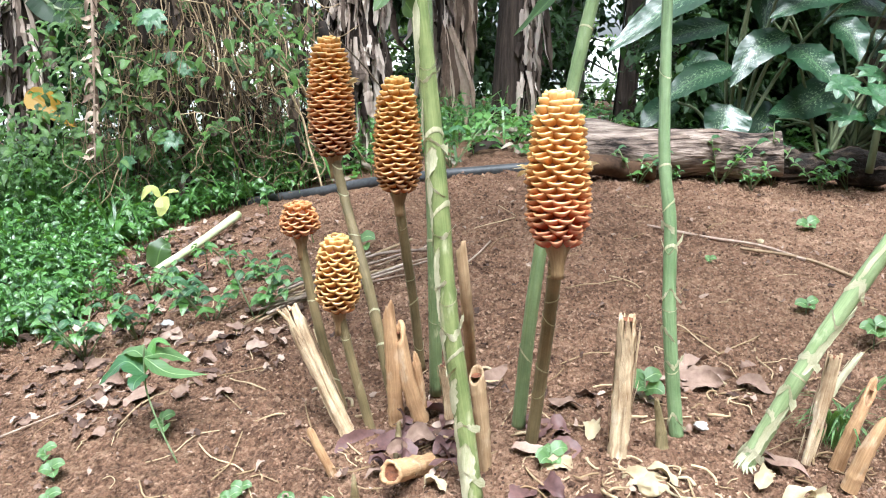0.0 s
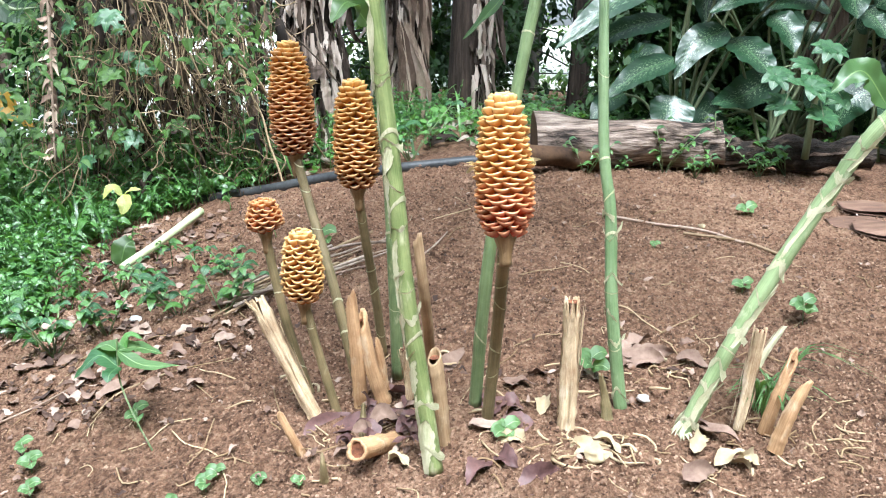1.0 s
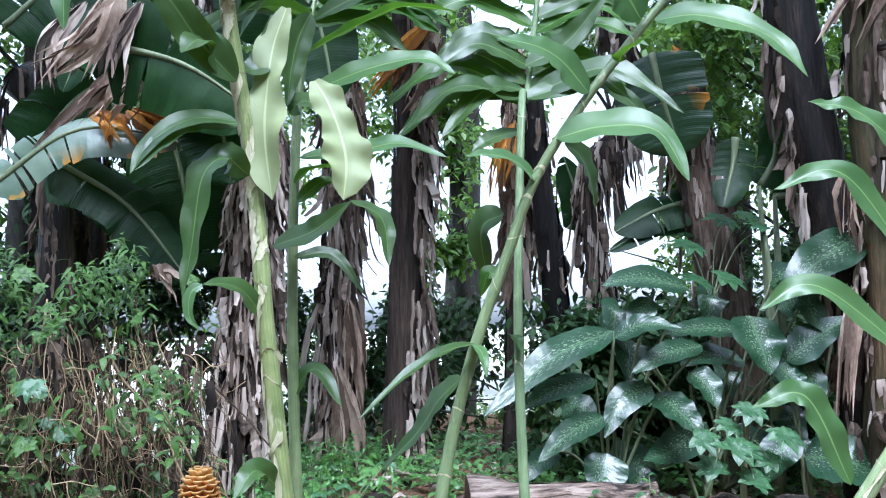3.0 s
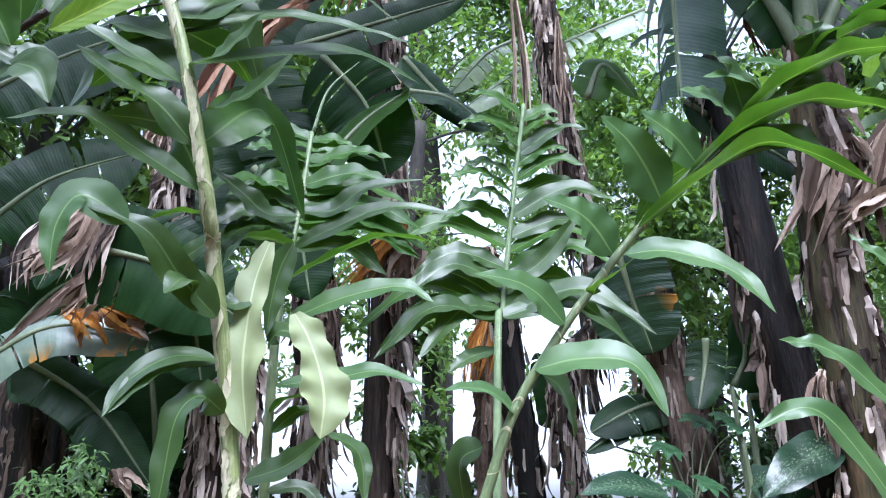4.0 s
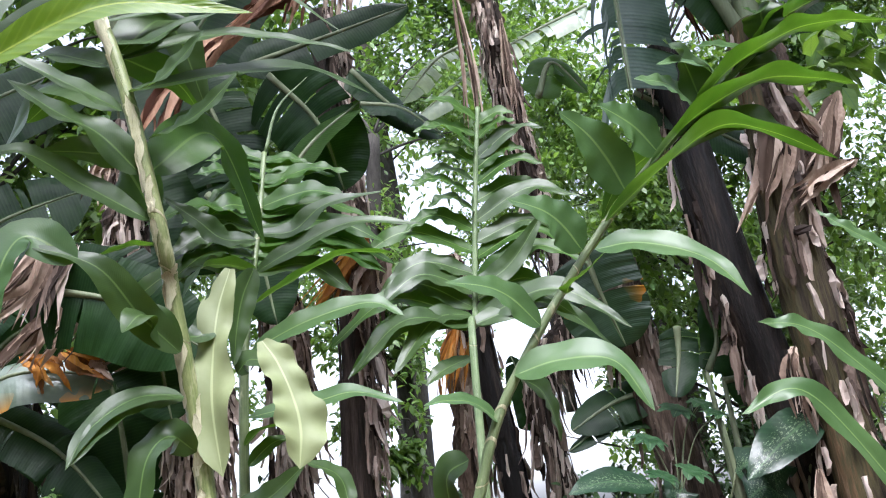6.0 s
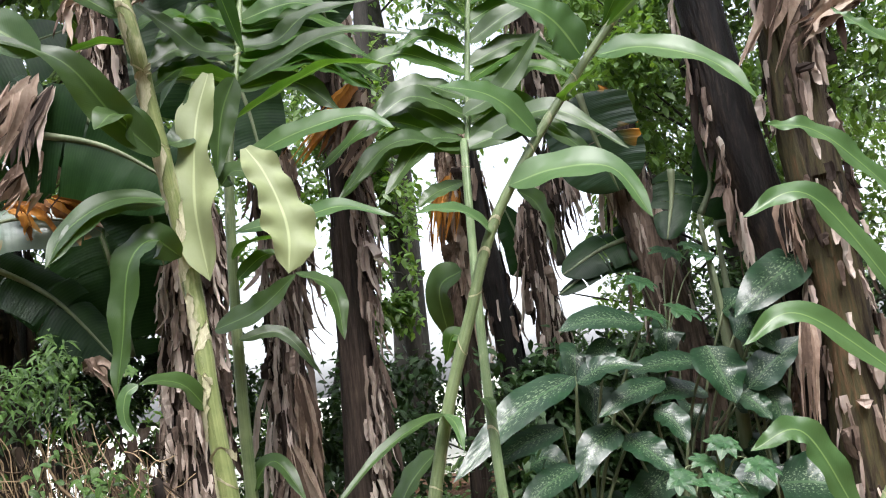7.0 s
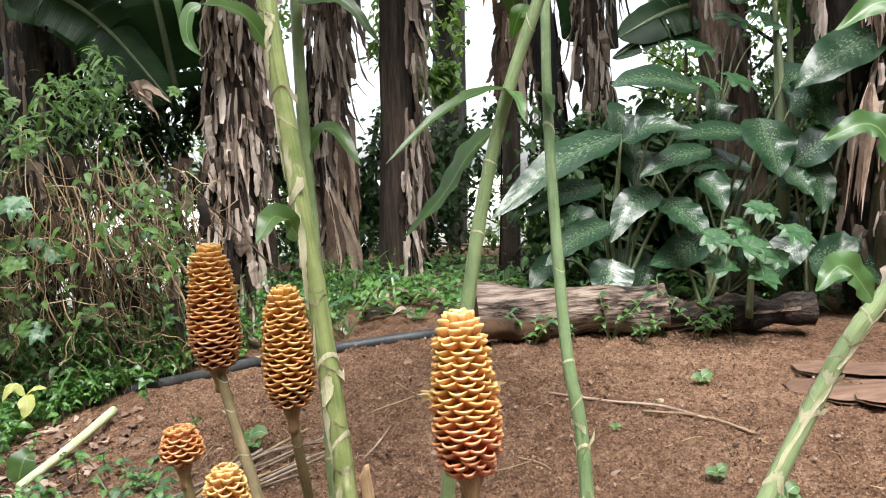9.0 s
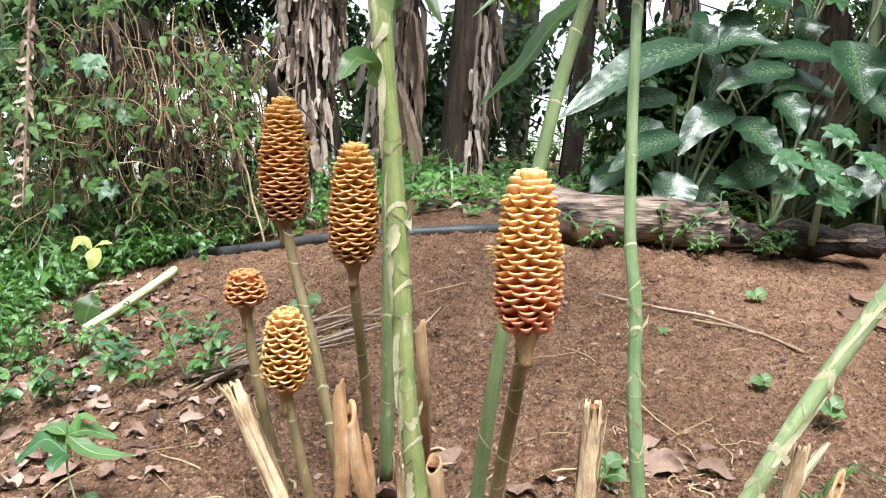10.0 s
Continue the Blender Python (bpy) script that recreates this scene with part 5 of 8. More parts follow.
stump([(-0.087, 1.349, 0.058), (-0.089, 1.330, 0.187), (-0.097, 1.330, 0.305)], 0.0145, 0.0115, STRAW_GOLD, 0.012, 3, "tan hollow ginger stump with a dark rotted top", slant=0.05, facing=0.6)
stump([(-0.040, 1.340, 0.066), (-0.060, 1.330, 0.143), (-0.082, 1.330, 0.262)], 0.0150, 0.0125, STRAW_GOLD, 0.006, 4, "orange-tan cut ginger stump", slant=0.035, facing=2.4, hollow=0.4)
stump([(-0.038, 1.358, 0.068), (-0.047, 1.350, 0.156), (-0.057, 1.350, 0.198)], 0.012, 0.009, STRAW_GOLD, 0.01, 5, "short orange split ginger stump", slant=0.05, facing=1.0, hollow=0.4)
stump([(0.058, 1.420, 0.091), (0.041, 1.270, 0.293), (0.027, 1.240, 0.433)], 0.011, 0.009, STRAW_TAN, 0.004, 6, "tall straight dry pale ginger stump", slant=0.02, facing=1.0, hollow=0.4)
stump([(0.068, 1.175, 0.066), (0.061, 1.170, 0.158), (0.051, 1.170, 0.245)], 0.0125, 0.0125, STRAW_TAN, 0.002, 7, "brown ginger stump cut flat across its top", slant=0.022, facing=2.6)
stump([(0.010, 1.200, 0.142), (0.005, 1.200, 0.202), (-0.002, 1.200, 0.237)], 0.008, 0.006, STRAW, 0.02, 8, "short dry sliver of ginger stump")
stump([(0.282, 1.174, 0.087), (0.286, 1.180, 0.202), (0.288, 1.180, 0.330)], 0.0165, 0.014, STRAW, 0.07, 9, "straw-coloured fibrous stump splintered at the top")
stump([(0.588, 1.171, 0.075), (0.606, 1.180, 0.162), (0.618, 1.180, 0.265)], 0.007, 0.0115, STRAW, 0.07, 10, "pale torn strip of a ginger stump")
stump([(0.629, 1.200, 0.183), (0.647, 1.200, 0.222), (0.672, 1.200, 0.259)], 0.006, 0.003, SHEATH, 0.03, 11, "white torn flap of a ginger stump")
stump([(0.636, 1.166, 0.071), (0.646, 1.150, 0.148), (0.672, 1.150, 0.236)], 0.0125, 0.0085, STRAW_GOLD, 0.006, 12, "orange cut ginger stump leaning out", slant=0.045, facing=2.9, hollow=0.4)
stump([(0.630, 1.109, 0.067), (0.644, 1.100, 0.137), (0.670, 1.100, 0.206)], 0.0135, 0.0095, STRAW_GOLD, 0.004, 13, "orange-brown cut ginger stump near the soil", slant=0.03, facing=0.4, hollow=0.4)
stump([(-0.184, 1.215, 0.024), (-0.204, 1.210, 0.075), (-0.223, 1.210, 0.122)], 0.0085, 0.0065, STRAW_GOLD, 0.004, 14, "short orange ginger shoot cut at an angle", slant=0.025, facing=0.2, hollow=0.4)
stump([(0.001, 1.250, 0.036), (-0.045, 1.170, 0.071), (-0.081, 1.100, 0.100)], 0.0165, 0.0180, STRAW_GOLD, 0.004, 15, "lying cut ginger stump with a rotten hollow end")
stump([(0.360, 1.191, 0.086), (0.356, 1.200, 0.132), (0.347, 1.200, 0.178)], 0.0115, 0.004, PEDUNCLE, 0.006, 16, "short olive pointed ginger shoot")
stump([(-0.073, 1.230, 0.048), (-0.076, 1.250, 0.074), (-0.076, 1.260, 0.107)], 0.011, 0.003, PEDUNCLE, 0.004, 17, "dull green pointed ginger shoot")
stump([(-0.138, 1.129, 0.026), (-0.139, 1.120, 0.062), (-0.141, 1.130, 0.082)], 0.009, 0.002, PEDUNCLE, 0.004, 18, "small pointed ginger shoot in soil")

# ---------- banana trunks ----------
def strip(top, length, width, out, seed, curl=0.7):
    """One hanging dead leaf ribbon: creased along its middle, crumpled, with a torn tip that curls away."""
    r = random.Random(seed)
    n = max(5, min(9, int(length / 0.035) + 3))
    vs, us, fs = [], [], []
    p = Vector(top)
    d = Vector(out).normalized()
    side = d.cross(Vector((0, 0, 1))).normalized()
    yaw = r.uniform(-1.1, 1.1)
    crease = r.choice((-1, 1)) * r.uniform(0.25, 0.8)
    kick = r.random() ** 2 * 2.2
    drift = Vector((r.uniform(-0.15, 0.15), 0.0, 0.0))
    tail = r.uniform(0.25, 0.9)
    for i in range(n):
        s = i / (n - 1)
        w = width * 0.5 * (0.5 + 0.6 * math.sin(math.pi * min(1.0, 0.15 + 0.75 * s))) * r.uniform(0.75, 1.2)
        if i == n - 1:
            w *= tail
        yaw += r.uniform(-0.5, 0.5) * curl
        turn = Matrix.Rotation(yaw, 3, 'Z')
        sd, fd = turn @ side, turn @ d
        for v in (-1, 0, 1):
            vs.append(p + sd * (v * w * r.uniform(0.7, 1.1)) + fd * (w * crease * (1.0 if v == 0 else -0.3)) + Vector((0, 0, r.uniform(-0.4, 0.4) * w * abs(v))))
            us.append((s, v))
        step = length / (n - 1)
        away = 0.12 if s < 0.3 else kick * max(0.0, s - 0.55) - 0.05
        p = p + (Vector((r.uniform(-0.14, 0.14), r.uniform(-0.1, 0.1), -1 + 0.5 * min(1.4, kick * max(0.0, s - 0.5)))) + drift) * step + d * (step * away + r.uniform(-0.12, 0.16) * width)
    for i in range(n - 1):
        for k in range(2):
            a = i * 3 + k
            fs.append((a, a + 1, a + 4, a + 3))
    return vs, fs, us


def banana_trunk(label, pts, r0, r1, seed, strips=90, slen=(0.25, 0.8), swid=(0.02, 0.07), mat=None, dead=None, lo=0.05, hi=1.0, spread=1.1, arc=(-2.1, 2.1)):
    root = thing("banana_plant", (0, 0, 0), label, "banana plant", "banana plants behind the clearing")
    r = random.Random(seed)
    path = bezier(pts, 10)
    v, f, uv = tube(path, lambda s: r0 + (r1 - r0) * s, 18, wobble=0.10, seed=seed)
    link_mesh("trunk", v, f, mat or TRUNK, root, uv)
    # overlapping old leaf sheaths that wrap the trunk
    fr = frames(path)
    for k in range(5):
        s0 = r.uniform(0.0, 0.85)
        an, spread_a = r.uniform(-2.2, 2.2), r.uniform(0.5, 1.1)
        vs, us, fs = [], [], []
        n, m = 9, 6
        for i in range(n):
            q = i / (n - 1)
            x = min(0.999, s0 + r.uniform(0.28, 0.3) * q) * (len(path) - 1)
            j = min(int(x), len(path) - 2)
            p = path[j].lerp(path[j + 1], x - j)
            t, a, b = fr[j]
            rad = (r0 + (r1 - r0) * x / len(path)) * (1.10 + 0.10 * q * q)
            for c in range(m):
                g = an + spread_a * (c / (m - 1) * 2 - 1) * (1 - 0.5 * q)
                vs.append(p + (a * math.cos(g) + b * math.sin(g)) * rad * r.uniform(0.97, 1.05))
                us.append((q, c / m))
        for i in range(n - 1):
            for c in range(m - 1):
                e = i * m + c
                fs.append((e, e + 1, e + m + 1, e + m))
        link_mesh("leaf_sheath", vs, fs, mat or TRUNK, root, us)
    soup = Soup()
    for k in range(int(strips * 5.2)):
        s = r.uniform(lo, hi)
        x = s * (len(path) - 1)
        j = min(int(x), len(path) - 2)
        p = path[j].lerp(path[j + 1], x - j)
        t, a, b = fr[j]
        g = r.uniform(*arc)
        d = a * math.cos(g) + b * math.sin(g)
        rad = (r0 + (r1 - r0) * s) * r.uniform(1.0, 1.06 + 0.32 * spread)
        big = r.random()
        soup.add(*strip(p + d * rad, r.uniform(*slen) * (0.65 if big > 0.6 else 0.35), r.uniform(*swid) * (1.7 if big < 0.08 else 0.75), d, seed * 1000 + k))
    ob = soup.make("dead_leaves", dead or DEAD, root, "hanging dead brown leaf strips")
    ob.data.polygons.foreach_set("use_smooth", np.zeros(len(ob.data.polygons), dtype=bool))
    ob["kind"] = "stuff"
    return root


T0 = banana_trunk("banana trunk shaggy with dark dead leaves", [(-1.467, 4.600, 0.395), (-1.453, 4.600, 1.430), (-1.462, 4.600, 2.139), (-1.710, 4.600, 2.438)], 0.16, 0.12, 1, 26, mat=TRUNK_DARK, dead=DEAD_SHADED)
TL = banana_trunk("dark banana trunk at the edge of the weeds", [(-1.983, 3.900, 0.108), (-1.978, 3.900, 0.515), (-1.969, 3.900, 0.900), (-1.946, 3.900, 1.290), (-1.917, 3.900, 1.682)], 0.07, 0.06, 11, 45, (0.2, 0.6), (0.02, 0.06))
T1 = banana_trunk("banana trunk clad in hanging brown leaf strips", [(-0.475, 3.900, 0.118), (-0.412, 3.900, 0.786), (-0.360, 3.900, 1.561), (-0.342, 3.900, 1.975), (-0.624, 3.900, 2.443), (-0.669, 3.900, 3.235)], 0.10, 0.07, 2, 190, (0.18, 0.6), (0.018, 0.055), spread=1.5)
T2 = banana_trunk("banana trunk with broad torn dead leaves", [(-0.031, 4.500, 0.002), (0.003, 4.500, 0.734), (0.040, 4.500, 1.495), (0.094, 4.500, 2.074), (0.060, 4.500, 2.400), (-0.020, 4.500, 3.034)], 0.045, 0.04, 3, 120, (0.2, 0.9), (0.02, 0.075), None, None, 0.05, 1.0, 4.0)
T3 = banana_trunk("dark banana trunk with shredded dead leaves on one side", [(0.324, 4.300, 0.007), (0.387, 4.300, 1.008), (0.437, 4.300, 2.100), (0.430, 4.300, 2.500), (0.419, 4.300, 3.235), (0.410, 4.300, 4.200)], 0.085, 0.075, 4, 90, (0.2, 0.7), (0.02, 0.06), spread=1.8, arc=(0.15, 2.2))
T5 = banana_trunk("slim banana trunk wrapped in tan dead leaves", [(1.011, 4.600, 0.006), (1.077, 4.600, 1.299), (1.123, 4.600, 2.270), (1.110, 4.600, 2.650)], 0.06, 0.02, 5, 80, (0.3, 0.9), (0.03, 0.09), None, DEAD_PALE, 0.4, 1.0, 2.0)
T6 = banana_trunk("slanting black wet banana trunk", [(1.338, 4.400, 0.072), (1.269, 4.400, 0.956), (1.185, 4.400, 1.834), (1.139, 4.400, 2.332)], 0.075, 0.06, 6, 8, (0.2, 0.4), (0.02, 0.05), TRUNK_DARK)
T7 = banana_trunk("banana trunk with frayed brown strips and leafy top", [(1.461, 4.200, 0.063), (1.484, 4.200, 0.845), (1.407, 4.200, 1.781), (1.664, 4.200, 2.143), (1.549, 4.200, 2.972), (1.491, 4.200, 3.626), (1.444, 4.200, 4.300)], 0.06, 0.06, 7, 120, (0.2, 0.7), (0.015, 0.05), None, None, 0.05, 1.0, 0.7)
T8 = banana_trunk("leaning brown banana trunk beside speckled leaves", [(2.010, 3.700, 0.150), (1.980, 3.700, 0.720), (1.860, 3.700, 1.400), (1.790, 3.700, 1.720), (1.755, 3.700, 1.950), (1.750, 3.700, 2.265)], 0.115, 0.085, 8, 22, (0.15, 0.5), (0.02, 0.06), TRUNK_TAN)
T9 = banana_trunk("leaning dark banana trunk with peeling sheaths", [(2.270, 3.200, 0.100), (2.285, 3.200, 0.860), (2.230, 3.200, 1.280), (2.100, 3.200, 1.870), (2.045, 3.200, 2.450), (1.983, 3.200, 3.195)], 0.105, 0.10, 9, 16, (0.2, 0.6), (0.02, 0.06), TRUNK_DARK, arc=(-2.2, -0.9))
T10 = banana_trunk("stout green-brown banana trunk with dry peeling leaves", [(2.235, 3.000, 0.120), (2.246, 3.000, 0.515), (2.288, 3.000, 0.964), (2.300, 3.000, 1.437), (2.285, 3.000, 1.950), (2.315, 3.000, 2.430), (2.350, 3.000, 2.800), (2.384, 3.000, 3.200)], 0.105, 0.10, 10, 44, (0.12, 0.5), (0.02, 0.07), TRUNK_OLIVE, DEAD)


def banana_leaf(root, base, mid, tip, width, up, seed, mat=None, tears=7, droop=0.3, petiole=None, label="", hang=0.0):
    v, f, uv = torn_blade(base, mid, tip, width, up, 110, tears, 0.2, droop, seed, width_square if hang else width_banana, hang)
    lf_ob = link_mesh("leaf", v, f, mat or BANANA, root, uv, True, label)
    path = bezier(([petiole] if petiole else []) + [base, mid, tip], 8)
    v, f, uv = tube(path, lambda s: 0.016 * (1 - s) + 0.003, 8)
    link_mesh("midrib", v, f, PETIOLE, lf_ob, uv)


banana_leaf(T10, (1.781, 3.000, 4.297), (1.713, 3.000, 3.503), (1.677, 3.000, 2.867), 0.52, (0.02, -1, 0.1), 1, BANANA_SHEEN, 2, 0.06, hang=1.6)
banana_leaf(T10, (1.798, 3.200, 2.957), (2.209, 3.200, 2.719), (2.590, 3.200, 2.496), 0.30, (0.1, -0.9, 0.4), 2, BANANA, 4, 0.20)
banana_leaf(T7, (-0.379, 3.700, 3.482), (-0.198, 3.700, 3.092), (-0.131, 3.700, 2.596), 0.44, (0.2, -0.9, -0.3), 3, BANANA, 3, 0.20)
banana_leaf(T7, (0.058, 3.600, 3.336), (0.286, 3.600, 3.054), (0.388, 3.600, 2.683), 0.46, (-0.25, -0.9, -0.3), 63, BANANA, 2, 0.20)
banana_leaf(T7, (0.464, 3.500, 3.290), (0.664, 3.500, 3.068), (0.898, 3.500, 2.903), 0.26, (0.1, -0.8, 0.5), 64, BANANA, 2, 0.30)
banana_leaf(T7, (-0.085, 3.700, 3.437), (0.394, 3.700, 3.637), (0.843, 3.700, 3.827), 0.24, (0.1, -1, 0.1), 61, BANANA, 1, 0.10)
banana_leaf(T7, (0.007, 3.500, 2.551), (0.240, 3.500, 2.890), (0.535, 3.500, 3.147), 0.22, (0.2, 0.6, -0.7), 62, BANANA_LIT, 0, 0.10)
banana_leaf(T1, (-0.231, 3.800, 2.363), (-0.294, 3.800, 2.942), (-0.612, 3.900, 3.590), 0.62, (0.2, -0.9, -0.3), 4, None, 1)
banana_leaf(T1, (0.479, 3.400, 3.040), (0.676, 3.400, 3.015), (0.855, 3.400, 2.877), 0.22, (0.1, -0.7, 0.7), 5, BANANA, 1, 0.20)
banana_leaf(T7, (2.288, 4.500, 4.413), (1.632, 4.500, 4.061), (0.927, 4.500, 3.526), 0.24, (0.1, -0.6, 0.8), 6, BANANA_PALE, 20, 0.90)
banana_leaf(T7, (1.390, 4.700, 4.221), (1.179, 4.700, 4.088), (0.930, 4.700, 3.780), 0.22, (0.1, -0.7, 0.7), 7, BANANA_PALE, 14, 0.70)
banana_leaf(T0, (-1.581, 3.900, 1.687), (-1.176, 3.900, 1.966), (-0.656, 3.900, 1.908), 0.28, (0.1, -0.9, 0.5), 8, BANANA_GLARE_EDGED, 6)
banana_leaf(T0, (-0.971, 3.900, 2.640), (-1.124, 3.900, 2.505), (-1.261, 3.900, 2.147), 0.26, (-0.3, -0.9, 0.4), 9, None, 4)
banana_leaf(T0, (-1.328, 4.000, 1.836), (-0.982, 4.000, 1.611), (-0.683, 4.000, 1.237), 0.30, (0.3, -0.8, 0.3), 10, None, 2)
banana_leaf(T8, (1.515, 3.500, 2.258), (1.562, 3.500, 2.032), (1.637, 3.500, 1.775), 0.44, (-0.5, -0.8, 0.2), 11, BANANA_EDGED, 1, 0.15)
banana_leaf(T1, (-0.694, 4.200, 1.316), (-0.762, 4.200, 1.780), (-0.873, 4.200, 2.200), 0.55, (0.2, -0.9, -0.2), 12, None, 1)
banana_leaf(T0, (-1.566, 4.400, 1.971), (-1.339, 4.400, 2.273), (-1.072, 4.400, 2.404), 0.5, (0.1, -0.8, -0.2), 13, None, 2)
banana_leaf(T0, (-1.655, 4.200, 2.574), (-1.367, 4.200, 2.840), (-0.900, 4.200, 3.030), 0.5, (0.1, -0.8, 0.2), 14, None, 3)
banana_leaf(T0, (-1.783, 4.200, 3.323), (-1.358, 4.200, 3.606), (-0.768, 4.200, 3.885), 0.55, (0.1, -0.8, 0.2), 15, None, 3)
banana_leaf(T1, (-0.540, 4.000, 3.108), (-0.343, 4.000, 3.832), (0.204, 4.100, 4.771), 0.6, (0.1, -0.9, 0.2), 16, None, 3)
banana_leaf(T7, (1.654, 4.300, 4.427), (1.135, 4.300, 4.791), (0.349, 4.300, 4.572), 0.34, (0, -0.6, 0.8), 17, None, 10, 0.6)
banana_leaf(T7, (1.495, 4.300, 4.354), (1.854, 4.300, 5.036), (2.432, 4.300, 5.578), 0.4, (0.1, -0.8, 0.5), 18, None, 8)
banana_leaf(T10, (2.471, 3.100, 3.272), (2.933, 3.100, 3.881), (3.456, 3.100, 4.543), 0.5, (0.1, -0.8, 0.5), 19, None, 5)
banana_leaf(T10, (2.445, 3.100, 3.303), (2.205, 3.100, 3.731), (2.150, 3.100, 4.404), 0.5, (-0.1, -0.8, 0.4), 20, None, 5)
banana_leaf(T10, (1.347, 3.300, 3.006), (1.448, 3.300, 3.197), (1.604, 3.300, 3.023), 0.20, (0.1, -0.8, 0.5), 21, BANANA_LIT, 1, 0.20)
banana_leaf(T7, (1.386, 4.300, 1.512), (1.366, 4.300, 1.704), (1.298, 4.300, 1.932), 0.22, (0.1, -0.9, 0.3), 22, None, 1)
for k, pts in enumerate((((0.688, 4.200, 4.472), (1.070, 4.200, 4.464), (1.419, 4.200, 4.210)), ((1.237, 4.200, 4.735), (1.356, 4.200, 4.426), (1.435, 4.200, 4.168)), ((1.620, 4.200, 4.826), (1.512, 4.200, 4.442), (1.466, 4.200, 4.170)))):
    v, f, uv = tube(bezier(pts, 8), lambda s: 0.02 + 0.02 * s, 10)
    link_mesh("petiole", v, f, PETIOLE if k else DEAD_PALE, T7, uv)
for k, pts in enumerate((((2.514, 3.050, 4.057), (2.460, 3.050, 3.613), (2.384, 3.050, 3.073)), ((2.103, 3.050, 3.753), (2.256, 3.050, 3.456), (2.381, 3.050, 3.136)), ((3.012, 3.050, 4.001), (2.709, 3.050, 3.638), (2.435, 3.050, 3.173)))):
    v, f, uv = tube(bezier(pts, 8), lambda s, k=k: (0.045 if k == 0 else 0.022) + 0.02 * s, 12)
    link_mesh("petiole", v, f, PETIOLE, T10, uv)

def shredded(b, m, t, w, seed):
    """A dead leaf torn lengthwise into crumpled ribbons."""
    r = random.Random(seed)
    s = Soup()
    for k in range(9):
        o = Vector((r.uniform(-1, 1), r.uniform(-0.5, 0.5), r.uniform(-0.5, 0.5))) * w * 0.42
        e = r.uniform(0.6, 1.1)
        B, M, T = Vector(b), Vector(m), Vector(t)
        s.add(*blade(B + o * 0.3, M + o, M.lerp(T, e) + o * 1.2 + Vector((r.uniform(-.3, .3), 0, r.uniform(-.3, .1))) * w, w * r.uniform(0.15, 0.4), (r.uniform(-1, 1), -1, r.uniform(-.5, .5)), width_ellipse, 12, 2, r.uniform(-0.6, 0.8), 0.15, 1.8, r.uniform(-1.5, 1.5), seed * 20 + k, 0.7))
    return s.v, s.f, s.uv


# withered leaves that hang in the crowns
def withered_leaf(k, root, b, m, t, w, mat):
    v, f, uv = shredded(b, m, t, w, k)
    link_mesh("dead_leaf", v, f, mat, root, uv, True, "withered orange leaf" if mat is ORANGE_LEAF else "crumpled dry brown leaf")



withered_leaf(1, T3, (0.608, 4.000, 2.452), (0.516, 4.000, 2.324), (0.369, 4.000, 2.138), 0.20, DEAD_PALE)
withered_leaf(2, T5, (1.096, 4.500, 2.208), (1.042, 4.400, 2.024), (0.968, 4.400, 1.779), 0.09, ORANGE_LEAF)
withered_leaf(3, T5, (1.057, 4.500, 2.172), (0.963, 4.400, 1.985), (0.906, 4.400, 1.733), 0.10, ORANGE_LEAF)
withered_leaf(4, T0, (-1.114, 3.850, 2.037), (-1.010, 3.850, 1.982), (-0.955, 3.850, 1.872), 0.13, ORANGE_LEAF)
withered_leaf(5, T0, (-0.936, 3.850, 2.050), (-0.805, 3.850, 1.981), (-0.648, 3.850, 1.925), 0.15, ORANGE_LEAF)
withered_leaf(6, T0, (-0.803, 3.840, 1.992), (-0.725, 3.840, 1.951), (-0.625, 3.840, 1.903), 0.14, DEAD_PALE)
withered_leaf(7, T8, (1.648, 3.550, 2.316), (1.691, 3.500, 2.214), (1.694, 3.500, 2.100), 0.07, ORANGE_LEAF)
withered_leaf(8, T10, (2.393, 2.950, 2.774), (2.271, 2.900, 2.488), (2.100, 2.900, 2.189), 0.22, DEAD_PALE)
withered_leaf(9, T10, (2.693, 2.950, 2.792), (2.463, 2.900, 2.469), (2.357, 2.900, 2.250), 0.25, DEAD_PALE)
withered_leaf(10, T10, (2.056, 2.900, 1.118), (1.990, 2.850, 0.900), (1.950, 2.850, 0.640), 0.09, DEAD_PALE)
withered_leaf(11, T10, (2.090, 2.900, 1.595), (2.023, 2.850, 1.498), (2.031, 2.850, 1.285), 0.11, DEAD_PALE)
withered_leaf(12, T1, (-0.030, 3.400, 3.501), (-0.266, 3.400, 3.300), (-0.332, 3.400, 3.107), 0.20, RUST_LEAF)
withered_leaf(13, T1, (0.220, 3.400, 3.714), (0.078, 3.400, 3.630), (-0.138, 3.400, 3.441), 0.18, RUST_LEAF)
withered_leaf(14, T1, (-0.288, 3.400, 3.235), (-0.410, 3.400, 3.101), (-0.488, 3.400, 2.798), 0.16, RUST_LEAF)
withered_leaf(15, T0, (-0.854, 3.700, 2.258), (-1.027, 3.700, 2.093), (-1.207, 3.700, 1.887), 0.16, DEAD_PALE)
withered_leaf(16, T0, (-0.742, 3.700, 2.371), (-0.820, 3.700, 2.177), (-0.989, 3.700, 1.990), 0.16, DEAD_PALE)
withered_leaf(17, T1, (-0.616, 3.300, 2.741), (-0.658, 3.300, 2.683), (-0.680, 3.300, 2.560), 0.12, DEAD_PALE)
withered_leaf(23, T1, (-0.304, 3.300, 2.788), (-0.422, 3.300, 2.724), (-0.467, 3.300, 2.680), 0.10, DEAD_PALE)
withered_leaf(24, T7, (0.685, 3.900, 4.278), (0.512, 3.900, 4.157), (0.445, 3.900, 3.832), 0.16, DEAD_PALE)
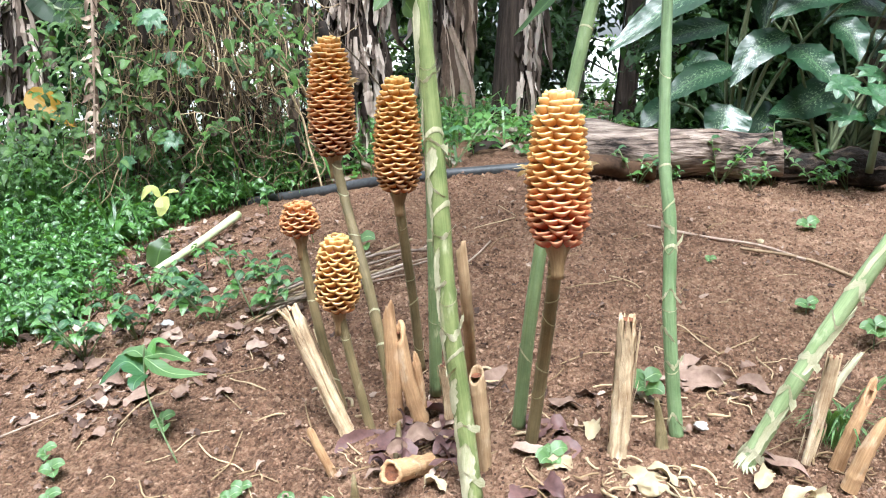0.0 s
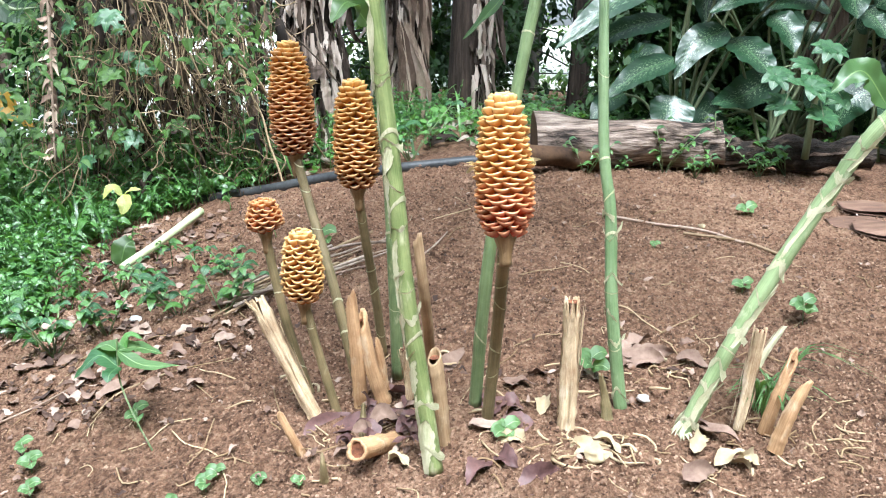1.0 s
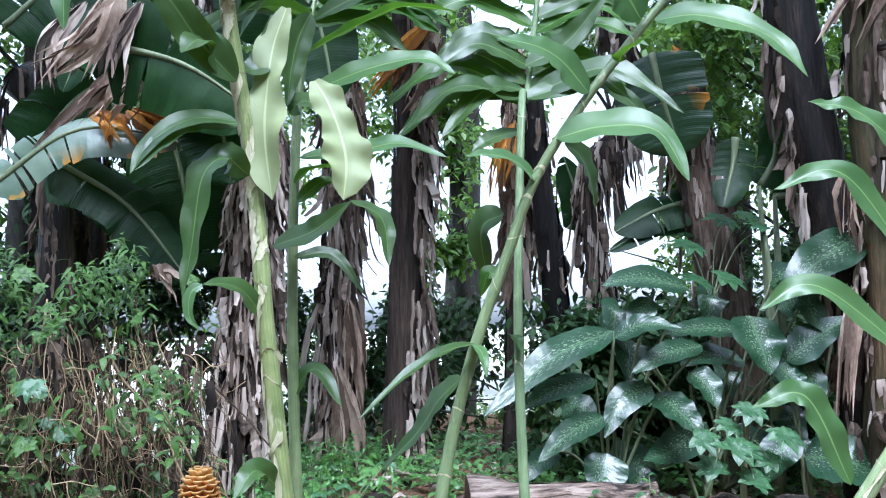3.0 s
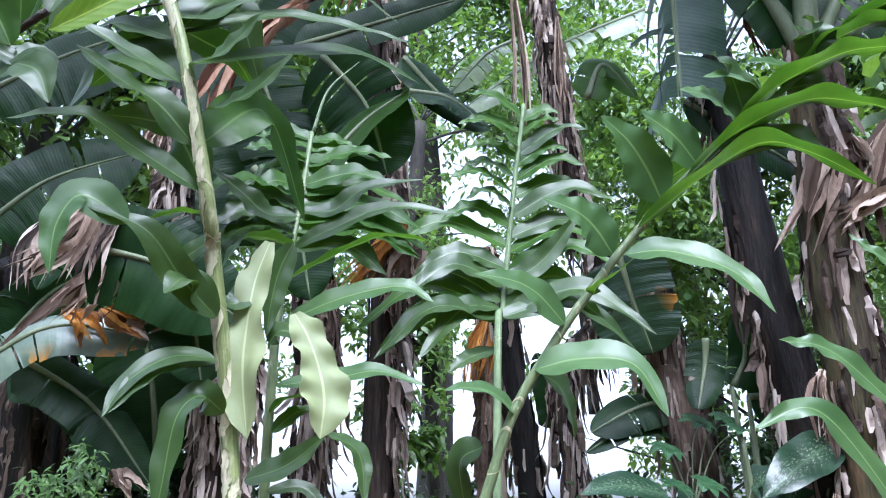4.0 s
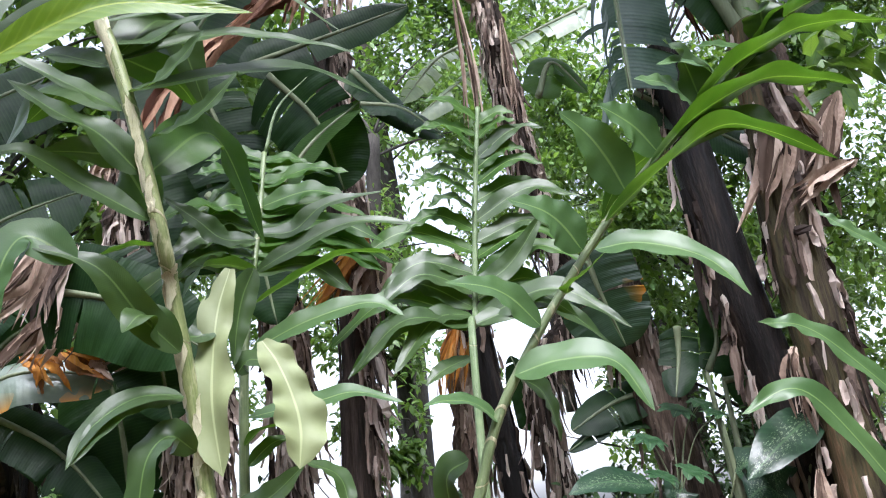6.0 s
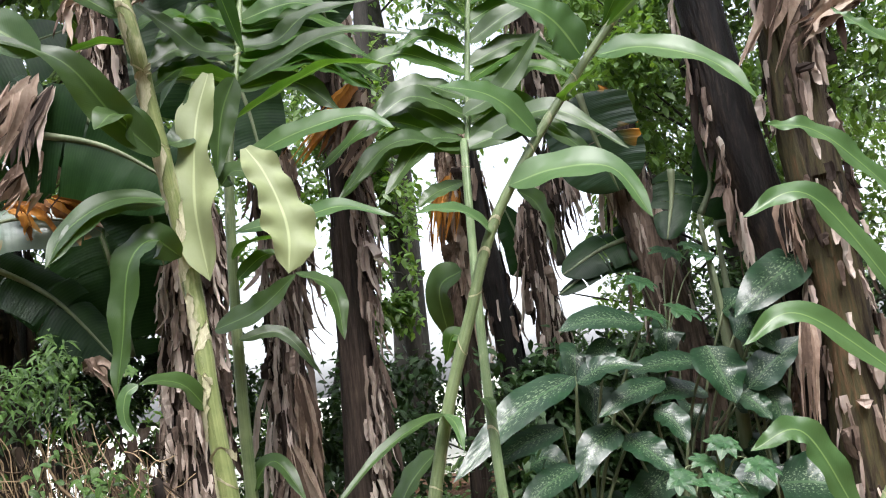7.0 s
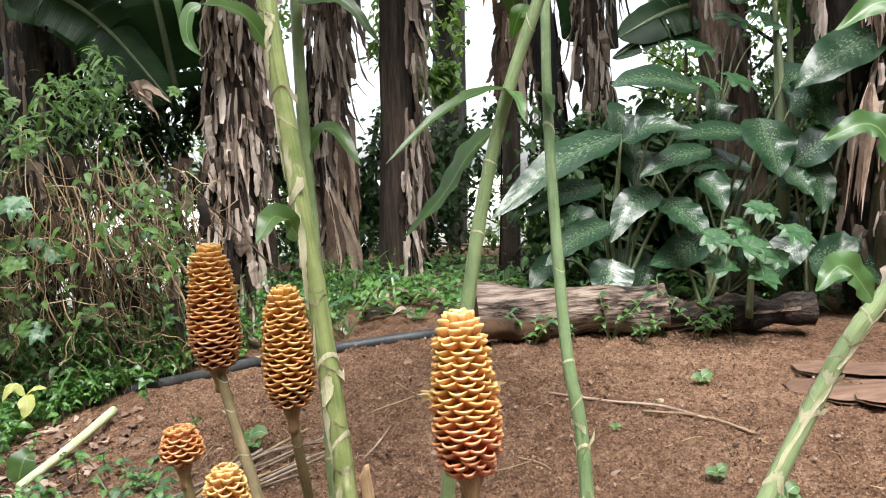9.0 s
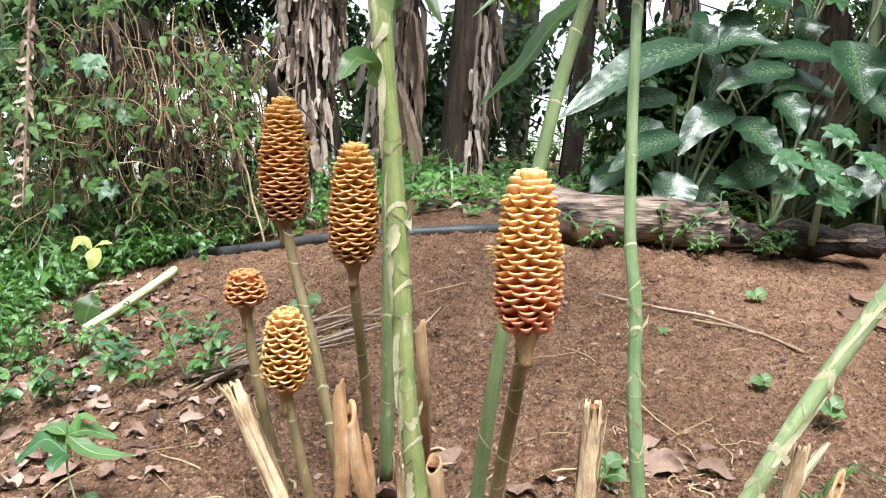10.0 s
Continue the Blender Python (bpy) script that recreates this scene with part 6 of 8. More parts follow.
withered_leaf(25, T7, (0.411, 3.900, 4.187), (0.246, 3.900, 4.009), (0.184, 3.900, 3.808), 0.12, RUST_LEAF)
withered_leaf(26, T10, (2.208, 3.200, 3.519), (2.265, 3.200, 3.385), (2.318, 3.200, 3.237), 0.12, RUST_LEAF)
withered_leaf(27, T10, (2.423, 2.900, 2.664), (2.470, 2.900, 2.497), (2.404, 2.900, 2.331), 0.16, DEAD_PALE)
withered_leaf(28, T10, (2.603, 2.850, 2.400), (2.392, 2.850, 2.312), (2.240, 2.850, 2.241), 0.16, DEAD_PALE)
withered_leaf(29, T3, (0.506, 3.900, 2.541), (0.388, 3.900, 2.413), (0.136, 3.900, 2.139), 0.14, ORANGE_LEAF)
withered_leaf(30, T3, (0.542, 3.950, 2.528), (0.452, 3.950, 2.400), (0.408, 3.950, 2.216), 0.22, DEAD_PALE)
withered_leaf(18, T2, (0.088, 4.300, 1.144), (0.114, 4.300, 0.879), (0.135, 4.300, 0.555), 0.16, DEAD_PALE)
withered_leaf(19, T2, (0.021, 4.300, 0.798), (0.084, 4.300, 0.442), (0.023, 4.300, 0.184), 0.18, DEAD_PALE)
withered_leaf(20, T7, (1.226, 4.100, 4.251), (1.249, 4.100, 3.671), (1.237, 4.100, 3.170), 0.10, DEAD_PALE)
withered_leaf(21, T7, (1.509, 4.100, 4.021), (1.497, 4.100, 3.610), (1.508, 4.100, 3.299), 0.10, DEAD_PALE)
withered_leaf(31, T0, (-0.837, 3.350, 2.429), (-0.938, 3.330, 2.246), (-1.059, 3.300, 2.024), 0.14, DEAD_PALE)
withered_leaf(32, T0, (-0.913, 3.350, 2.400), (-0.975, 3.320, 2.195), (-1.134, 3.300, 2.094), 0.13, DEAD_PALE)
withered_leaf(33, T0, (-0.774, 3.350, 2.379), (-0.865, 3.330, 2.198), (-0.887, 3.300, 2.027), 0.12, DEAD)
withered_leaf(34, T0, (-1.000, 3.350, 2.370), (-1.127, 3.330, 2.191), (-1.140, 3.300, 1.999), 0.12, DEAD)
withered_leaf(22, T1, (-0.819, 3.800, 1.241), (-0.784, 3.750, 1.260), (-0.720, 3.700, 1.179), 0.14, DEAD_PALE)


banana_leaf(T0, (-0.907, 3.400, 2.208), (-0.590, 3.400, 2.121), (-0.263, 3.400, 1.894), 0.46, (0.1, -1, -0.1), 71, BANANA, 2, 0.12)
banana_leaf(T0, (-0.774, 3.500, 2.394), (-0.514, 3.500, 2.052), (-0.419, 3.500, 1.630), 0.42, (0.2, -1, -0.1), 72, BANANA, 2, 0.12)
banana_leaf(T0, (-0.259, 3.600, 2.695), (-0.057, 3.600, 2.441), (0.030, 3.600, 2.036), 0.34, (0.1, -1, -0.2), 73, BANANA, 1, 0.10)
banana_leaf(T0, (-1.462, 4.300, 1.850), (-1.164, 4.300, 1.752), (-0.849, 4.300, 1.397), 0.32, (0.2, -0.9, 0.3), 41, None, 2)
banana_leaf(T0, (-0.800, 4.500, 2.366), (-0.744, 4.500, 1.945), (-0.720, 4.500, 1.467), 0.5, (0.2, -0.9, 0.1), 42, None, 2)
banana_leaf(TL, (-1.907, 4.200, 1.306), (-1.866, 4.200, 0.966), (-1.926, 4.200, 0.582), 0.30, (0.1, -1, 0.1), 43, None, 2)
banana_leaf(TL, (-2.462, 4.300, 0.749), (-2.223, 4.300, 0.578), (-2.140, 4.300, 0.195), 0.35, (0.1, -1, 0.1), 44, None, 2)
banana_leaf(TL, (-1.944, 3.850, 1.117), (-1.797, 3.850, 0.874), (-1.643, 3.850, 0.861), 0.16, (0.1, -0.7, 0.7), 45, None, 2)
banana_leaf(TL, (-2.363, 4.400, 1.004), (-2.280, 4.400, 0.748), (-2.334, 4.400, 0.365), 0.4, (0.1, -1, 0.1), 46, None, 1)
v, f, uv = blade((-1.915, 3.750, 0.486), (-1.783, 3.700, 0.426), (-1.648, 3.650, 0.335), 0.13, (0.1, -1, 0.4), width_ellipse, 14, 3, 0.4, 0.06, 1.0, 0.3, 5, 0.3)
link_mesh("dead_leaf", v, f, YELLOW_BANANA, TL, uv, True, "yellowed banana leaf tip")

# crowns of the near trunks, added out of view to shade the clearing's edge
for k, (root, low, top) in enumerate(((T10, Vector((2.514, 3.050, 4.057)), Vector((1.95, 3.05, 4.4))), (T1, Vector((-0.669, 3.900, 3.235)), Vector((-0.8, 3.9, 5.1))))):
    r = random.Random(80 + k)
    v, f, uv = tube([low, low.lerp(top, 0.5), top], 0.05, 10)
    link_mesh("crown_stem", v, f, PETIOLE, root, uv)
    for q in range(10):
        a = -3.0 + 0.38 * q + r.uniform(-0.2, 0.2)
        d = Vector((math.cos(a), math.sin(a), 0))
        o = top
        banana_leaf(root, o, o + d * 0.75 + Vector((0, 0, 0.55)), o + d * 1.8 + Vector((0, 0, 0.45)), r.uniform(0.6, 0.72), (0, 0, 1), 500 + k * 10 + q, None, 6, 0.3)

# ---------- far trees ----------
OPENINGS = ((0.0, 0.066, 0.24), (0.112, 0.166, 0.22), (0.176, 0.244, 0.44), (0.278, 0.420, 0.30), (-0.485, -0.462, 0.0))


def in_opening(p):
    """Open sky between the far trees."""
    q = p.x / max(p.y, 1.0) + 0.03 * noise.noise(p * 1.6)
    return any(a < q < b and p.z < 1.0 + h * p.y + 0.5 * noise.noise(p * 0.9 + Vector((5, 0, 0))) for a, b, h in OPENINGS)


def far_tree(label, pts, r0, r1, crowns, seed, leaf_size=0.055, per=900):
    per = int(per * 1.5)
    root = thing("tree", (0, 0, 0), label, "tree", "trees beyond the banana plants")
    r = random.Random(seed)
    path = bezier(pts, 8)
    v, f, uv = tube(path, lambda s: r0 + (r1 - r0) * s, 12, wobble=0.08, seed=seed)
    link_mesh("trunk", v, f, TREEBARK, root, uv)
    s = Soup()
    for c, (cx, cy, cz, rad, den) in enumerate(crowns):
        e = Vector((cx, cy, cz))
        a = min(path, key=lambda q: abs(q.z - e.z + 0.6))
        v, f, uv = tube(bezier([a, a.lerp(e, 0.5) + Vector((r.uniform(-.2, .2), 0, r.uniform(-.1, .3))), e], 5), lambda q: 0.016 * (1 - q) + 0.004, 6)
        if abs(e.x - a.x) < 1.6:
            link_mesh("branch", v, f, TREEBARK, root, uv)
        twigs = [e + Vector((r.gauss(0, 1), r.gauss(0, 0.6), r.gauss(0, 0.8))) * rad * 0.55 for _ in range(int(14 * den))]
        for k in range(int(per * den)):
            o = r.choice(twigs) + Vector((r.gauss(0, 1), r.gauss(0, 1), r.gauss(0, 1))) * rad * 0.16
            if o.y > 6.0 and in_opening(o) and noise.noise(o * 1.9) < (0.42 if o.z > 0.75 else 0.08):
                continue
            d = Vector((r.uniform(-1, 1), r.uniform(-1, 1), r.uniform(-1.2, 0.4))).normalized()
            l = leaf_size * r.uniform(0.5, 1.25)
            up = Vector((r.uniform(-.5, .5), r.uniform(-1, .3), 1))
            sd = d.cross(up).normalized() * l * 0.25
            sag = Vector((0, 0, -0.18 * l))
            s.add([o, o + d * l * 0.35 + sd, o + d * l * 0.7 + sd * 0.8, o + d * l + sag, o + d * l * 0.7 - sd * 0.8, o + d * l * 0.35 - sd], [(0, 1, 2, 3, 4, 5)], [(0, 0), (0.35, 1), (0.7, 1), (1, 0), (0.7, -1), (0.35, -1)])
    ob = s.make("crown", TREE_LEAF_SHADED if "dark" in label.split()[:1] else TREE_LEAF, root, "crown of many small dark green leaves")
    ob["kind"] = "stuff"
    return root


def spread(seed, n, x0, x1, y0, y1, z0, z1, rad, den):
    r = random.Random(seed)
    return [(r.uniform(x0, x1), r.uniform(y0, y1), r.uniform(z0, z1), rad * r.uniform(0.7, 1.3), den * r.uniform(0.6, 1.3)) for _ in range(n)]


far_tree("tall dark tree with small leaves and pale sky behind", [(1.177, 7.500, -0.520), (1.205, 7.500, 1.062), (1.161, 7.500, 2.381), (1.109, 7.500, 3.170), (0.971, 7.500, 3.136), (1.103, 7.500, 4.983)], 0.10, 0.07, spread(61, 8, 0.6, 1.05, 6.9, 7.4, 1.2, 3.4, 0.35, 0.35) + spread(1, 20, -1.2, 3.2, 7.2, 9.5, 2.0, 6.5, 0.75, 0.8), 51, 0.095, 800)
far_tree("leafy tree behind the stout banana trunks", [(4.4, 8.5, 0.3), (4.5, 8.5, 2.5), (4.2, 8.5, 5.0)], 0.16, 0.1, spread(2, 26, 3.0, 7.5, 7.0, 9.5, 1.2, 6.0, 0.85, 0.7), 52, 0.10, 800)
far_tree("leafy tree behind the vine thicket", [(-3.2, 8.5, 0.3), (-3.0, 8.5, 2.5), (-2.6, 8.5, 5.0)], 0.16, 0.1, spread(3, 30, -5.5, -0.4, 7.0, 9.5, 0.9, 6.0, 0.85, 0.6), 53, 0.10, 800)
far_tree("thin bare-branched tree against the sky", [(2.792, 7.600, 1.959), (2.784, 7.600, 2.510), (2.753, 7.600, 3.062), (2.797, 7.600, 2.615)], 0.06, 0.03, spread(4, 5, 2.2, 3.4, 7.4, 8.2, 3.2, 4.6, 0.45, 0.35), 54)
far_tree("low leafy shrubs beyond the trunks", [(0.4, 7.2, 0.35), (0.4, 7.2, 0.9), (0.5, 7.2, 1.4)], 0.04, 0.02, spread(5, 26, -1.2, 3.6, 6.2, 8.0, 0.2, 0.7, 0.4, 0.6), 55, 0.06, 700)
# Undergrowth in the darkened leaf colour, its shade painted in.
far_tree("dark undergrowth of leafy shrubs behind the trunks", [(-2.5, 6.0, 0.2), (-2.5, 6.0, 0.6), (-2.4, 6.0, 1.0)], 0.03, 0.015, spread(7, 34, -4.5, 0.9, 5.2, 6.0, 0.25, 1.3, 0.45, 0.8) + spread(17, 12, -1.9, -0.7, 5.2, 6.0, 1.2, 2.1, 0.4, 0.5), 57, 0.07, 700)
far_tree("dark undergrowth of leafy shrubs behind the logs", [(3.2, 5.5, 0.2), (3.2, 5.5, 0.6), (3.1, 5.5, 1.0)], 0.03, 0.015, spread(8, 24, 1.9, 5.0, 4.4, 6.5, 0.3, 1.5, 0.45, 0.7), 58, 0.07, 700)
far_tree("tall leafy tree closing the view above", [(1.6, 10.5, 0.3), (1.7, 10.5, 4.0), (1.5, 10.5, 8.0)], 0.25, 0.15, spread(6, 24, -3.5, 6.0, 9.0, 11.0, 4.2, 9.5, 1.0, 1.0), 56, 0.13)
far_tree("leafy tree filling the sky over the stout trunks", [(4.2, 6.5, 0.2), (4.0, 6.5, 2.5), (3.8, 6.5, 5.0)], 0.14, 0.08, spread(9, 30, 2.6, 6.0, 5.2, 7.5, 2.2, 5.0, 0.6, 0.65) + spread(19, 14, 3.7, 6.5, 5.4, 7.5, 4.8, 7.6, 0.65, 1.0), 59, 0.09)
far_tree("leafy canopy over the vine thicket", [(-2.2, 5.8, 0.2), (-2.1, 5.8, 2.5), (-1.9, 5.6, 4.2)], 0.12, 0.07, spread(41, 30, -4.0, 0.1, 4.9, 6.5, 3.3, 5.6, 0.6, 0.7), 93, 0.12, 600)
# unseen trees added behind and beside the camera to block low skylight
for k, (x, y) in enumerate(((-5.0, -4.5), (5.0, -4.0), (0.5, -6.0), (-6.0, -1.0), (-6.5, 2.2), (6.4, -0.6), (7.0, 2.6), (-2.6, -5.6), (3.2, -5.4))):
    far_tree("broad leafy tree standing round the clearing", [(x, y, ground_z(x, y) - 0.1), (x + 0.2, y, 2.5), (x, y + 0.2, 5.0)], 0.18, 0.1, spread(20 + k, 34, x - 2.0, x + 2.0, y - 1.0, y + 0.8, 0.4, 6.0, 1.0, 0.6), 70 + k, 0.26, 620)
# Filler shrubs added to make the gaps between speckled leaves read as shade.
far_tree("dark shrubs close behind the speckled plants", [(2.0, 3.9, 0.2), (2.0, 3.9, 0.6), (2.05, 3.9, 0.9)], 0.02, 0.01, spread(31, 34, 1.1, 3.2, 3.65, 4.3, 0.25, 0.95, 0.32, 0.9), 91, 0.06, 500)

# ---------- mango twig close to the camera ----------
twig = thing("mango_twig", (0, 0, 0), "mango twig with long bright green leaves", "branch")
for pts, r0 in ((((-0.540, 1.120, 1.768), (-0.433, 1.080, 1.785), (-0.361, 1.050, 1.822)), 0.006), (((-0.452, 1.090, 1.781), (-0.399, 1.070, 1.859), (-0.369, 1.060, 1.915)), 0.004)):
    v, f, uv = tube(bezier(pts, 6), r0, 8)
    link_mesh("twig", v, f, TREEBARK, twig, uv)
for k, (b, m, t, w) in enumerate((((-0.355, 1.050, 1.789), (-0.171, 1.000, 1.855), (0.032, 0.980, 1.828), 0.056), ((-0.358, 1.050, 1.795), (-0.240, 1.050, 1.894), (-0.085, 1.080, 1.923), 0.04), ((-0.366, 1.060, 1.823), (-0.326, 1.080, 1.935), (-0.223, 1.100, 1.956), 0.036),
        ((-0.400, 1.060, 1.803), (-0.405, 1.030, 1.928), (-0.430, 1.010, 2.073), 0.045), ((-0.409, 1.060, 1.764), (-0.447, 1.050, 1.856), (-0.466, 1.050, 2.001), 0.05), ((-0.397, 1.060, 1.736), (-0.355, 1.030, 1.706), (-0.331, 1.020, 1.652), 0.05))):
    leaf(twig, b, m, t, w, (0, -1, 0.15), MANGO if k == 0 else (GINGER_BRIGHT if k in (3, 4) else GINGER), 0.35, 0.02, profile=width_lance, seed=k)

# ---------- speckled dumb cane ----------
def petiole_to(root, a, b, r=0.006, mat=None):
    a, b = Vector(a), Vector(b)
    m = a.lerp(b, 0.55) + Vector((0, 0.03, 0.06))
    v, f, uv = tube(bezier([a, m, b], 5), lambda s: r * (1.4 - 0.7 * s), 6)
    link_mesh("petiole", v, f, mat or PETIOLE, root, uv)


def dumb_cane(label, foot, leaves, seed):
    root = thing("dumb_cane_plant", (0, 0, 0), label, "plant", "speckled dumb cane plants")
    f0 = Vector(foot)
    for k, (b, m, t, w) in enumerate(leaves):
        petiole_to(root, f0 + Vector((0.03 * math.sin(k * 2.1), 0.03 * math.cos(k * 1.7), 0)), b)
        leaf(root, b, m, t, w, (0.05, -0.75, 0.75), DIEFF, 0.25, 0.04, profile=width_ellipse if k % 3 else width_lance, seed=seed + k, n=14)
    return root


dumb_cane("dark green dumb cane with white-speckled leaves", (1.103, 3.100, 0.261), [
    ((1.434, 3.050, 1.131), (1.218, 3.000, 1.167), (1.047, 2.950, 1.138), 0.12), ((1.102, 3.000, 0.963), (0.819, 2.850, 0.873), (0.530, 2.700, 0.686), 0.13),
    ((1.105, 3.000, 0.937), (1.207, 2.950, 0.986), (1.339, 2.900, 0.969), 0.10), ((1.023, 3.000, 0.781), (0.825, 2.900, 0.747), (0.683, 2.850, 0.684), 0.085),
    ((1.279, 3.050, 1.091), (1.207, 3.000, 1.011), (1.164, 2.950, 0.919), 0.10), ((1.508, 3.100, 0.894), (1.311, 3.000, 0.868), (1.149, 2.950, 0.800), 0.10),
    ((1.267, 3.050, 0.741), (1.128, 3.000, 0.688), (1.034, 2.950, 0.562), 0.11), ((1.057, 3.000, 0.635), (0.889, 2.900, 0.593), (0.739, 2.800, 0.510), 0.10),
    ((1.059, 3.000, 0.496), (1.028, 2.950, 0.420), (0.994, 2.900, 0.327), 0.16), ((0.890, 3.100, 0.500), (0.781, 3.000, 0.467), (0.721, 2.950, 0.407), 0.08)], 100)
dumb_cane("dark green dumb cane with broad white-speckled leaves", (1.529, 3.200, 0.225), [
    ((1.744, 3.150, 1.012), (1.733, 3.050, 0.894), (1.743, 3.000, 0.774), 0.19), ((1.446, 3.100, 0.790), (1.496, 3.050, 0.742), (1.511, 3.000, 0.650), 0.13),
    ((1.310, 3.100, 0.710), (1.353, 3.000, 0.645), (1.407, 2.900, 0.561), 0.15), ((1.743, 3.200, 0.953), (1.531, 3.150, 0.963), (1.326, 3.100, 0.943), 0.10),
    ((1.790, 3.300, 0.814), (1.585, 3.200, 0.850), (1.435, 3.150, 0.813), 0.12), ((1.825, 3.100, 0.810), (1.853, 3.050, 0.762), (1.882, 3.000, 0.693), 0.14), ((1.553, 3.200, 0.573), (1.365, 3.100, 0.482), (1.203, 3.000, 0.462), 0.13)], 120)
dumb_cane("tall dumb cane with striped dark leaves by the trunk", (1.933, 3.100, 0.203), [
    ((2.243, 3.100, 1.347), (1.975, 3.000, 1.223), (1.774, 2.950, 1.105), 0.17), ((1.863, 3.100, 0.819), (1.975, 3.050, 0.917), (2.108, 3.000, 1.004), 0.14),
    ((1.926, 3.100, 0.826), (1.949, 3.050, 0.733), (1.921, 3.000, 0.623), 0.12), ((1.924, 3.100, 0.434), (2.054, 3.000, 0.422), (2.221, 2.950, 0.335), 0.24),
    ((1.904, 3.100, 0.505), (1.800, 3.100, 0.445), (1.755, 3.100, 0.335), 0.14)], 140)

r = random.Random(150)
fill = []
for k in range(24):
    x, z = r.uniform(1.0, 2.6), r.uniform(0.38, 1.15)
    y = 3.25 + r.uniform(-0.1, 0.35)
    a = r.uniform(-1, 1)
    l = r.uniform(0.16, 0.28)
    b = Vector((x, y, z))
    fill.append((tuple(b), tuple(b + Vector((a * l * 0.4, -0.06, 0.03))), tuple(b + Vector((a * l * 0.75, -0.12, -l * 0.45))), r.uniform(0.12, 0.19)))
dumb_cane("dense dark dumb cane clump behind the logs", (1.75, 3.45, 0.25), fill, 160)

# young banana sucker behind the speckled leaves
sucker = thing("banana_sucker", (0, 0, 0), "young banana sucker with pale stems and dark leaves", "banana plant")
for b, t in (((1.948, 3.300, 0.828), (1.920, 3.300, 1.366)), ((1.929, 3.300, 0.854), (1.931, 3.350, 1.597)), ((1.973, 3.300, 0.876), (2.033, 3.400, 1.555))):
    v, f, uv = tube(bezier([b, t], 6), lambda s: 0.022 - 0.012 * s, 8)
    link_mesh("stem", v, f, PETIOLE, sucker, uv)
banana_leaf(sucker, (1.807, 3.300, 1.806), (1.785, 3.300, 1.674), (1.706, 3.250, 1.485), 0.18, (-0.2, -0.9, 0.3), 31, None, 3, 0.3)
banana_leaf(sucker, (1.969, 3.400, 1.607), (2.047, 3.400, 1.756), (2.036, 3.400, 1.982), 0.17, (-0.2, -0.9, 0.3), 32, None, 2)
banana_leaf(sucker, (2.033, 3.400, 1.555), (2.170, 3.400, 1.551), (2.300, 3.400, 1.419), 0.22, (0.2, -0.9, 0.3), 33, None, 2)
banana_leaf(sucker, (1.864, 3.700, 1.599), (1.603, 3.700, 1.541), (1.371, 3.700, 1.431), 0.22, (-0.1, -0.8, 0.5), 34, None, 2)
banana_leaf(sucker, (1.824, 3.700, 1.439), (1.568, 3.700, 1.449), (1.337, 3.700, 1.339), 0.12, (-0.1, -0.6, 0.8), 35, None, 2)
v, f, uv = tube(bezier([(1.943, 3.300, 0.829), (1.925, 3.300, 0.488), (1.914, 3.300, 0.147)], 6), 0.03, 10)
link_mesh("stem", v, f, PETIOLE, sucker, uv)

# ---------- lobed seedlings ----------
def lobed_leaf(root, center, size, facing, turn, seed, mat=None):
    """A palmate leaf: lobes joined round the stalk's end."""
    c = Vector(center)
    n = Vector(facing).normalized()
    a = n.orthogonal().normalized()
    a = Matrix.Rotation(turn, 3, n) @ a
    s = Soup()
    for k in range(7):
        an = (k - 3) * 0.72
        d = Matrix.Rotation(an, 3, n) @ a
        l = size * (1.0 - 0.10 * abs(k - 3))
        s.add(*blade(c, c + d * l * 0.5 + n * 0.01 * size, c + d * l - n * 0.15 * l, size * 0.52, n, width_lance, 8, 2, 0.15, 0.05, 2.0, 0.0, seed + k))
    s.make("leaf", mat or LOBED, root)


papaya = thing("lobed_seedling", (0, 0, 0), "young tree with pale green deeply lobed leaves", "plant", "lobed seedlings")
v, f, uv = tube(bezier([(1.470, 2.750, 0.286), (1.468, 2.720, 0.491), (1.485, 2.700, 0.650)], 6), lambda s: 0.014 - 0.006 * s, 8)
link_mesh("stem", v, f, PETIOLE, papaya, uv)
for k, (c, q) in enumerate((((1.474, 2.660, 0.682), .085), ((1.558, 2.600, 0.601), .09), ((1.261, 2.600, 0.597), .085), ((1.379, 2.580, 0.560), .095), ((1.421, 2.560, 0.459), .085), ((1.298, 2.600, 0.496), .085), ((1.512, 2.620, 0.513), .075), ((1.408, 2.680, 0.627), .07))):
    petiole_to(papaya, (1.464, 2.700, 0.513), c, 0.003)
    lobed_leaf(papaya, c, q, (0.1 * math.sin(k * 2), -0.6, 0.8), 3.2 + k * 0.8, 200 + k * 7)
vine_leaf = thing("lobed_climber", (0, 0, 0), "climbing plant with drooping lobed green leaves", "plant", "lobed seedlings")
for k, (c, q) in enumerate((((1.783, 3.400, 1.451), .12), ((1.567, 3.300, 1.328), .11), ((1.892, 3.400, 1.472), .10), ((1.671, 3.200, 1.177), .12), ((1.545, 3.200, 1.167), .10), ((1.910, 3.300, 1.403), .09))):
    petiole_to(vine_leaf, (1.703, 3.400, 1.070), c, 0.003)
    lobed_leaf(vine_leaf, c, q, (0.2, -0.5, 0.85), 2.5 + k, 300 + k * 7)

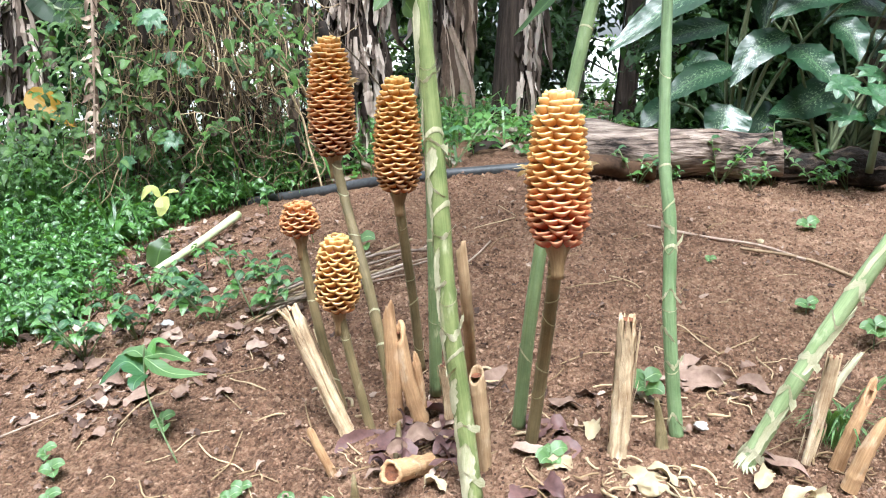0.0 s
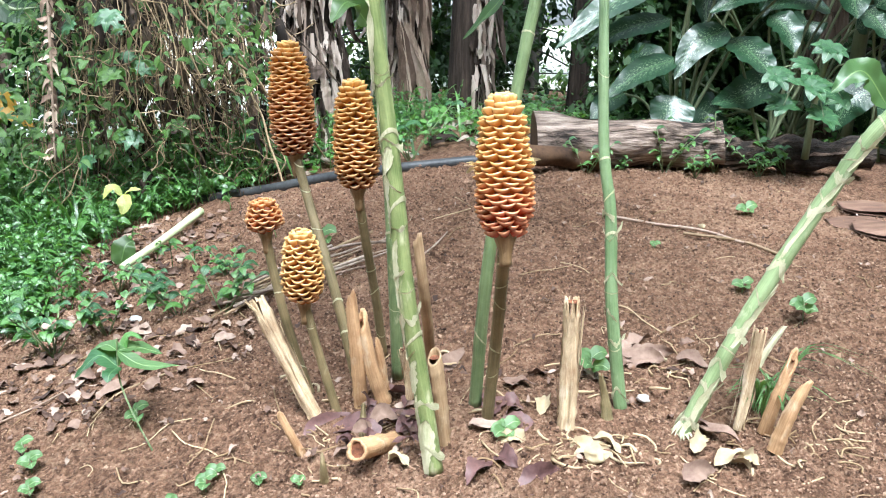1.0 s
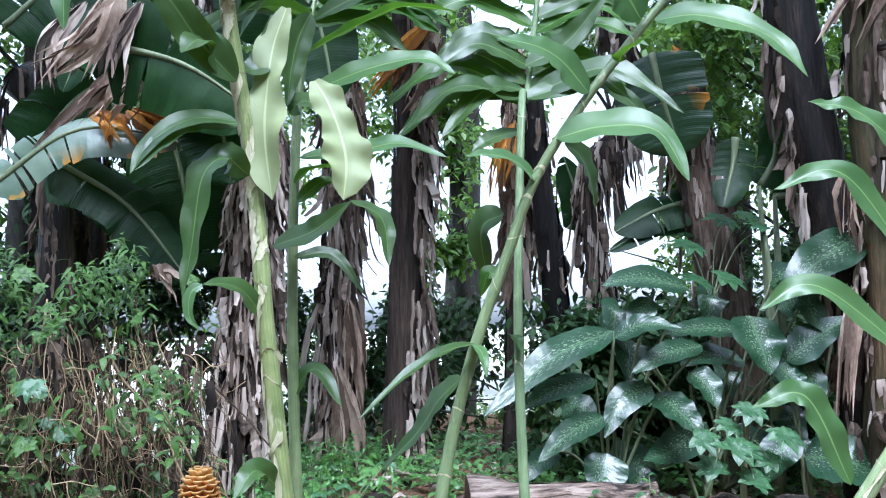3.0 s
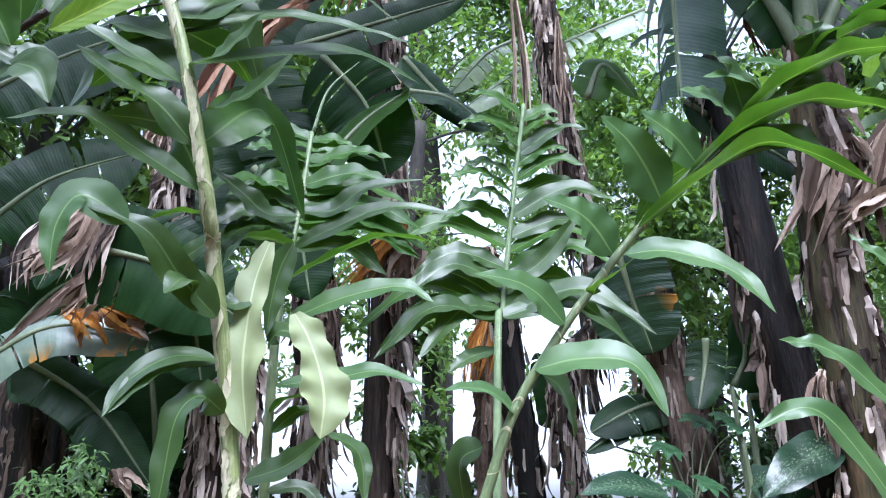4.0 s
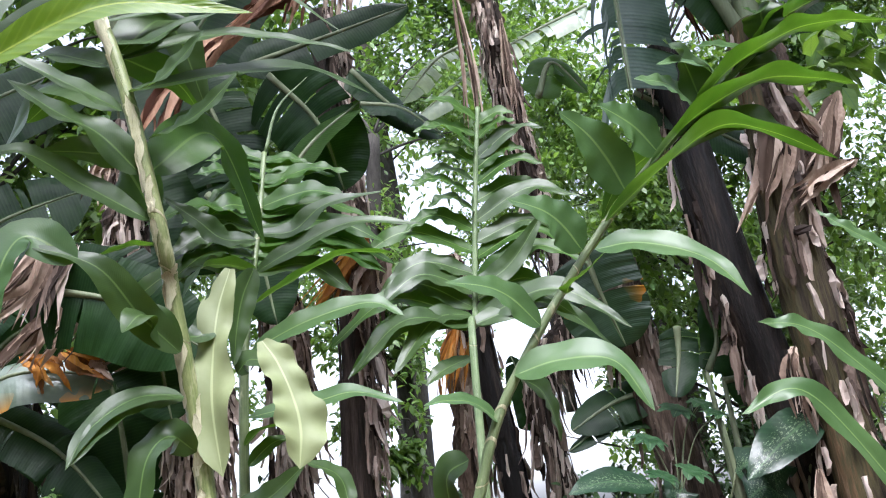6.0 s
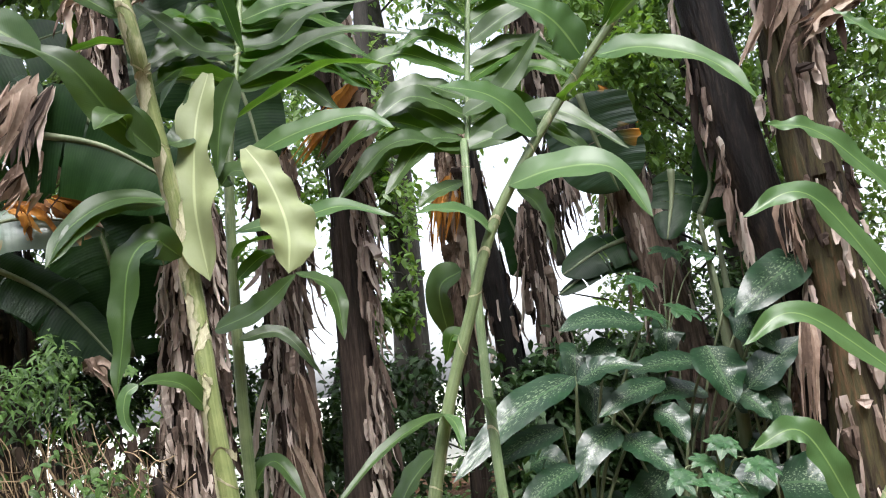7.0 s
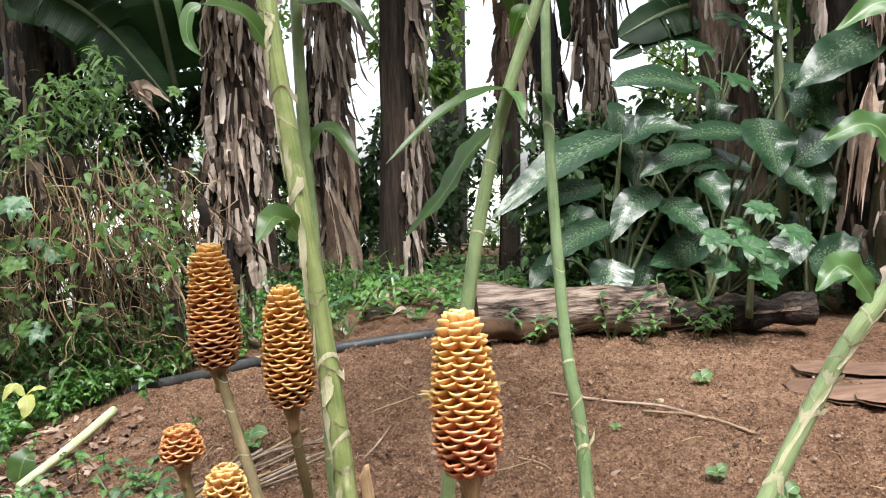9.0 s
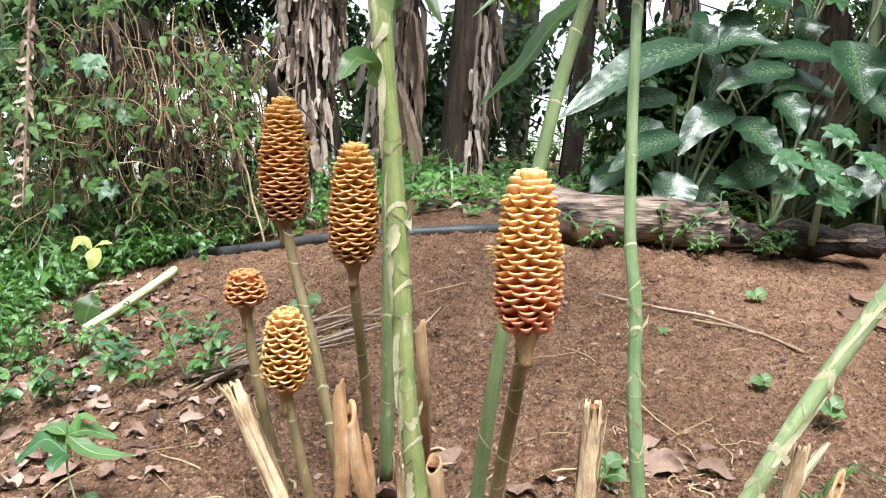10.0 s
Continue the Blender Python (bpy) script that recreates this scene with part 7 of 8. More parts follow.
# ---------- vine tangle ----------
def vine_tangle():
    r = random.Random(61)
    root = thing("vine_thicket", (0, 0, 0), "thicket of dry tan vines with small green leaves", "bush")
    s = Soup()

    def strand(x, y, z, a, length, step, curl, sag, rad):
        """One thin stem that wanders from a start, drawn back towards its first heading."""
        pts, h = [Vector((x, y, z))], a
        for q in range(max(3, int(length / step))):
            h += r.gauss(0, curl) + 0.18 * (a - h)
            pts.append(pts[-1] + Vector((math.cos(h) * step, r.gauss(0, step * 0.25), math.sin(h) * step - sag * step)))
        s.add(*tube(bezier(pts, 3), rad, 4, False))

    # hanging curtains of dry stems
    for k in range(17):
        cx, top = r.uniform(-1.45, -0.55), 0.80 + r.uniform(-0.25, 0.20)
        y = 3.40 + r.uniform(-0.2, 0.3)
        for q in range(r.randint(7, 18)):
            strand(cx + r.gauss(0, 0.05), y + r.gauss(0, 0.05), top + r.gauss(0, 0.07), -1.57 + r.gauss(0.06, 0.16), r.uniform(0.25, 0.65), 0.07, 0.22, 0.1, r.choice((0.0012, 0.0016, 0.0022, 0.0028)))
    # a few stout bare stems that slant through the thicket
    for k in range(14):
        strand(r.uniform(-1.3, -0.6), 3.3 + r.uniform(-0.15, 0.2), r.uniform(0.6, 1.2), -1.57 + r.uniform(-0.2, 0.55), r.uniform(0.5, 0.9), 0.11, 0.20, 0.0, r.uniform(0.0030, 0.0052))
    # curled short ends
    for k in range(620):
        z = 0.12 + 0.85 * r.random()
        strand(r.uniform(-1.5, -0.5), 3.35 + r.uniform(-0.25, 0.3), z, r.uniform(-3.1, 0.0), r.uniform(0.10, 0.26), 0.035, 0.65, 0.15, r.choice((0.0010, 0.0014, 0.0020)))
    ob = s.make("vines", VINE, root, "dry tan hanging vines")
    ob["kind"] = "stuff"
    s = Soup()
    for k in range(8000):
        x = r.uniform(-2.9, -0.5)
        z1 = 0.45 + 0.75 * smooth_step(-1.75, -1.15, x) * (0.45 + 0.55 * smooth_step(-0.5, -1.0, x)) + 0.35 * noise.noise(Vector((x * 3.1, 0.0, 2.0)))
        z = z1 - abs(r.gauss(0, 0.30)) if r.random() < 0.55 else r.uniform(0.1, z1)
        y = 3.8 + r.uniform(-0.45, 0.35)
        if noise.noise(Vector((x, y, z)) * 2.2) < -0.02 + 0.20 * smooth_step(-1.1, -0.9, x):
            continue
        d = Vector((r.uniform(-1, 1), r.uniform(-1, 0.3), r.uniform(-0.8, 0.5))).normalized()
        l = r.uniform(0.022, 0.06)
        y = y - (0.25 if k % 3 else 0.62)
        p = Vector((x, y, z))
        s.add(*blade(p, p + d * l * 0.5 + Vector((0, 0, 0.004)), p + d * l - Vector((0, 0, 0.008)), l * 0.5, (r.uniform(-.4, .4), -0.5, 0.8), width_lance, 4, 1, 0.25, 0.0, 1, 0, k))
    for k in range(2600):
        x, z = r.uniform(-1.6, -0.75), 1.45 - abs(r.gauss(0, 0.28))
        y = 3.3 + r.uniform(-0.15, 0.25)
        if noise.noise(Vector((x * 4, y * 2, z * 3))) < 0.0 or z > 1.3 + 0.3 * noise.noise(Vector((x * 4.0, 7.0, 0.0))):
            continue
        d = Vector((r.uniform(-1, 1), r.uniform(-1, 0.3), r.uniform(-1.0, 0.2))).normalized()
        l = r.uniform(0.03, 0.065)
        p = Vector((x, y, z))
        s.add(*blade(p, p + d * l * 0.5, p + d * l - Vector((0, 0, 0.01)), l * 0.30, (r.uniform(-.6, .6), -0.3, 0.8), width_lance, 4, 1, 0.25, 0.0, 1, 0, k))
    ob = s.make("leaves", CLIMBER, root, "small green climber leaves")
    ob["kind"] = "stuff"
    s = Soup()
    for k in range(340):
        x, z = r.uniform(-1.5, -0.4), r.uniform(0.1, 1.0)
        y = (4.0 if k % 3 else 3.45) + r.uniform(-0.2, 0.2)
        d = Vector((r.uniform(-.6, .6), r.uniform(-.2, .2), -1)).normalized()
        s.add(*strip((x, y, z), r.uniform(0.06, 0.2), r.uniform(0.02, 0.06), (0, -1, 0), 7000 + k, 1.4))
    ob = s.make("dead_leaves", DEAD_SHADED, root, "brown dead leaves hanging inside the thicket")
    ob["kind"] = "stuff"

    for k in range(40):
        c = Vector((r.uniform(-1.5, -0.5), 3.2 + r.uniform(-0.15, 0.25), r.uniform(0.22, 1.25)))
        lobed_leaf(root, c, r.uniform(0.04, 0.075), (r.uniform(-.5, .5), -0.7, 0.6), r.uniform(0, 6), 600 + k * 7, CLIMBER if k % 3 else LOBED)


vine_tangle()


# ---------- weeds ----------
def weed_edge(y):
    """Where the weeds give way to bare soil."""
    return float(np.interp(y, [1.2, 1.8, 2.0, 2.1, 2.25, 2.5, 2.7, 3.0, 3.2, 3.4, 3.8, 4.5], [-1.9, -1.6, -1.25, -0.98, -0.96, -1.04, -1.05, -1.05, -0.65, 0.0, 0.3, 0.4]))


def weeds():
    r = random.Random(71)
    s = Soup()
    n = 0
    while n < 6600:
        y = r.uniform(1.7, 4.6)
        x = r.uniform(-3.4, 0.3)
        e = weed_edge(y)
        d = e - x
        if y < 1.95 + 0.35 * noise.noise(Vector((x * 2.0, 3.0, 0.0))) and x < -1.2 or x < -2.75 + 0.9 * noise.noise(Vector((1.0, y * 1.6, 0.0))):
            continue
        if d < 0 and r.random() > 0.03 * math.exp(d * 3) or x > -0.55 and r.random() < 0.86:
            continue
        if d > 0 and r.random() > smooth_step(-0.05, 0.3, d) + 0.15:
            continue
        n += 1
        h = r.uniform(0.04, 0.12) + 0.14 * smooth_step(0.1, 0.9, d) * r.random() + (0.15 * r.random() if y > 3.3 else 0.0)
        p = on_ground(x, y, 0)
        size = r.uniform(0.022, 0.050) * (1.0 if r.random() < 0.92 else 1.7)
        lean = Vector((r.uniform(-.3, .3), r.uniform(-.4, .2), 1))
        top = p + lean * h
        for k in range(r.randint(4, 8)):
            a = r.uniform(0, 6.28)
            o = p.lerp(top, r.uniform(0.35, 1.0))
            dd = Vector((math.cos(a), math.sin(a), r.uniform(-0.1, 0.5))).normalized()
            s.add(*blade(o, o + dd * size * 0.5 + Vector((0, 0, 0.004)), o + dd * size - Vector((0, 0, size * r.uniform(0.1, 0.5))), size * r.uniform(0.34, 0.50), (r.uniform(-.8, .8), r.uniform(-.8, .5), 1), width_lance, 4, 1, 0.25, 0.0, 1, 0, k))
        s.add(*tube([p, p.lerp(top, 0.5), top], 0.0015, 4, False))
    ob = s.make("weeds", WEED)
    tagged(ob, "dense low weeds with small bright green leaves", "weeds", kind="stuff")
    s = Soup()
    for k in range(420):
        if r.random() < 0.2:
            x, y = r.uniform(-0.9, 0.35), r.uniform(3.1, 4.2)
        else:
            x, y = r.uniform(-3.0, -1.0), r.uniform(2.8, 4.0)
        p = on_ground(x, y)
        a = r.uniform(0, 6.28)
        l = r.uniform(0.12, 0.38)
        d = Vector((math.cos(a) * 0.5, math.sin(a) * 0.5, 1)).normalized()
        s.add(*blade(p, p + d * l * 0.6, p + d * l * 0.85 + Vector((math.cos(a), math.sin(a), -0.2)) * l * 0.3, r.uniform(0.006, 0.014), (math.cos(a), math.sin(a), 0.3), width_lance, 6, 1, 0.3, 0, 1, 0, k))
    ob = s.make("grass", WEED)
    tagged(ob, "tufts of long green grass blades at the clearing edge", "grass", kind="stuff")


weeds()


def back_growth():
    """Low weeds and dead leaves on the ground behind the logs and round the trunks."""
    r = random.Random(77)
    s, d = Soup(), Soup()
    for k in range(1100):
        x, y = r.uniform(-0.6, 2.8), r.uniform(3.15, 5.2)
        p = on_ground(x, y)
        h = r.uniform(0.03, 0.16)
        for q in range(4):
            a = r.uniform(0, 6.28)
            size = r.uniform(0.03, 0.07)
            o = p + Vector((r.uniform(-.03, .03), r.uniform(-.03, .03), h * r.uniform(0.3, 1)))
            dd = Vector((math.cos(a), math.sin(a), r.uniform(-0.1, 0.6))).normalized()
            s.add(*blade(o, o + dd * size * 0.5 + Vector((0, 0, 0.005)), o + dd * size - Vector((0, 0, size * 0.25)), size * 0.5, (r.uniform(-.3, .3), r.uniform(-.5, .1), 1), width_lance, 4, 1, 0.25, 0, 1, 0, k))
        if k % 3 == 0:
            a = r.uniform(0, 6.28)
            e = Vector((math.cos(a), math.sin(a), 0.1)) * r.uniform(0.04, 0.10)
            d.add(*blade(p - e + Vector((0, 0, 0.01)), p + Vector((0, 0, r.uniform(0.01, 0.05))), p + e + Vector((0, 0, 0.01)), r.uniform(0.02, 0.05), (r.uniform(-.6, .6), -0.6, 0.8), width_ellipse, 8, 1, 0.4, 0.15, 1.5, r.uniform(-1, 1), k, 0.5))
    tagged(s.make("undergrowth", WEED), "low green weeds round the banana trunks", "weeds", kind="stuff")
    tagged(d.make("fallen_leaf_strips", DEAD), "heaps of brown dead leaf strips round trunks", "leaf litter", kind="stuff")


back_growth()


def seedling(at, leaves, size, height, seed, label, mat=None, tilt=0.25):
    r = random.Random(seed)
    p = Vector(at)
    root = thing("seedling", (0, 0, 0), label, "seedling", "small seedlings on the soil")
    top = p + Vector((r.uniform(-.1, .1), r.uniform(-.1, .1), 1)) * height
    v, f, uv = tube([p - Vector((0, 0, 0.005)), p.lerp(top, 0.5), top], 0.0016, 5)
    link_mesh("stem", v, f, CANE, root, uv)
    for k in range(leaves):
        a = 6.28 * k / leaves + r.uniform(-0.4, 0.4)
        o = p.lerp(top, 1.0 - 0.5 * (k / leaves))
        d = Vector((math.cos(a), math.sin(a), tilt)).normalized()
        l = size * r.uniform(0.8, 1.2)
        leaf(root, o, o + d * l * 0.55 + Vector((0, 0, 0.1 * l)), o + d * l - Vector((0, 0, 0.15 * l)), l * 0.85, (0, -0.6, 0.9), mat or SEED_LEAF, 0.2, 0.03, seed=seed * 10 + k, n=8)


def weed_bush(at, size, height, seed, label):
    """Several leafy stems from one foot."""
    r = random.Random(seed)
    p = Vector(at)
    root = thing("leafy_weed", (0, 0, 0), label, "weed", "leafy weeds on the soil")
    for q in range(6):
        top = p + Vector((r.uniform(-.9, .9), r.uniform(-.6, .5), 1)) * height * r.uniform(0.6, 1.25)
        v, f, uv = tube([p - Vector((0, 0, 0.005)), p.lerp(top, 0.5) + Vector((0, 0, 0.01)), top], 0.002, 5)
        link_mesh("stem", v, f, CANE, root, uv)
        for k in range(5):
            a = 2.4 * k + r.uniform(-0.4, 0.4)
            o = p.lerp(top, 1.0 - 0.75 * k / 6)
            d = Vector((math.cos(a), math.sin(a), r.uniform(0.0, 0.5))).normalized()
            l = size * r.uniform(0.4, 0.85)
            leaf(root, o, o + d * l * 0.55 + Vector((0, 0, 0.1 * l)), o + d * l - Vector((0, 0, 0.3 * l)), l * 0.42, (r.uniform(-.4, .4), -0.4, 1), LOBED if k % 3 == 0 else WEED, 0.2, 0.03, seed=seed * 10 + q * 6 + k, n=8)


def soil_weed(k, at, n, size, h, lab):
    if "before the log" in lab or "litter" in lab or "edge of the soil" in lab or "behind the mound" in lab:
        weed_bush(at, size, h * 1.25, 400 + k, lab)
    else:
        seedling(at, n, size, h, 400 + k, lab)


soil_weed(0, (0.364, 1.334, 0.102), 6, 0.034, 0.05, "small bright green seedling with round leaves beside a stump")
soil_weed(1, (0.172, 1.150, 0.078), 6, 0.026, 0.03, "tiny green seedling on bare soil")
soil_weed(2, (0.832, 1.746, 0.126), 4, 0.028, 0.03, "small green seedling on bare soil")
soil_weed(3, (0.915, 1.598, 0.106), 7, 0.030, 0.05, "small leafy green seedling on bare soil")
soil_weed(4, (0.701, 2.033, 0.164), 3, 0.022, 0.015, "tiny green seedling on bare soil")
soil_weed(5, (1.081, 2.313, 0.179), 6, 0.035, 0.03, "low green seedling on the soil mound")
soil_weed(6, (-0.339, 1.207, -0.008), 4, 0.02, 0.02, "tiny green seedling on bare soil")
soil_weed(7, (-0.750, 1.382, -0.081), 5, 0.025, 0.03, "small green weed on bare soil")
soil_weed(8, (-0.553, 1.441, -0.029), 5, 0.028, 0.05, "thin green weed on bare soil")
soil_weed(9, (-0.472, 1.924, 0.043), 9, 0.06, 0.11, "leafy green weed at the edge of the soil")
soil_weed(10, (-0.600, 1.968, 0.019), 8, 0.065, 0.10, "broad-leaved green weed in leaf litter")
soil_weed(11, (-0.916, 1.913, -0.060), 8, 0.07, 0.12, "broad-leaved green weed in leaf litter")
soil_weed(12, (-0.232, 2.210, 0.126), 7, 0.04, 0.06, "narrow-leaved green weed on the mound")
soil_weed(13, (0.956, 2.763, 0.236), 22, 0.06, 0.11, "leafy green weed before the log")
soil_weed(14, (1.155, 2.793, 0.230), 26, 0.06, 0.15, "leafy green weed before the log")
soil_weed(15, (0.657, 2.705, 0.243), 20, 0.055, 0.09, "leafy green weed before the log")
soil_weed(16, (1.419, 2.779, 0.217), 10, 0.07, 0.09, "leafy green weed before the log")
soil_weed(18, (-0.255, 1.154, 0.005), 4, 0.017, 0.02, "small pale green seedling on bare soil")
soil_weed(19, (-0.183, 1.129, 0.018), 4, 0.015, 0.015, "tiny pale green seedling on bare soil")
soil_weed(20, (-0.404, 1.140, -0.026), 5, 0.02, 0.02, "low green seedling on bare soil")
soil_weed(21, (-0.351, 1.170, -0.013), 5, 0.021, 0.03, "low green seedling on bare soil")
soil_weed(22, (-0.784, 1.434, -0.082), 5, 0.022, 0.04, "small green weed on bare soil")
soil_weed(23, (-0.708, 1.282, -0.082), 5, 0.02, 0.03, "small green weed on bare soil")
soil_weed(24, (-0.70, 2.10, 0.01), 8, 0.05, 0.07, "broad-leaved green weed in leaf litter")
soil_weed(25, (-0.80, 1.98, -0.03), 8, 0.055, 0.09, "broad-leaved green weed in leaf litter")
soil_weed(26, (-0.866, 2.282, -0.007), 8, 0.05, 0.08, "leafy green weed in leaf litter")
soil_weed(27, (-0.52, 2.20, 0.06), 8, 0.045, 0.06, "leafy green weed in leaf litter")
soil_weed(28, (1.30, 2.74, 0.22), 10, 0.05, 0.07, "leafy green weed before the log")
soil_weed(29, (0.80, 2.76, 0.238), 10, 0.045, 0.07, "leafy green weed before the log")
soil_weed(30, (1.05, 2.70, 0.235), 10, 0.045, 0.06, "leafy green weed before the log")
soil_weed(17, (0.035, 3.064, 0.246), 9, 0.09, 0.16, "leafy green weed behind the mound")

# tall thin sapling with a few drooping leaves in front
sap = thing("sapling", (0, 0, 0), "thin sapling with drooping green and yellowish leaves", "sapling")
v, f, uv = tube(bezier([(-0.495, 1.347, -0.027), (-0.529, 1.370, 0.033), (-0.559, 1.400, 0.088), (-0.569, 1.420, 0.123), (-0.565, 1.420, 0.183)], 5), 0.0018, 6)
link_mesh("stem", v, f, CANE, sap, uv)
for k, (m, t, w, mm) in enumerate((((-0.514, 1.400, 0.134), (-0.436, 1.380, 0.139), 0.030, SEED_LEAF), ((-0.609, 1.430, 0.144), (-0.658, 1.420, 0.100), 0.046, LOBED), ((-0.540, 1.450, 0.152), (-0.492, 1.460, 0.132), 0.040, SEED_LEAF), ((-0.571, 1.380, 0.126), (-0.570, 1.360, 0.116), 0.03, LOBED), ((-0.599, 1.450, 0.159), (-0.642, 1.470, 0.137), 0.030, SEED_LEAF), ((-0.554, 1.450, 0.177), (-0.521, 1.440, 0.173), 0.018, WEED))):
    leaf(sap, (-0.569, 1.420, 0.123) if k % 2 else (-0.567, 1.420, 0.158), m, t, w, (0, -0.3, 1), mm, 0.2, 0.05, seed=k, n=10)

# pale yellow leaf cluster over the weeds
yl = thing("yellow_leaf_shoot", (0, 0, 0), "wilted pale yellow leaves on a weed stem", "plant")
v, f, uv = tube(bezier([(-1.063, 3.000, -0.142), (-1.076, 3.020, -0.012), (-1.078, 3.020, 0.140)], 5), 0.003, 6)
link_mesh("stem", v, f, CANE, yl, uv)
leaf(yl, (-1.077, 3.020, 0.144), (-1.110, 3.000, 0.181), (-1.138, 2.980, 0.141), 0.05, (0, -0.4, 1), YELLOW_LEAF, seed=1, n=8)
leaf(yl, (-1.077, 3.020, 0.144), (-1.036, 3.000, 0.170), (-0.991, 2.980, 0.174), 0.035, (0, -0.4, 1), YELLOW_LEAF, seed=2, n=8)
leaf(yl, (-1.070, 3.000, 0.153), (-1.056, 2.970, 0.122), (-1.069, 2.960, 0.080), 0.055, (0, -1, 0.3), YELLOW_LEAF, seed=3, n=8)

# grass tuft beside the orange stumps
s = Soup()
r = random.Random(5)
base = Vector((0.665, 1.225, 0.076))
for k in range(46):
    a, l = r.uniform(0, 6.28), r.uniform(0.06, 0.13)
    if k < 7:
        a, l = r.uniform(-0.5, 0.35), r.uniform(0.15, 0.21)
    o = base + Vector((r.gauss(0, 0.012), r.gauss(0, 0.012), 0))
    d = Vector((math.cos(a) * 0.45, math.sin(a) * 0.45, 1)).normalized()
    s.add(*blade(o, o + d * l * 0.7, o + d * l * 0.75 + Vector((math.cos(a), math.sin(a), -0.35)) * l * 0.6, 0.0055, (math.cos(a), math.sin(a), 0.3), width_lance, 8, 1, 0.3, 0, 1, 0, k))
tuft = s.make("grass_tuft", SEED_LEAF)
tagged(tuft, "small tuft of thin green grass by stumps", "grass")

# ---------- hose, logs, stick and small litter ----------
v, f, uv = tube(bezier([(-1.672, 3.659, -0.105), (-1.105, 3.400, -0.005), (-0.881, 3.270, 0.048), (-0.682, 3.170, 0.095), (-0.489, 3.085, 0.138), (-0.288, 3.030, 0.184), (-0.030, 2.910, 0.234), (0.135, 2.890, 0.252), (0.290, 2.890, 0.264), (0.410, 2.930, 0.264)], 10), 0.021, 12)
pipe = link_mesh("water_pipe", [(a, b, c + 0.014) for a, b, c in v], f, PIPE, None, uv)
tagged(pipe, "black plastic water pipe lying along the weeds", "pipe")


def log(a, b, r0, r1, seed, label, mat=None):
    root = thing("log", (0, 0, 0), label, "log", "logs at the back of the soil")
    a, b = Vector(a), Vector(b)
    bend = min(1.0, (b - a).length / 0.8)
    path = [a.lerp(b, i / 24) + Vector((0, 0.02 * math.sin(i * 0.35 + seed), 0.010 * math.sin(i * 0.5 + seed))) * bend for i in range(25)]
    v, f, uv = tube(path, lambda s: (r0 + (r1 - r0) * s) * (1.0 + (0.16 * math.sin(s * 13 + 1) + 0.10 * math.sin(s * 31)) * (mat is LOGBLACK)), 30, False, 0.10, seed)
    link_mesh("trunk", v, f, mat or LOGDARK, root, uv)
    rr = random.Random(seed + 50)
    n = len(v) // 25
    for k in range(30 if (b - a).length > 0.4 else 0):
        i0, k0, li, lk = rr.randint(0, 17), (rr.randint(12, 20) if k % 3 else rr.randint(0, n - 1)), rr.randint(4, 7), rr.randint(1, 2)
        vs, fs = [], []
        for i in range(li + 1):
            c0 = path[i0 + i]
            for q in range(lk + 1):
                p = Vector(v[(i0 + i) * n + (k0 + q) % n])
                edge = i in (0, li) or q in (0, lk)
                vs.append(c0 + (p - c0) * (1.015 + rr.uniform(0, 0.035)) + ((b - a).normalized() * rr.uniform(-0.012, 0.012) if edge else Vector()))
        for i in range(li):
            for q in range(lk):
                e = i * (lk + 1) + q
                fs.append((e, e + 1, e + lk + 2, e + lk + 1))
        link_mesh("bark_flake", vs, fs, LOGWOOD, root, None, True, "loose flake of bark")
    for c, lab in ((0, "sawn end"), (24, "sawn end")):
        n = len(v) // 25
        ring = [v[c * n + k] for k in range(n)]
        mid = sum((Vector(p) for p in ring), Vector()) / n
        link_mesh("cut_end", ring + [mid], [(k, (k + 1) % n, n) for k in range(n)], LOGCUT, root, None, False, "brown sawn log end")


log((0.495, 2.860, 0.353), (1.183, 2.800, 0.337), 0.092, 0.078, 1, "weathered grey-brown log lying behind the soil mound")
log((0.393, 2.720, 0.332), (0.725, 2.740, 0.293), 0.036, 0.034, 2, "short orange-brown log under the long log", LOGCUT)
log((1.198, 2.880, 0.289), (1.706, 2.750, 0.298), 0.062, 0.055, 3, "dark rough log beside the speckled plants", LOGBLACK)
v, f, uv = tube(bezier([(-0.889, 2.400, 0.040), (-0.813, 2.580, 0.076), (-0.729, 2.800, 0.127)], 8), lambda s: 0.012 + 0.003 * s, 10, True, 0.05)
stick = link_mesh("peeled_stick", v, f, STICK, None, uv)
tagged(stick, "pale green peeled stick lying in the weeds", "stick")
s = Soup()
s.add(*blade((-0.932, 2.500, 0.010), (-0.914, 2.520, 0.077), (-0.895, 2.550, 0.088), 0.09, (0, -1, 0.4), width_ellipse, 8, 2, 0.3))
flap = s.make("fallen_leaf", GINGER)
tagged(flap, "bluish green fallen leaf beside the stick", "leaf")

def fallen_leaf(k, b, t, w, mat, lab):
    m = Vector(b).lerp(Vector(t), 0.5) + Vector((0, 0, 0.012))
    v, f, uv = blade(Vector(b) + Vector((0, 0, 0.004)), m, Vector(t) + Vector((0, 0, 0.006)), w, (0.2 * math.sin(k), -0.4, 1), width_ellipse, 14, 2, 0.9 if k % 2 else 0.5, 0.16, 1.2, 1.1 * math.sin(k * 3.7), k, 0.3)
    ob = link_mesh("dead_leaf", v, f, mat, None, uv)
    tagged(ob, lab, "dead leaf", "dead leaves on the soil")


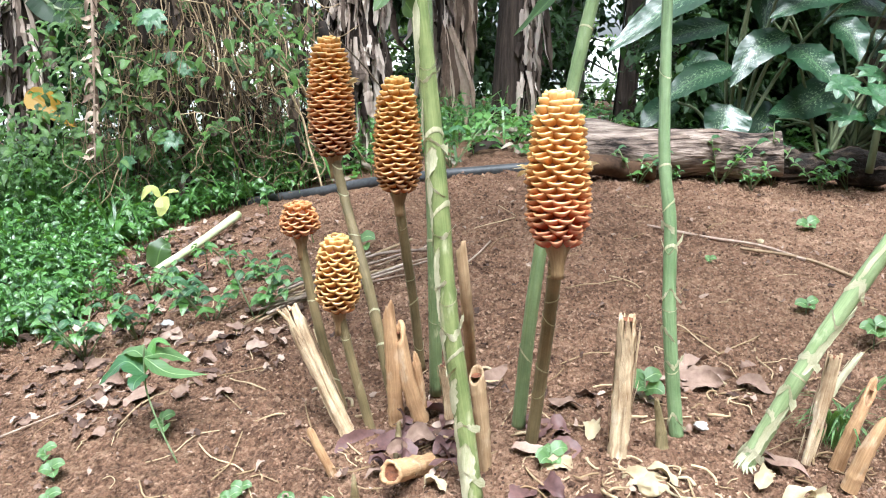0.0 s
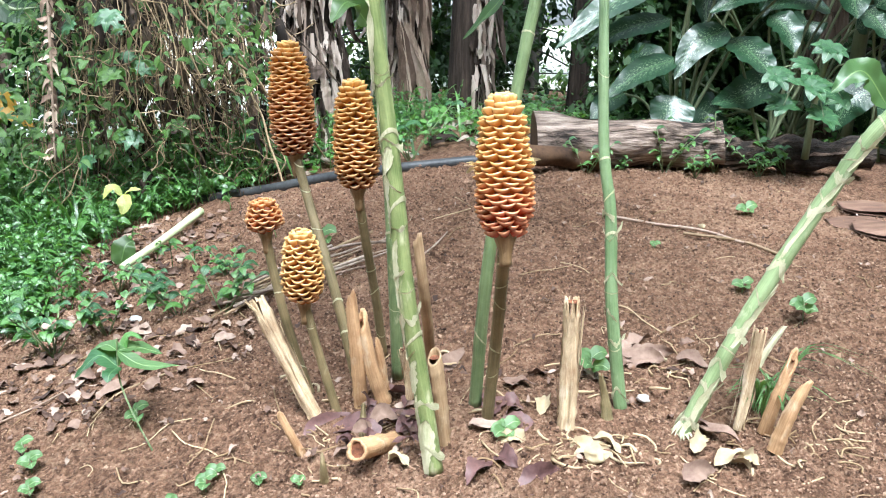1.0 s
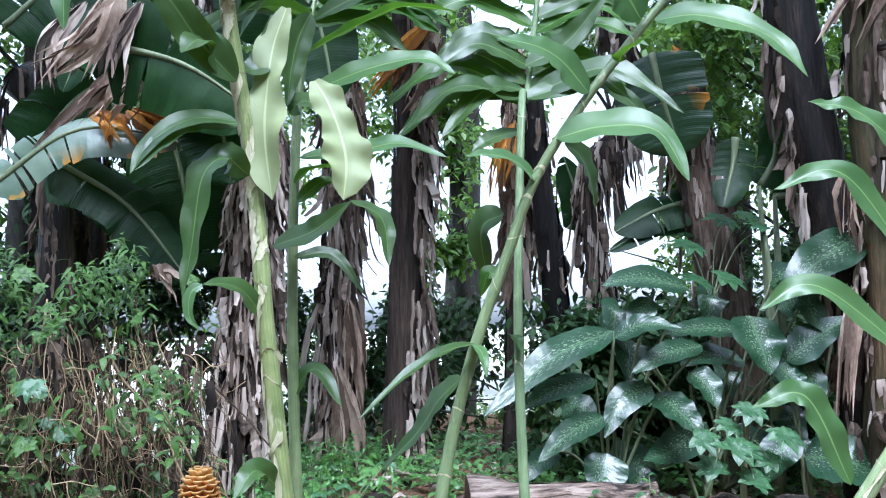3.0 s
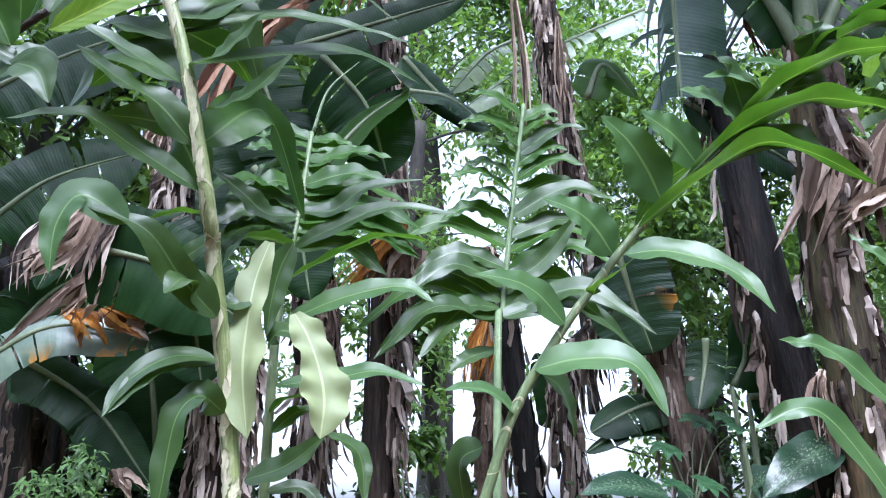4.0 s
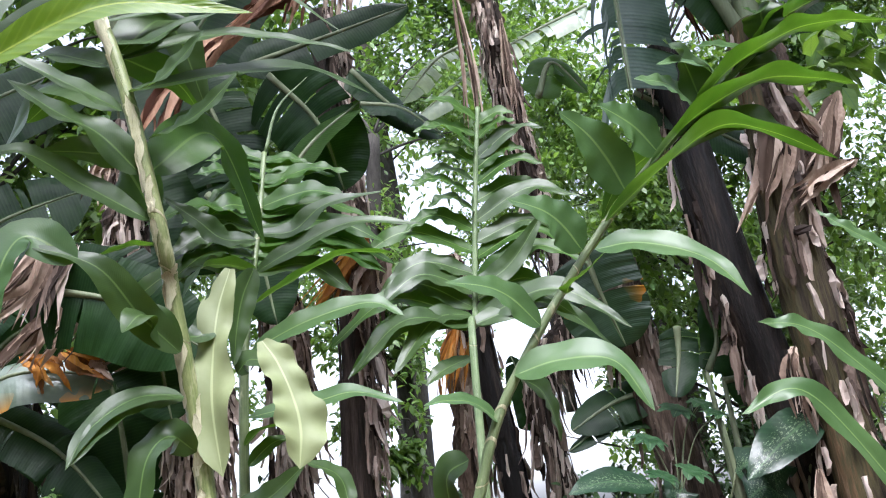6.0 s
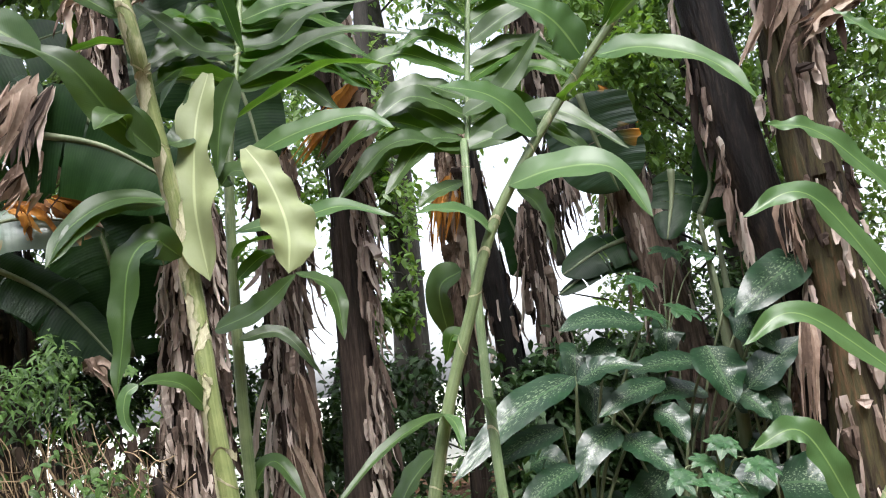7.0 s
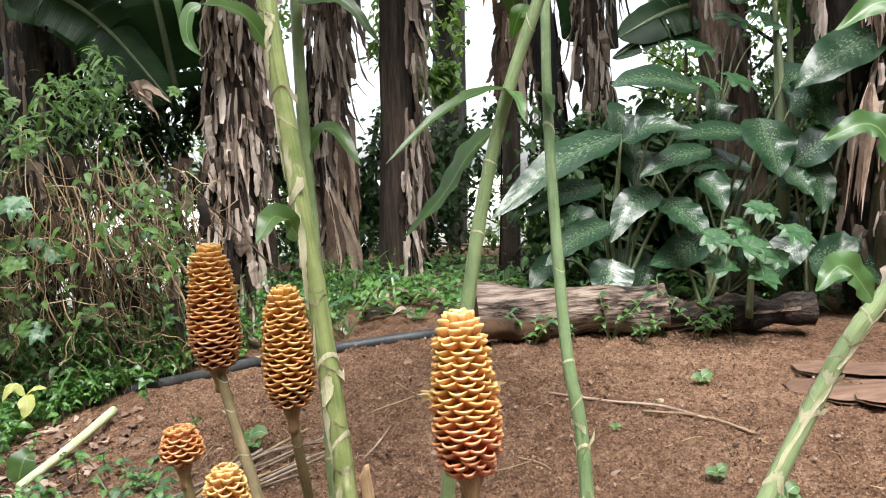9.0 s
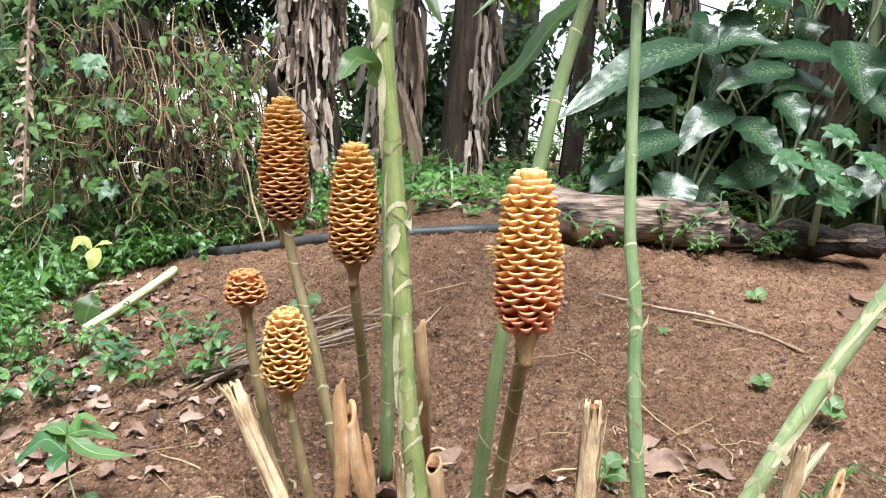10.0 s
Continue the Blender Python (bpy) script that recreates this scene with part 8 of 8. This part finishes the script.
fallen_leaf(0, (-0.143, 1.273, 0.040), (-0.024, 1.258, 0.059), 0.045, PURPLE, "curled purple-brown dead leaf among the stumps")
fallen_leaf(1, (-0.024, 1.309, 0.065), (0.019, 1.168, 0.058), 0.045, PURPLE, "curled purple-brown dead leaf among the stumps")
fallen_leaf(2, (-0.193, 1.275, 0.030), (-0.096, 1.312, 0.052), 0.04, PURPLE, "dull brown dead leaf by the stumps")
fallen_leaf(3, (-0.041, 1.368, 0.069), (0.016, 1.324, 0.074), 0.05, PURPLE, "dark purple dead leaf by a cane")
fallen_leaf(4, (0.070, 1.397, 0.090), (0.130, 1.486, 0.108), 0.035, LITTER, "pinkish brown curled leaf on soil")
fallen_leaf(5, (0.179, 1.238, 0.086), (0.217, 1.239, 0.091), 0.045, PURPLE, "purple-brown dead leaf on soil")
fallen_leaf(6, (0.160, 1.201, 0.080), (0.242, 1.165, 0.085), 0.042, PURPLE, "long pale purple dead leaf on soil")
fallen_leaf(7, (0.154, 1.110, 0.072), (0.183, 1.065, 0.072), 0.04, PURPLE, "purple dead leaf on soil")
fallen_leaf(8, (0.471, 1.477, 0.112), (0.536, 1.506, 0.112), 0.03, LITTER, "brown dead leaf on soil")
fallen_leaf(9, (0.455, 1.422, 0.107), (0.564, 1.438, 0.104), 0.04, LITTER, "pinkish dead leaf on soil")
fallen_leaf(10, (0.511, 1.201, 0.080), (0.550, 1.146, 0.073), 0.022, LITTER, "brown dead leaf on soil")
fallen_leaf(11, (0.136, 1.099, 0.069), (0.096, 1.040, 0.059), 0.04, PURPLE, "purple dead leaf on soil")
fallen_leaf(12, (-0.682, 1.506, -0.051), (-0.737, 1.496, -0.065), 0.03, LITTER, "pale dead leaf on soil")
fallen_leaf(13, (-0.477, 1.794, 0.027), (-0.431, 1.782, 0.036), 0.035, LITTER, "pinkish dead leaf on soil")
fallen_leaf(14, (0.180, 1.010, 0.066), (0.250, 1.050, 0.074), 0.055, PURPLE, "broad purple dead leaf on soil")
fallen_leaf(15, (0.150, 1.230, 0.082), (0.200, 1.300, 0.090), 0.050, PURPLE, "broad purple dead leaf on soil")
fallen_leaf(16, (0.430, 1.410, 0.104), (0.530, 1.400, 0.106), 0.055, LITTER, "flat pinkish dead leaf on soil")
fallen_leaf(17, (0.560, 1.420, 0.104), (0.610, 1.370, 0.100), 0.035, LITTER, "pinkish dead leaf beside the leaning cane")
fallen_leaf(18, (0.520, 1.180, 0.080), (0.575, 1.110, 0.074), 0.030, LITTER, "long brown dead leaf by the leaning cane")
fallen_leaf(19, (0.440, 1.020, 0.070), (0.500, 1.040, 0.070), 0.040, LITTER, "tan dead leaf on soil")
fallen_leaf(20, (-0.700, 1.610, -0.040), (-0.620, 1.650, -0.020), 0.050, LITTER, "tan dead leaf on soil")
fallen_leaf(21, (-0.800, 1.780, -0.050), (-0.740, 1.720, -0.040), 0.050, LITTER, "pale dead leaf on soil")
slab = thing("bark_slab", (0, 0, 0), "flat brown layered bark slab lying on the mound", "bark")
for k, (a, b, w) in enumerate((((1.32, 2.27), (1.74, 2.20), 0.12), ((1.36, 2.20), (1.80, 2.06), 0.13), ((1.40, 2.36), (1.82, 2.28), 0.10), ((1.44, 2.12), (1.72, 1.98), 0.08))):
    p0, p1 = on_ground(*a, 0.012 + 0.006 * k), on_ground(*b, 0.012 + 0.006 * k)
    for layer in range(2):
        v, f, uv = blade(p0, p0.lerp(p1, 0.5) + Vector((0, 0, 0.008 - 0.012 * layer)), p1, w, (0.05 * math.sin(k * 2), -0.15, 1), lambda q: 0.92 - 0.35 * max(0.0, 0.12 - q) / 0.12, 18, 3, -0.12, 0.03, 2.0, 0.1, 40 + k, 0.10)
        link_mesh("bark_layer", [Vector(q) - Vector((0, 0, 0.006 * layer)) for q in v], f, SLAB, slab, uv)

for k, (at, size, mat, nm, lab) in enumerate((((0.448, 1.266, 0.090), 0.016, STONE, "stone", "pale grey stone by a cane"), ((0.315, 1.087, 0.079), 0.034, HUSK, "husk", "cream papery husk on the soil"), ((-0.736, 2.025, -0.005), 0.022, PAPER, "paper_scrap", "white scrap lying in leaf litter"),
        ((0.901, 2.213, 0.176), 0.015, HUSK, "husk", "small pale husk on the mound"), ((0.225, 2.612, 0.245), 0.022, CLOD, "soil_lump", "brown lump on the mound"), ((0.839, 1.895, 0.143), 0.012, CLOD, "soil_lump", "pale soil lump on the mound"), ((0.771, 2.735, 0.241), 0.014, STONE, "stone", "small pale stone near the log"))):
    bm = bmesh.new()
    bmesh.ops.create_icosphere(bm, subdivisions=3, radius=size)
    for vt in bm.verts:
        q = vt.co.normalized()
        vt.co *= 0.75 + 0.35 * noise.noise(q * 1.7 + Vector((k, 0, 0))) + 0.15 * noise.noise(q * 5)
        vt.co.z *= 0.55
    me = bpy.data.meshes.new(nm)
    bm.to_mesh(me)
    bm.free()
    me.materials.append(mat)
    me.polygons.foreach_set("use_smooth", np.ones(len(me.polygons), dtype=bool))
    ob = new(nm, me)
    ob.location = Vector(at) + Vector((0, 0, size * 0.25))
    tagged(ob, lab, nm.replace("_", " "))

# long dry twigs on the mound and in the litter
for k, pts in enumerate((((0.598, 2.295, 0.199), (0.749, 2.217, 0.183), (0.884, 2.168, 0.171), (0.971, 2.075, 0.156)), ((0.818, 2.139, 0.171), (0.968, 2.086, 0.158), (1.050, 1.969, 0.142)), ((-0.967, 1.588, -0.108), (-0.853, 1.644, -0.076), (-0.794, 1.691, -0.056)), ((-0.677, 1.525, -0.048), (-0.647, 1.610, -0.032), (-0.546, 1.653, -0.004)),
        ((-0.468, 2.087, 0.062), (-0.335, 2.133, 0.096), (-0.213, 2.179, 0.127)), ((-0.421, 2.000, 0.062), (-0.295, 2.063, 0.097), (-0.146, 2.127, 0.134)), ((0.053, 2.019, 0.157), (0.093, 2.083, 0.170), (0.132, 2.165, 0.185)), ((-0.199, 2.017, 0.111), (-0.128, 2.079, 0.132), (-0.060, 2.106, 0.148)))):
    v, f, uv = tube(bezier([Vector(p) + Vector((0, 0, 0.008)) for p in pts], 6), 0.0045 if k in (0, 1, 4, 5) else 0.0025, 6, True, 0.1, k)
    ob = link_mesh("dry_twig", v, f, VINE if k % 2 else DEAD_PALE, None, uv)
    tagged(ob, "dry brown twig lying on soil", "twig", "dry twigs on the soil")

# a sheaf of dry brown leaf stalks lying in the litter
for k in range(15):
    r = random.Random(1700 + k)
    x0, y0 = -0.46 + r.uniform(-.05, .05), 1.93 + r.uniform(-.10, .12)
    x1, y1 = -0.10 + r.uniform(-.12, .10), 2.14 + r.uniform(-.10, .14)
    pts = [on_ground(x0 + (x1 - x0) * q, y0 + (y1 - y0) * q + 0.02 * math.sin(q * 5 + k), 0.008 + 0.010 * (k % 3)) for q in (0, 0.3, 0.65, 1)]
    v, f, uv = tube(bezier(pts, 5), r.uniform(0.0022, 0.0048), 6, True, 0.1, k)
    ob = link_mesh("dry_stalk", v, f, (DEAD_PALE, VINE, DEAD)[k % 3], None, uv)
    tagged(ob, "dry grey-brown leaf stalk lying in litter", "twig", "dry twigs on the soil")

# curled cream root curls round the clump
for k, at in enumerate(((0.109, 1.141, 0.069), (0.245, 1.157, 0.085), (0.256, 1.119, 0.082), (-0.190, 1.424, 0.047), (-0.160, 1.396, 0.049), (-0.260, 1.521, 0.044), (-0.320, 1.410, 0.018), (0.127, 1.256, 0.082), (0.320, 1.296, 0.099), (0.534, 1.397, 0.101), (0.479, 1.308, 0.093), (0.352, 1.100, 0.079), (0.258, 1.085, 0.078), (0.375, 1.087, 0.077), (0.441, 1.821, 0.152), (0.095, 1.455, 0.100), (0.073, 1.446, 0.096))):
    r = random.Random(900 + k)
    p = Vector(at)
    a, l = r.uniform(0, 6.28), r.uniform(0.014, 0.03)
    pts = [p + Vector((math.cos(a + q * 0.9) * l * (0.6 + 0.4 * q), math.sin(a + q * 0.9) * l * (0.6 + 0.4 * q), 0.005 + 0.006 * math.sin(q * 1.5))) for q in range(4)]
    v, f, uv = tube(bezier(pts, 4), lambda s: 0.0035 * (1 - 0.6 * s), 6)
    ob = link_mesh("root_curl", v, f, HUSK if k % 2 else ROOT, None, uv)
    tagged(ob, "curled cream-coloured root scrap on soil", "root", "root scraps on the soil")

# dried midrib of a banana leaf with frayed stubs, hanging over the weeds
rib = thing("dried_leaf_midrib", (0, 0, 0), "dried hanging banana leaf midrib with frayed stubs", "dead leaf")
path = bezier([(-1.253, 3.120, 1.930), (-1.264, 3.120, 1.554), (-1.276, 3.120, 1.182), (-1.301, 3.120, 0.870), (-1.318, 3.100, 0.584), (-1.341, 3.080, 0.265)], 10)
v, f, uv = tube(path, lambda s: 0.010 * (1 - 0.6 * s), 7)
link_mesh("midrib", v, f, DEAD_PALE, rib, uv)
r = random.Random(12)
s = Soup()
for k in range(110):
    p = path[int(len(path) * (0.03 + 0.95 * k / 110))]
    sg = -1 if r.random() < 0.6 else 0.6
    l = r.uniform(0.012, 0.055)
    s.add(*blade(p, p + Vector((sg * l * 0.5, 0, -0.01)), p + Vector((sg * l, r.uniform(-.02, .02), -r.uniform(-0.01, 0.06))), r.uniform(0.012, 0.032), (0, -1, 0.5), width_lance, 6, 1, 0.4, 0.1, 1, 0.5, k, 0.4))
s.make("frayed_blade", DEAD_PALE, rib, "short pale frayed remains of the blade")

# crumpled dark leaves heaped between the stumps
for k in range(16):
    r = random.Random(1300 + k)
    x, y = r.uniform(-0.13, 0.03), r.uniform(1.13, 1.32)
    p = on_ground(x, y, 0.008 + 0.018 * r.random())
    a, l = r.uniform(0, 6.28), r.uniform(0.035, 0.06)
    d = Vector((math.cos(a), math.sin(a), r.uniform(-0.2, 0.3))) * l
    v, f, uv = blade(p - d * 0.5, p + Vector((0, 0, r.uniform(0.004, 0.016))), p + d * 0.5, l * r.uniform(0.4, 0.65), (r.uniform(-.8, .8), r.uniform(-.9, .3), 0.8), width_ellipse, 10, 2, r.uniform(0.2, 1.0), 0.18, 1.3, r.uniform(-1.2, 1.2), k, 0.3)
    ob = link_mesh("dead_leaf", v, f, PURPLE if k % 4 else LITTER, None, uv)
    tagged(ob, "crumpled purple-brown dead leaf among cut stumps", "dead leaf", "dead leaves on the soil")

# cream rootlets matted round the feet of the clump
s = Soup()
r = random.Random(1500)
for cx, cy, n, sp in ((0.36, 1.10, 24, 0.06), (0.27, 1.09, 16, 0.06), (0.62, 1.13, 20, 0.08), (0.72, 1.11, 12, 0.06), (-0.17, 1.24, 16, 0.09), (0.02, 1.22, 18, 0.10), (0.36, 1.36, 8, 0.05), (0.50, 1.36, 10, 0.05)):
    for k in range(n):
        p = on_ground(cx + r.gauss(0, sp), cy + r.gauss(0, sp * 0.55), 0.003)
        a, l, bend = r.uniform(0, 6.28), r.uniform(0.006, 0.022), r.uniform(-1.2, 1.2)
        pts = [p]
        for q in range(3):
            a += bend
            pts.append(pts[-1] + Vector((math.cos(a) * l, math.sin(a) * l, r.uniform(-0.003, 0.006))))
        s.add(*tube(bezier(pts, 3), r.uniform(0.0008, 0.0022), 5))
mat_ob = s.make("rootlets", ROOT)
tagged(mat_ob, "curled cream rootlets strewn round the stumps", "roots", kind="stuff")
for k, at in enumerate(((0.299, 1.094, 0.081), (0.333, 1.110, 0.080), (0.545, 1.045, 0.066), (0.560, 1.060, 0.068), (0.535, 1.060, 0.072), (0.501, 1.113, 0.073), (0.180, 1.139, 0.077), (-0.013, 1.129, 0.049), (0.255, 1.236, 0.093))):
    r = random.Random(1600 + k)
    p = Vector(at) + Vector((0, 0, 0.006))
    a = r.uniform(0, 6.28)
    d = Vector((math.cos(a), math.sin(a), 0.1)) * r.uniform(0.02, 0.035)
    v, f, uv = blade(p - d, p + Vector((0, 0, 0.014)), p + d, 0.028, (r.uniform(-.5, .5), -0.4, 1), width_ellipse, 12, 3, 0.9, 0.2, 1.6, r.uniform(-1, 1), k, 0.4)
    ob = link_mesh("husk", v, f, HUSK, None, uv)
    tagged(ob, "torn cream papery husk on soil", "husk", "papery husks on the soil")
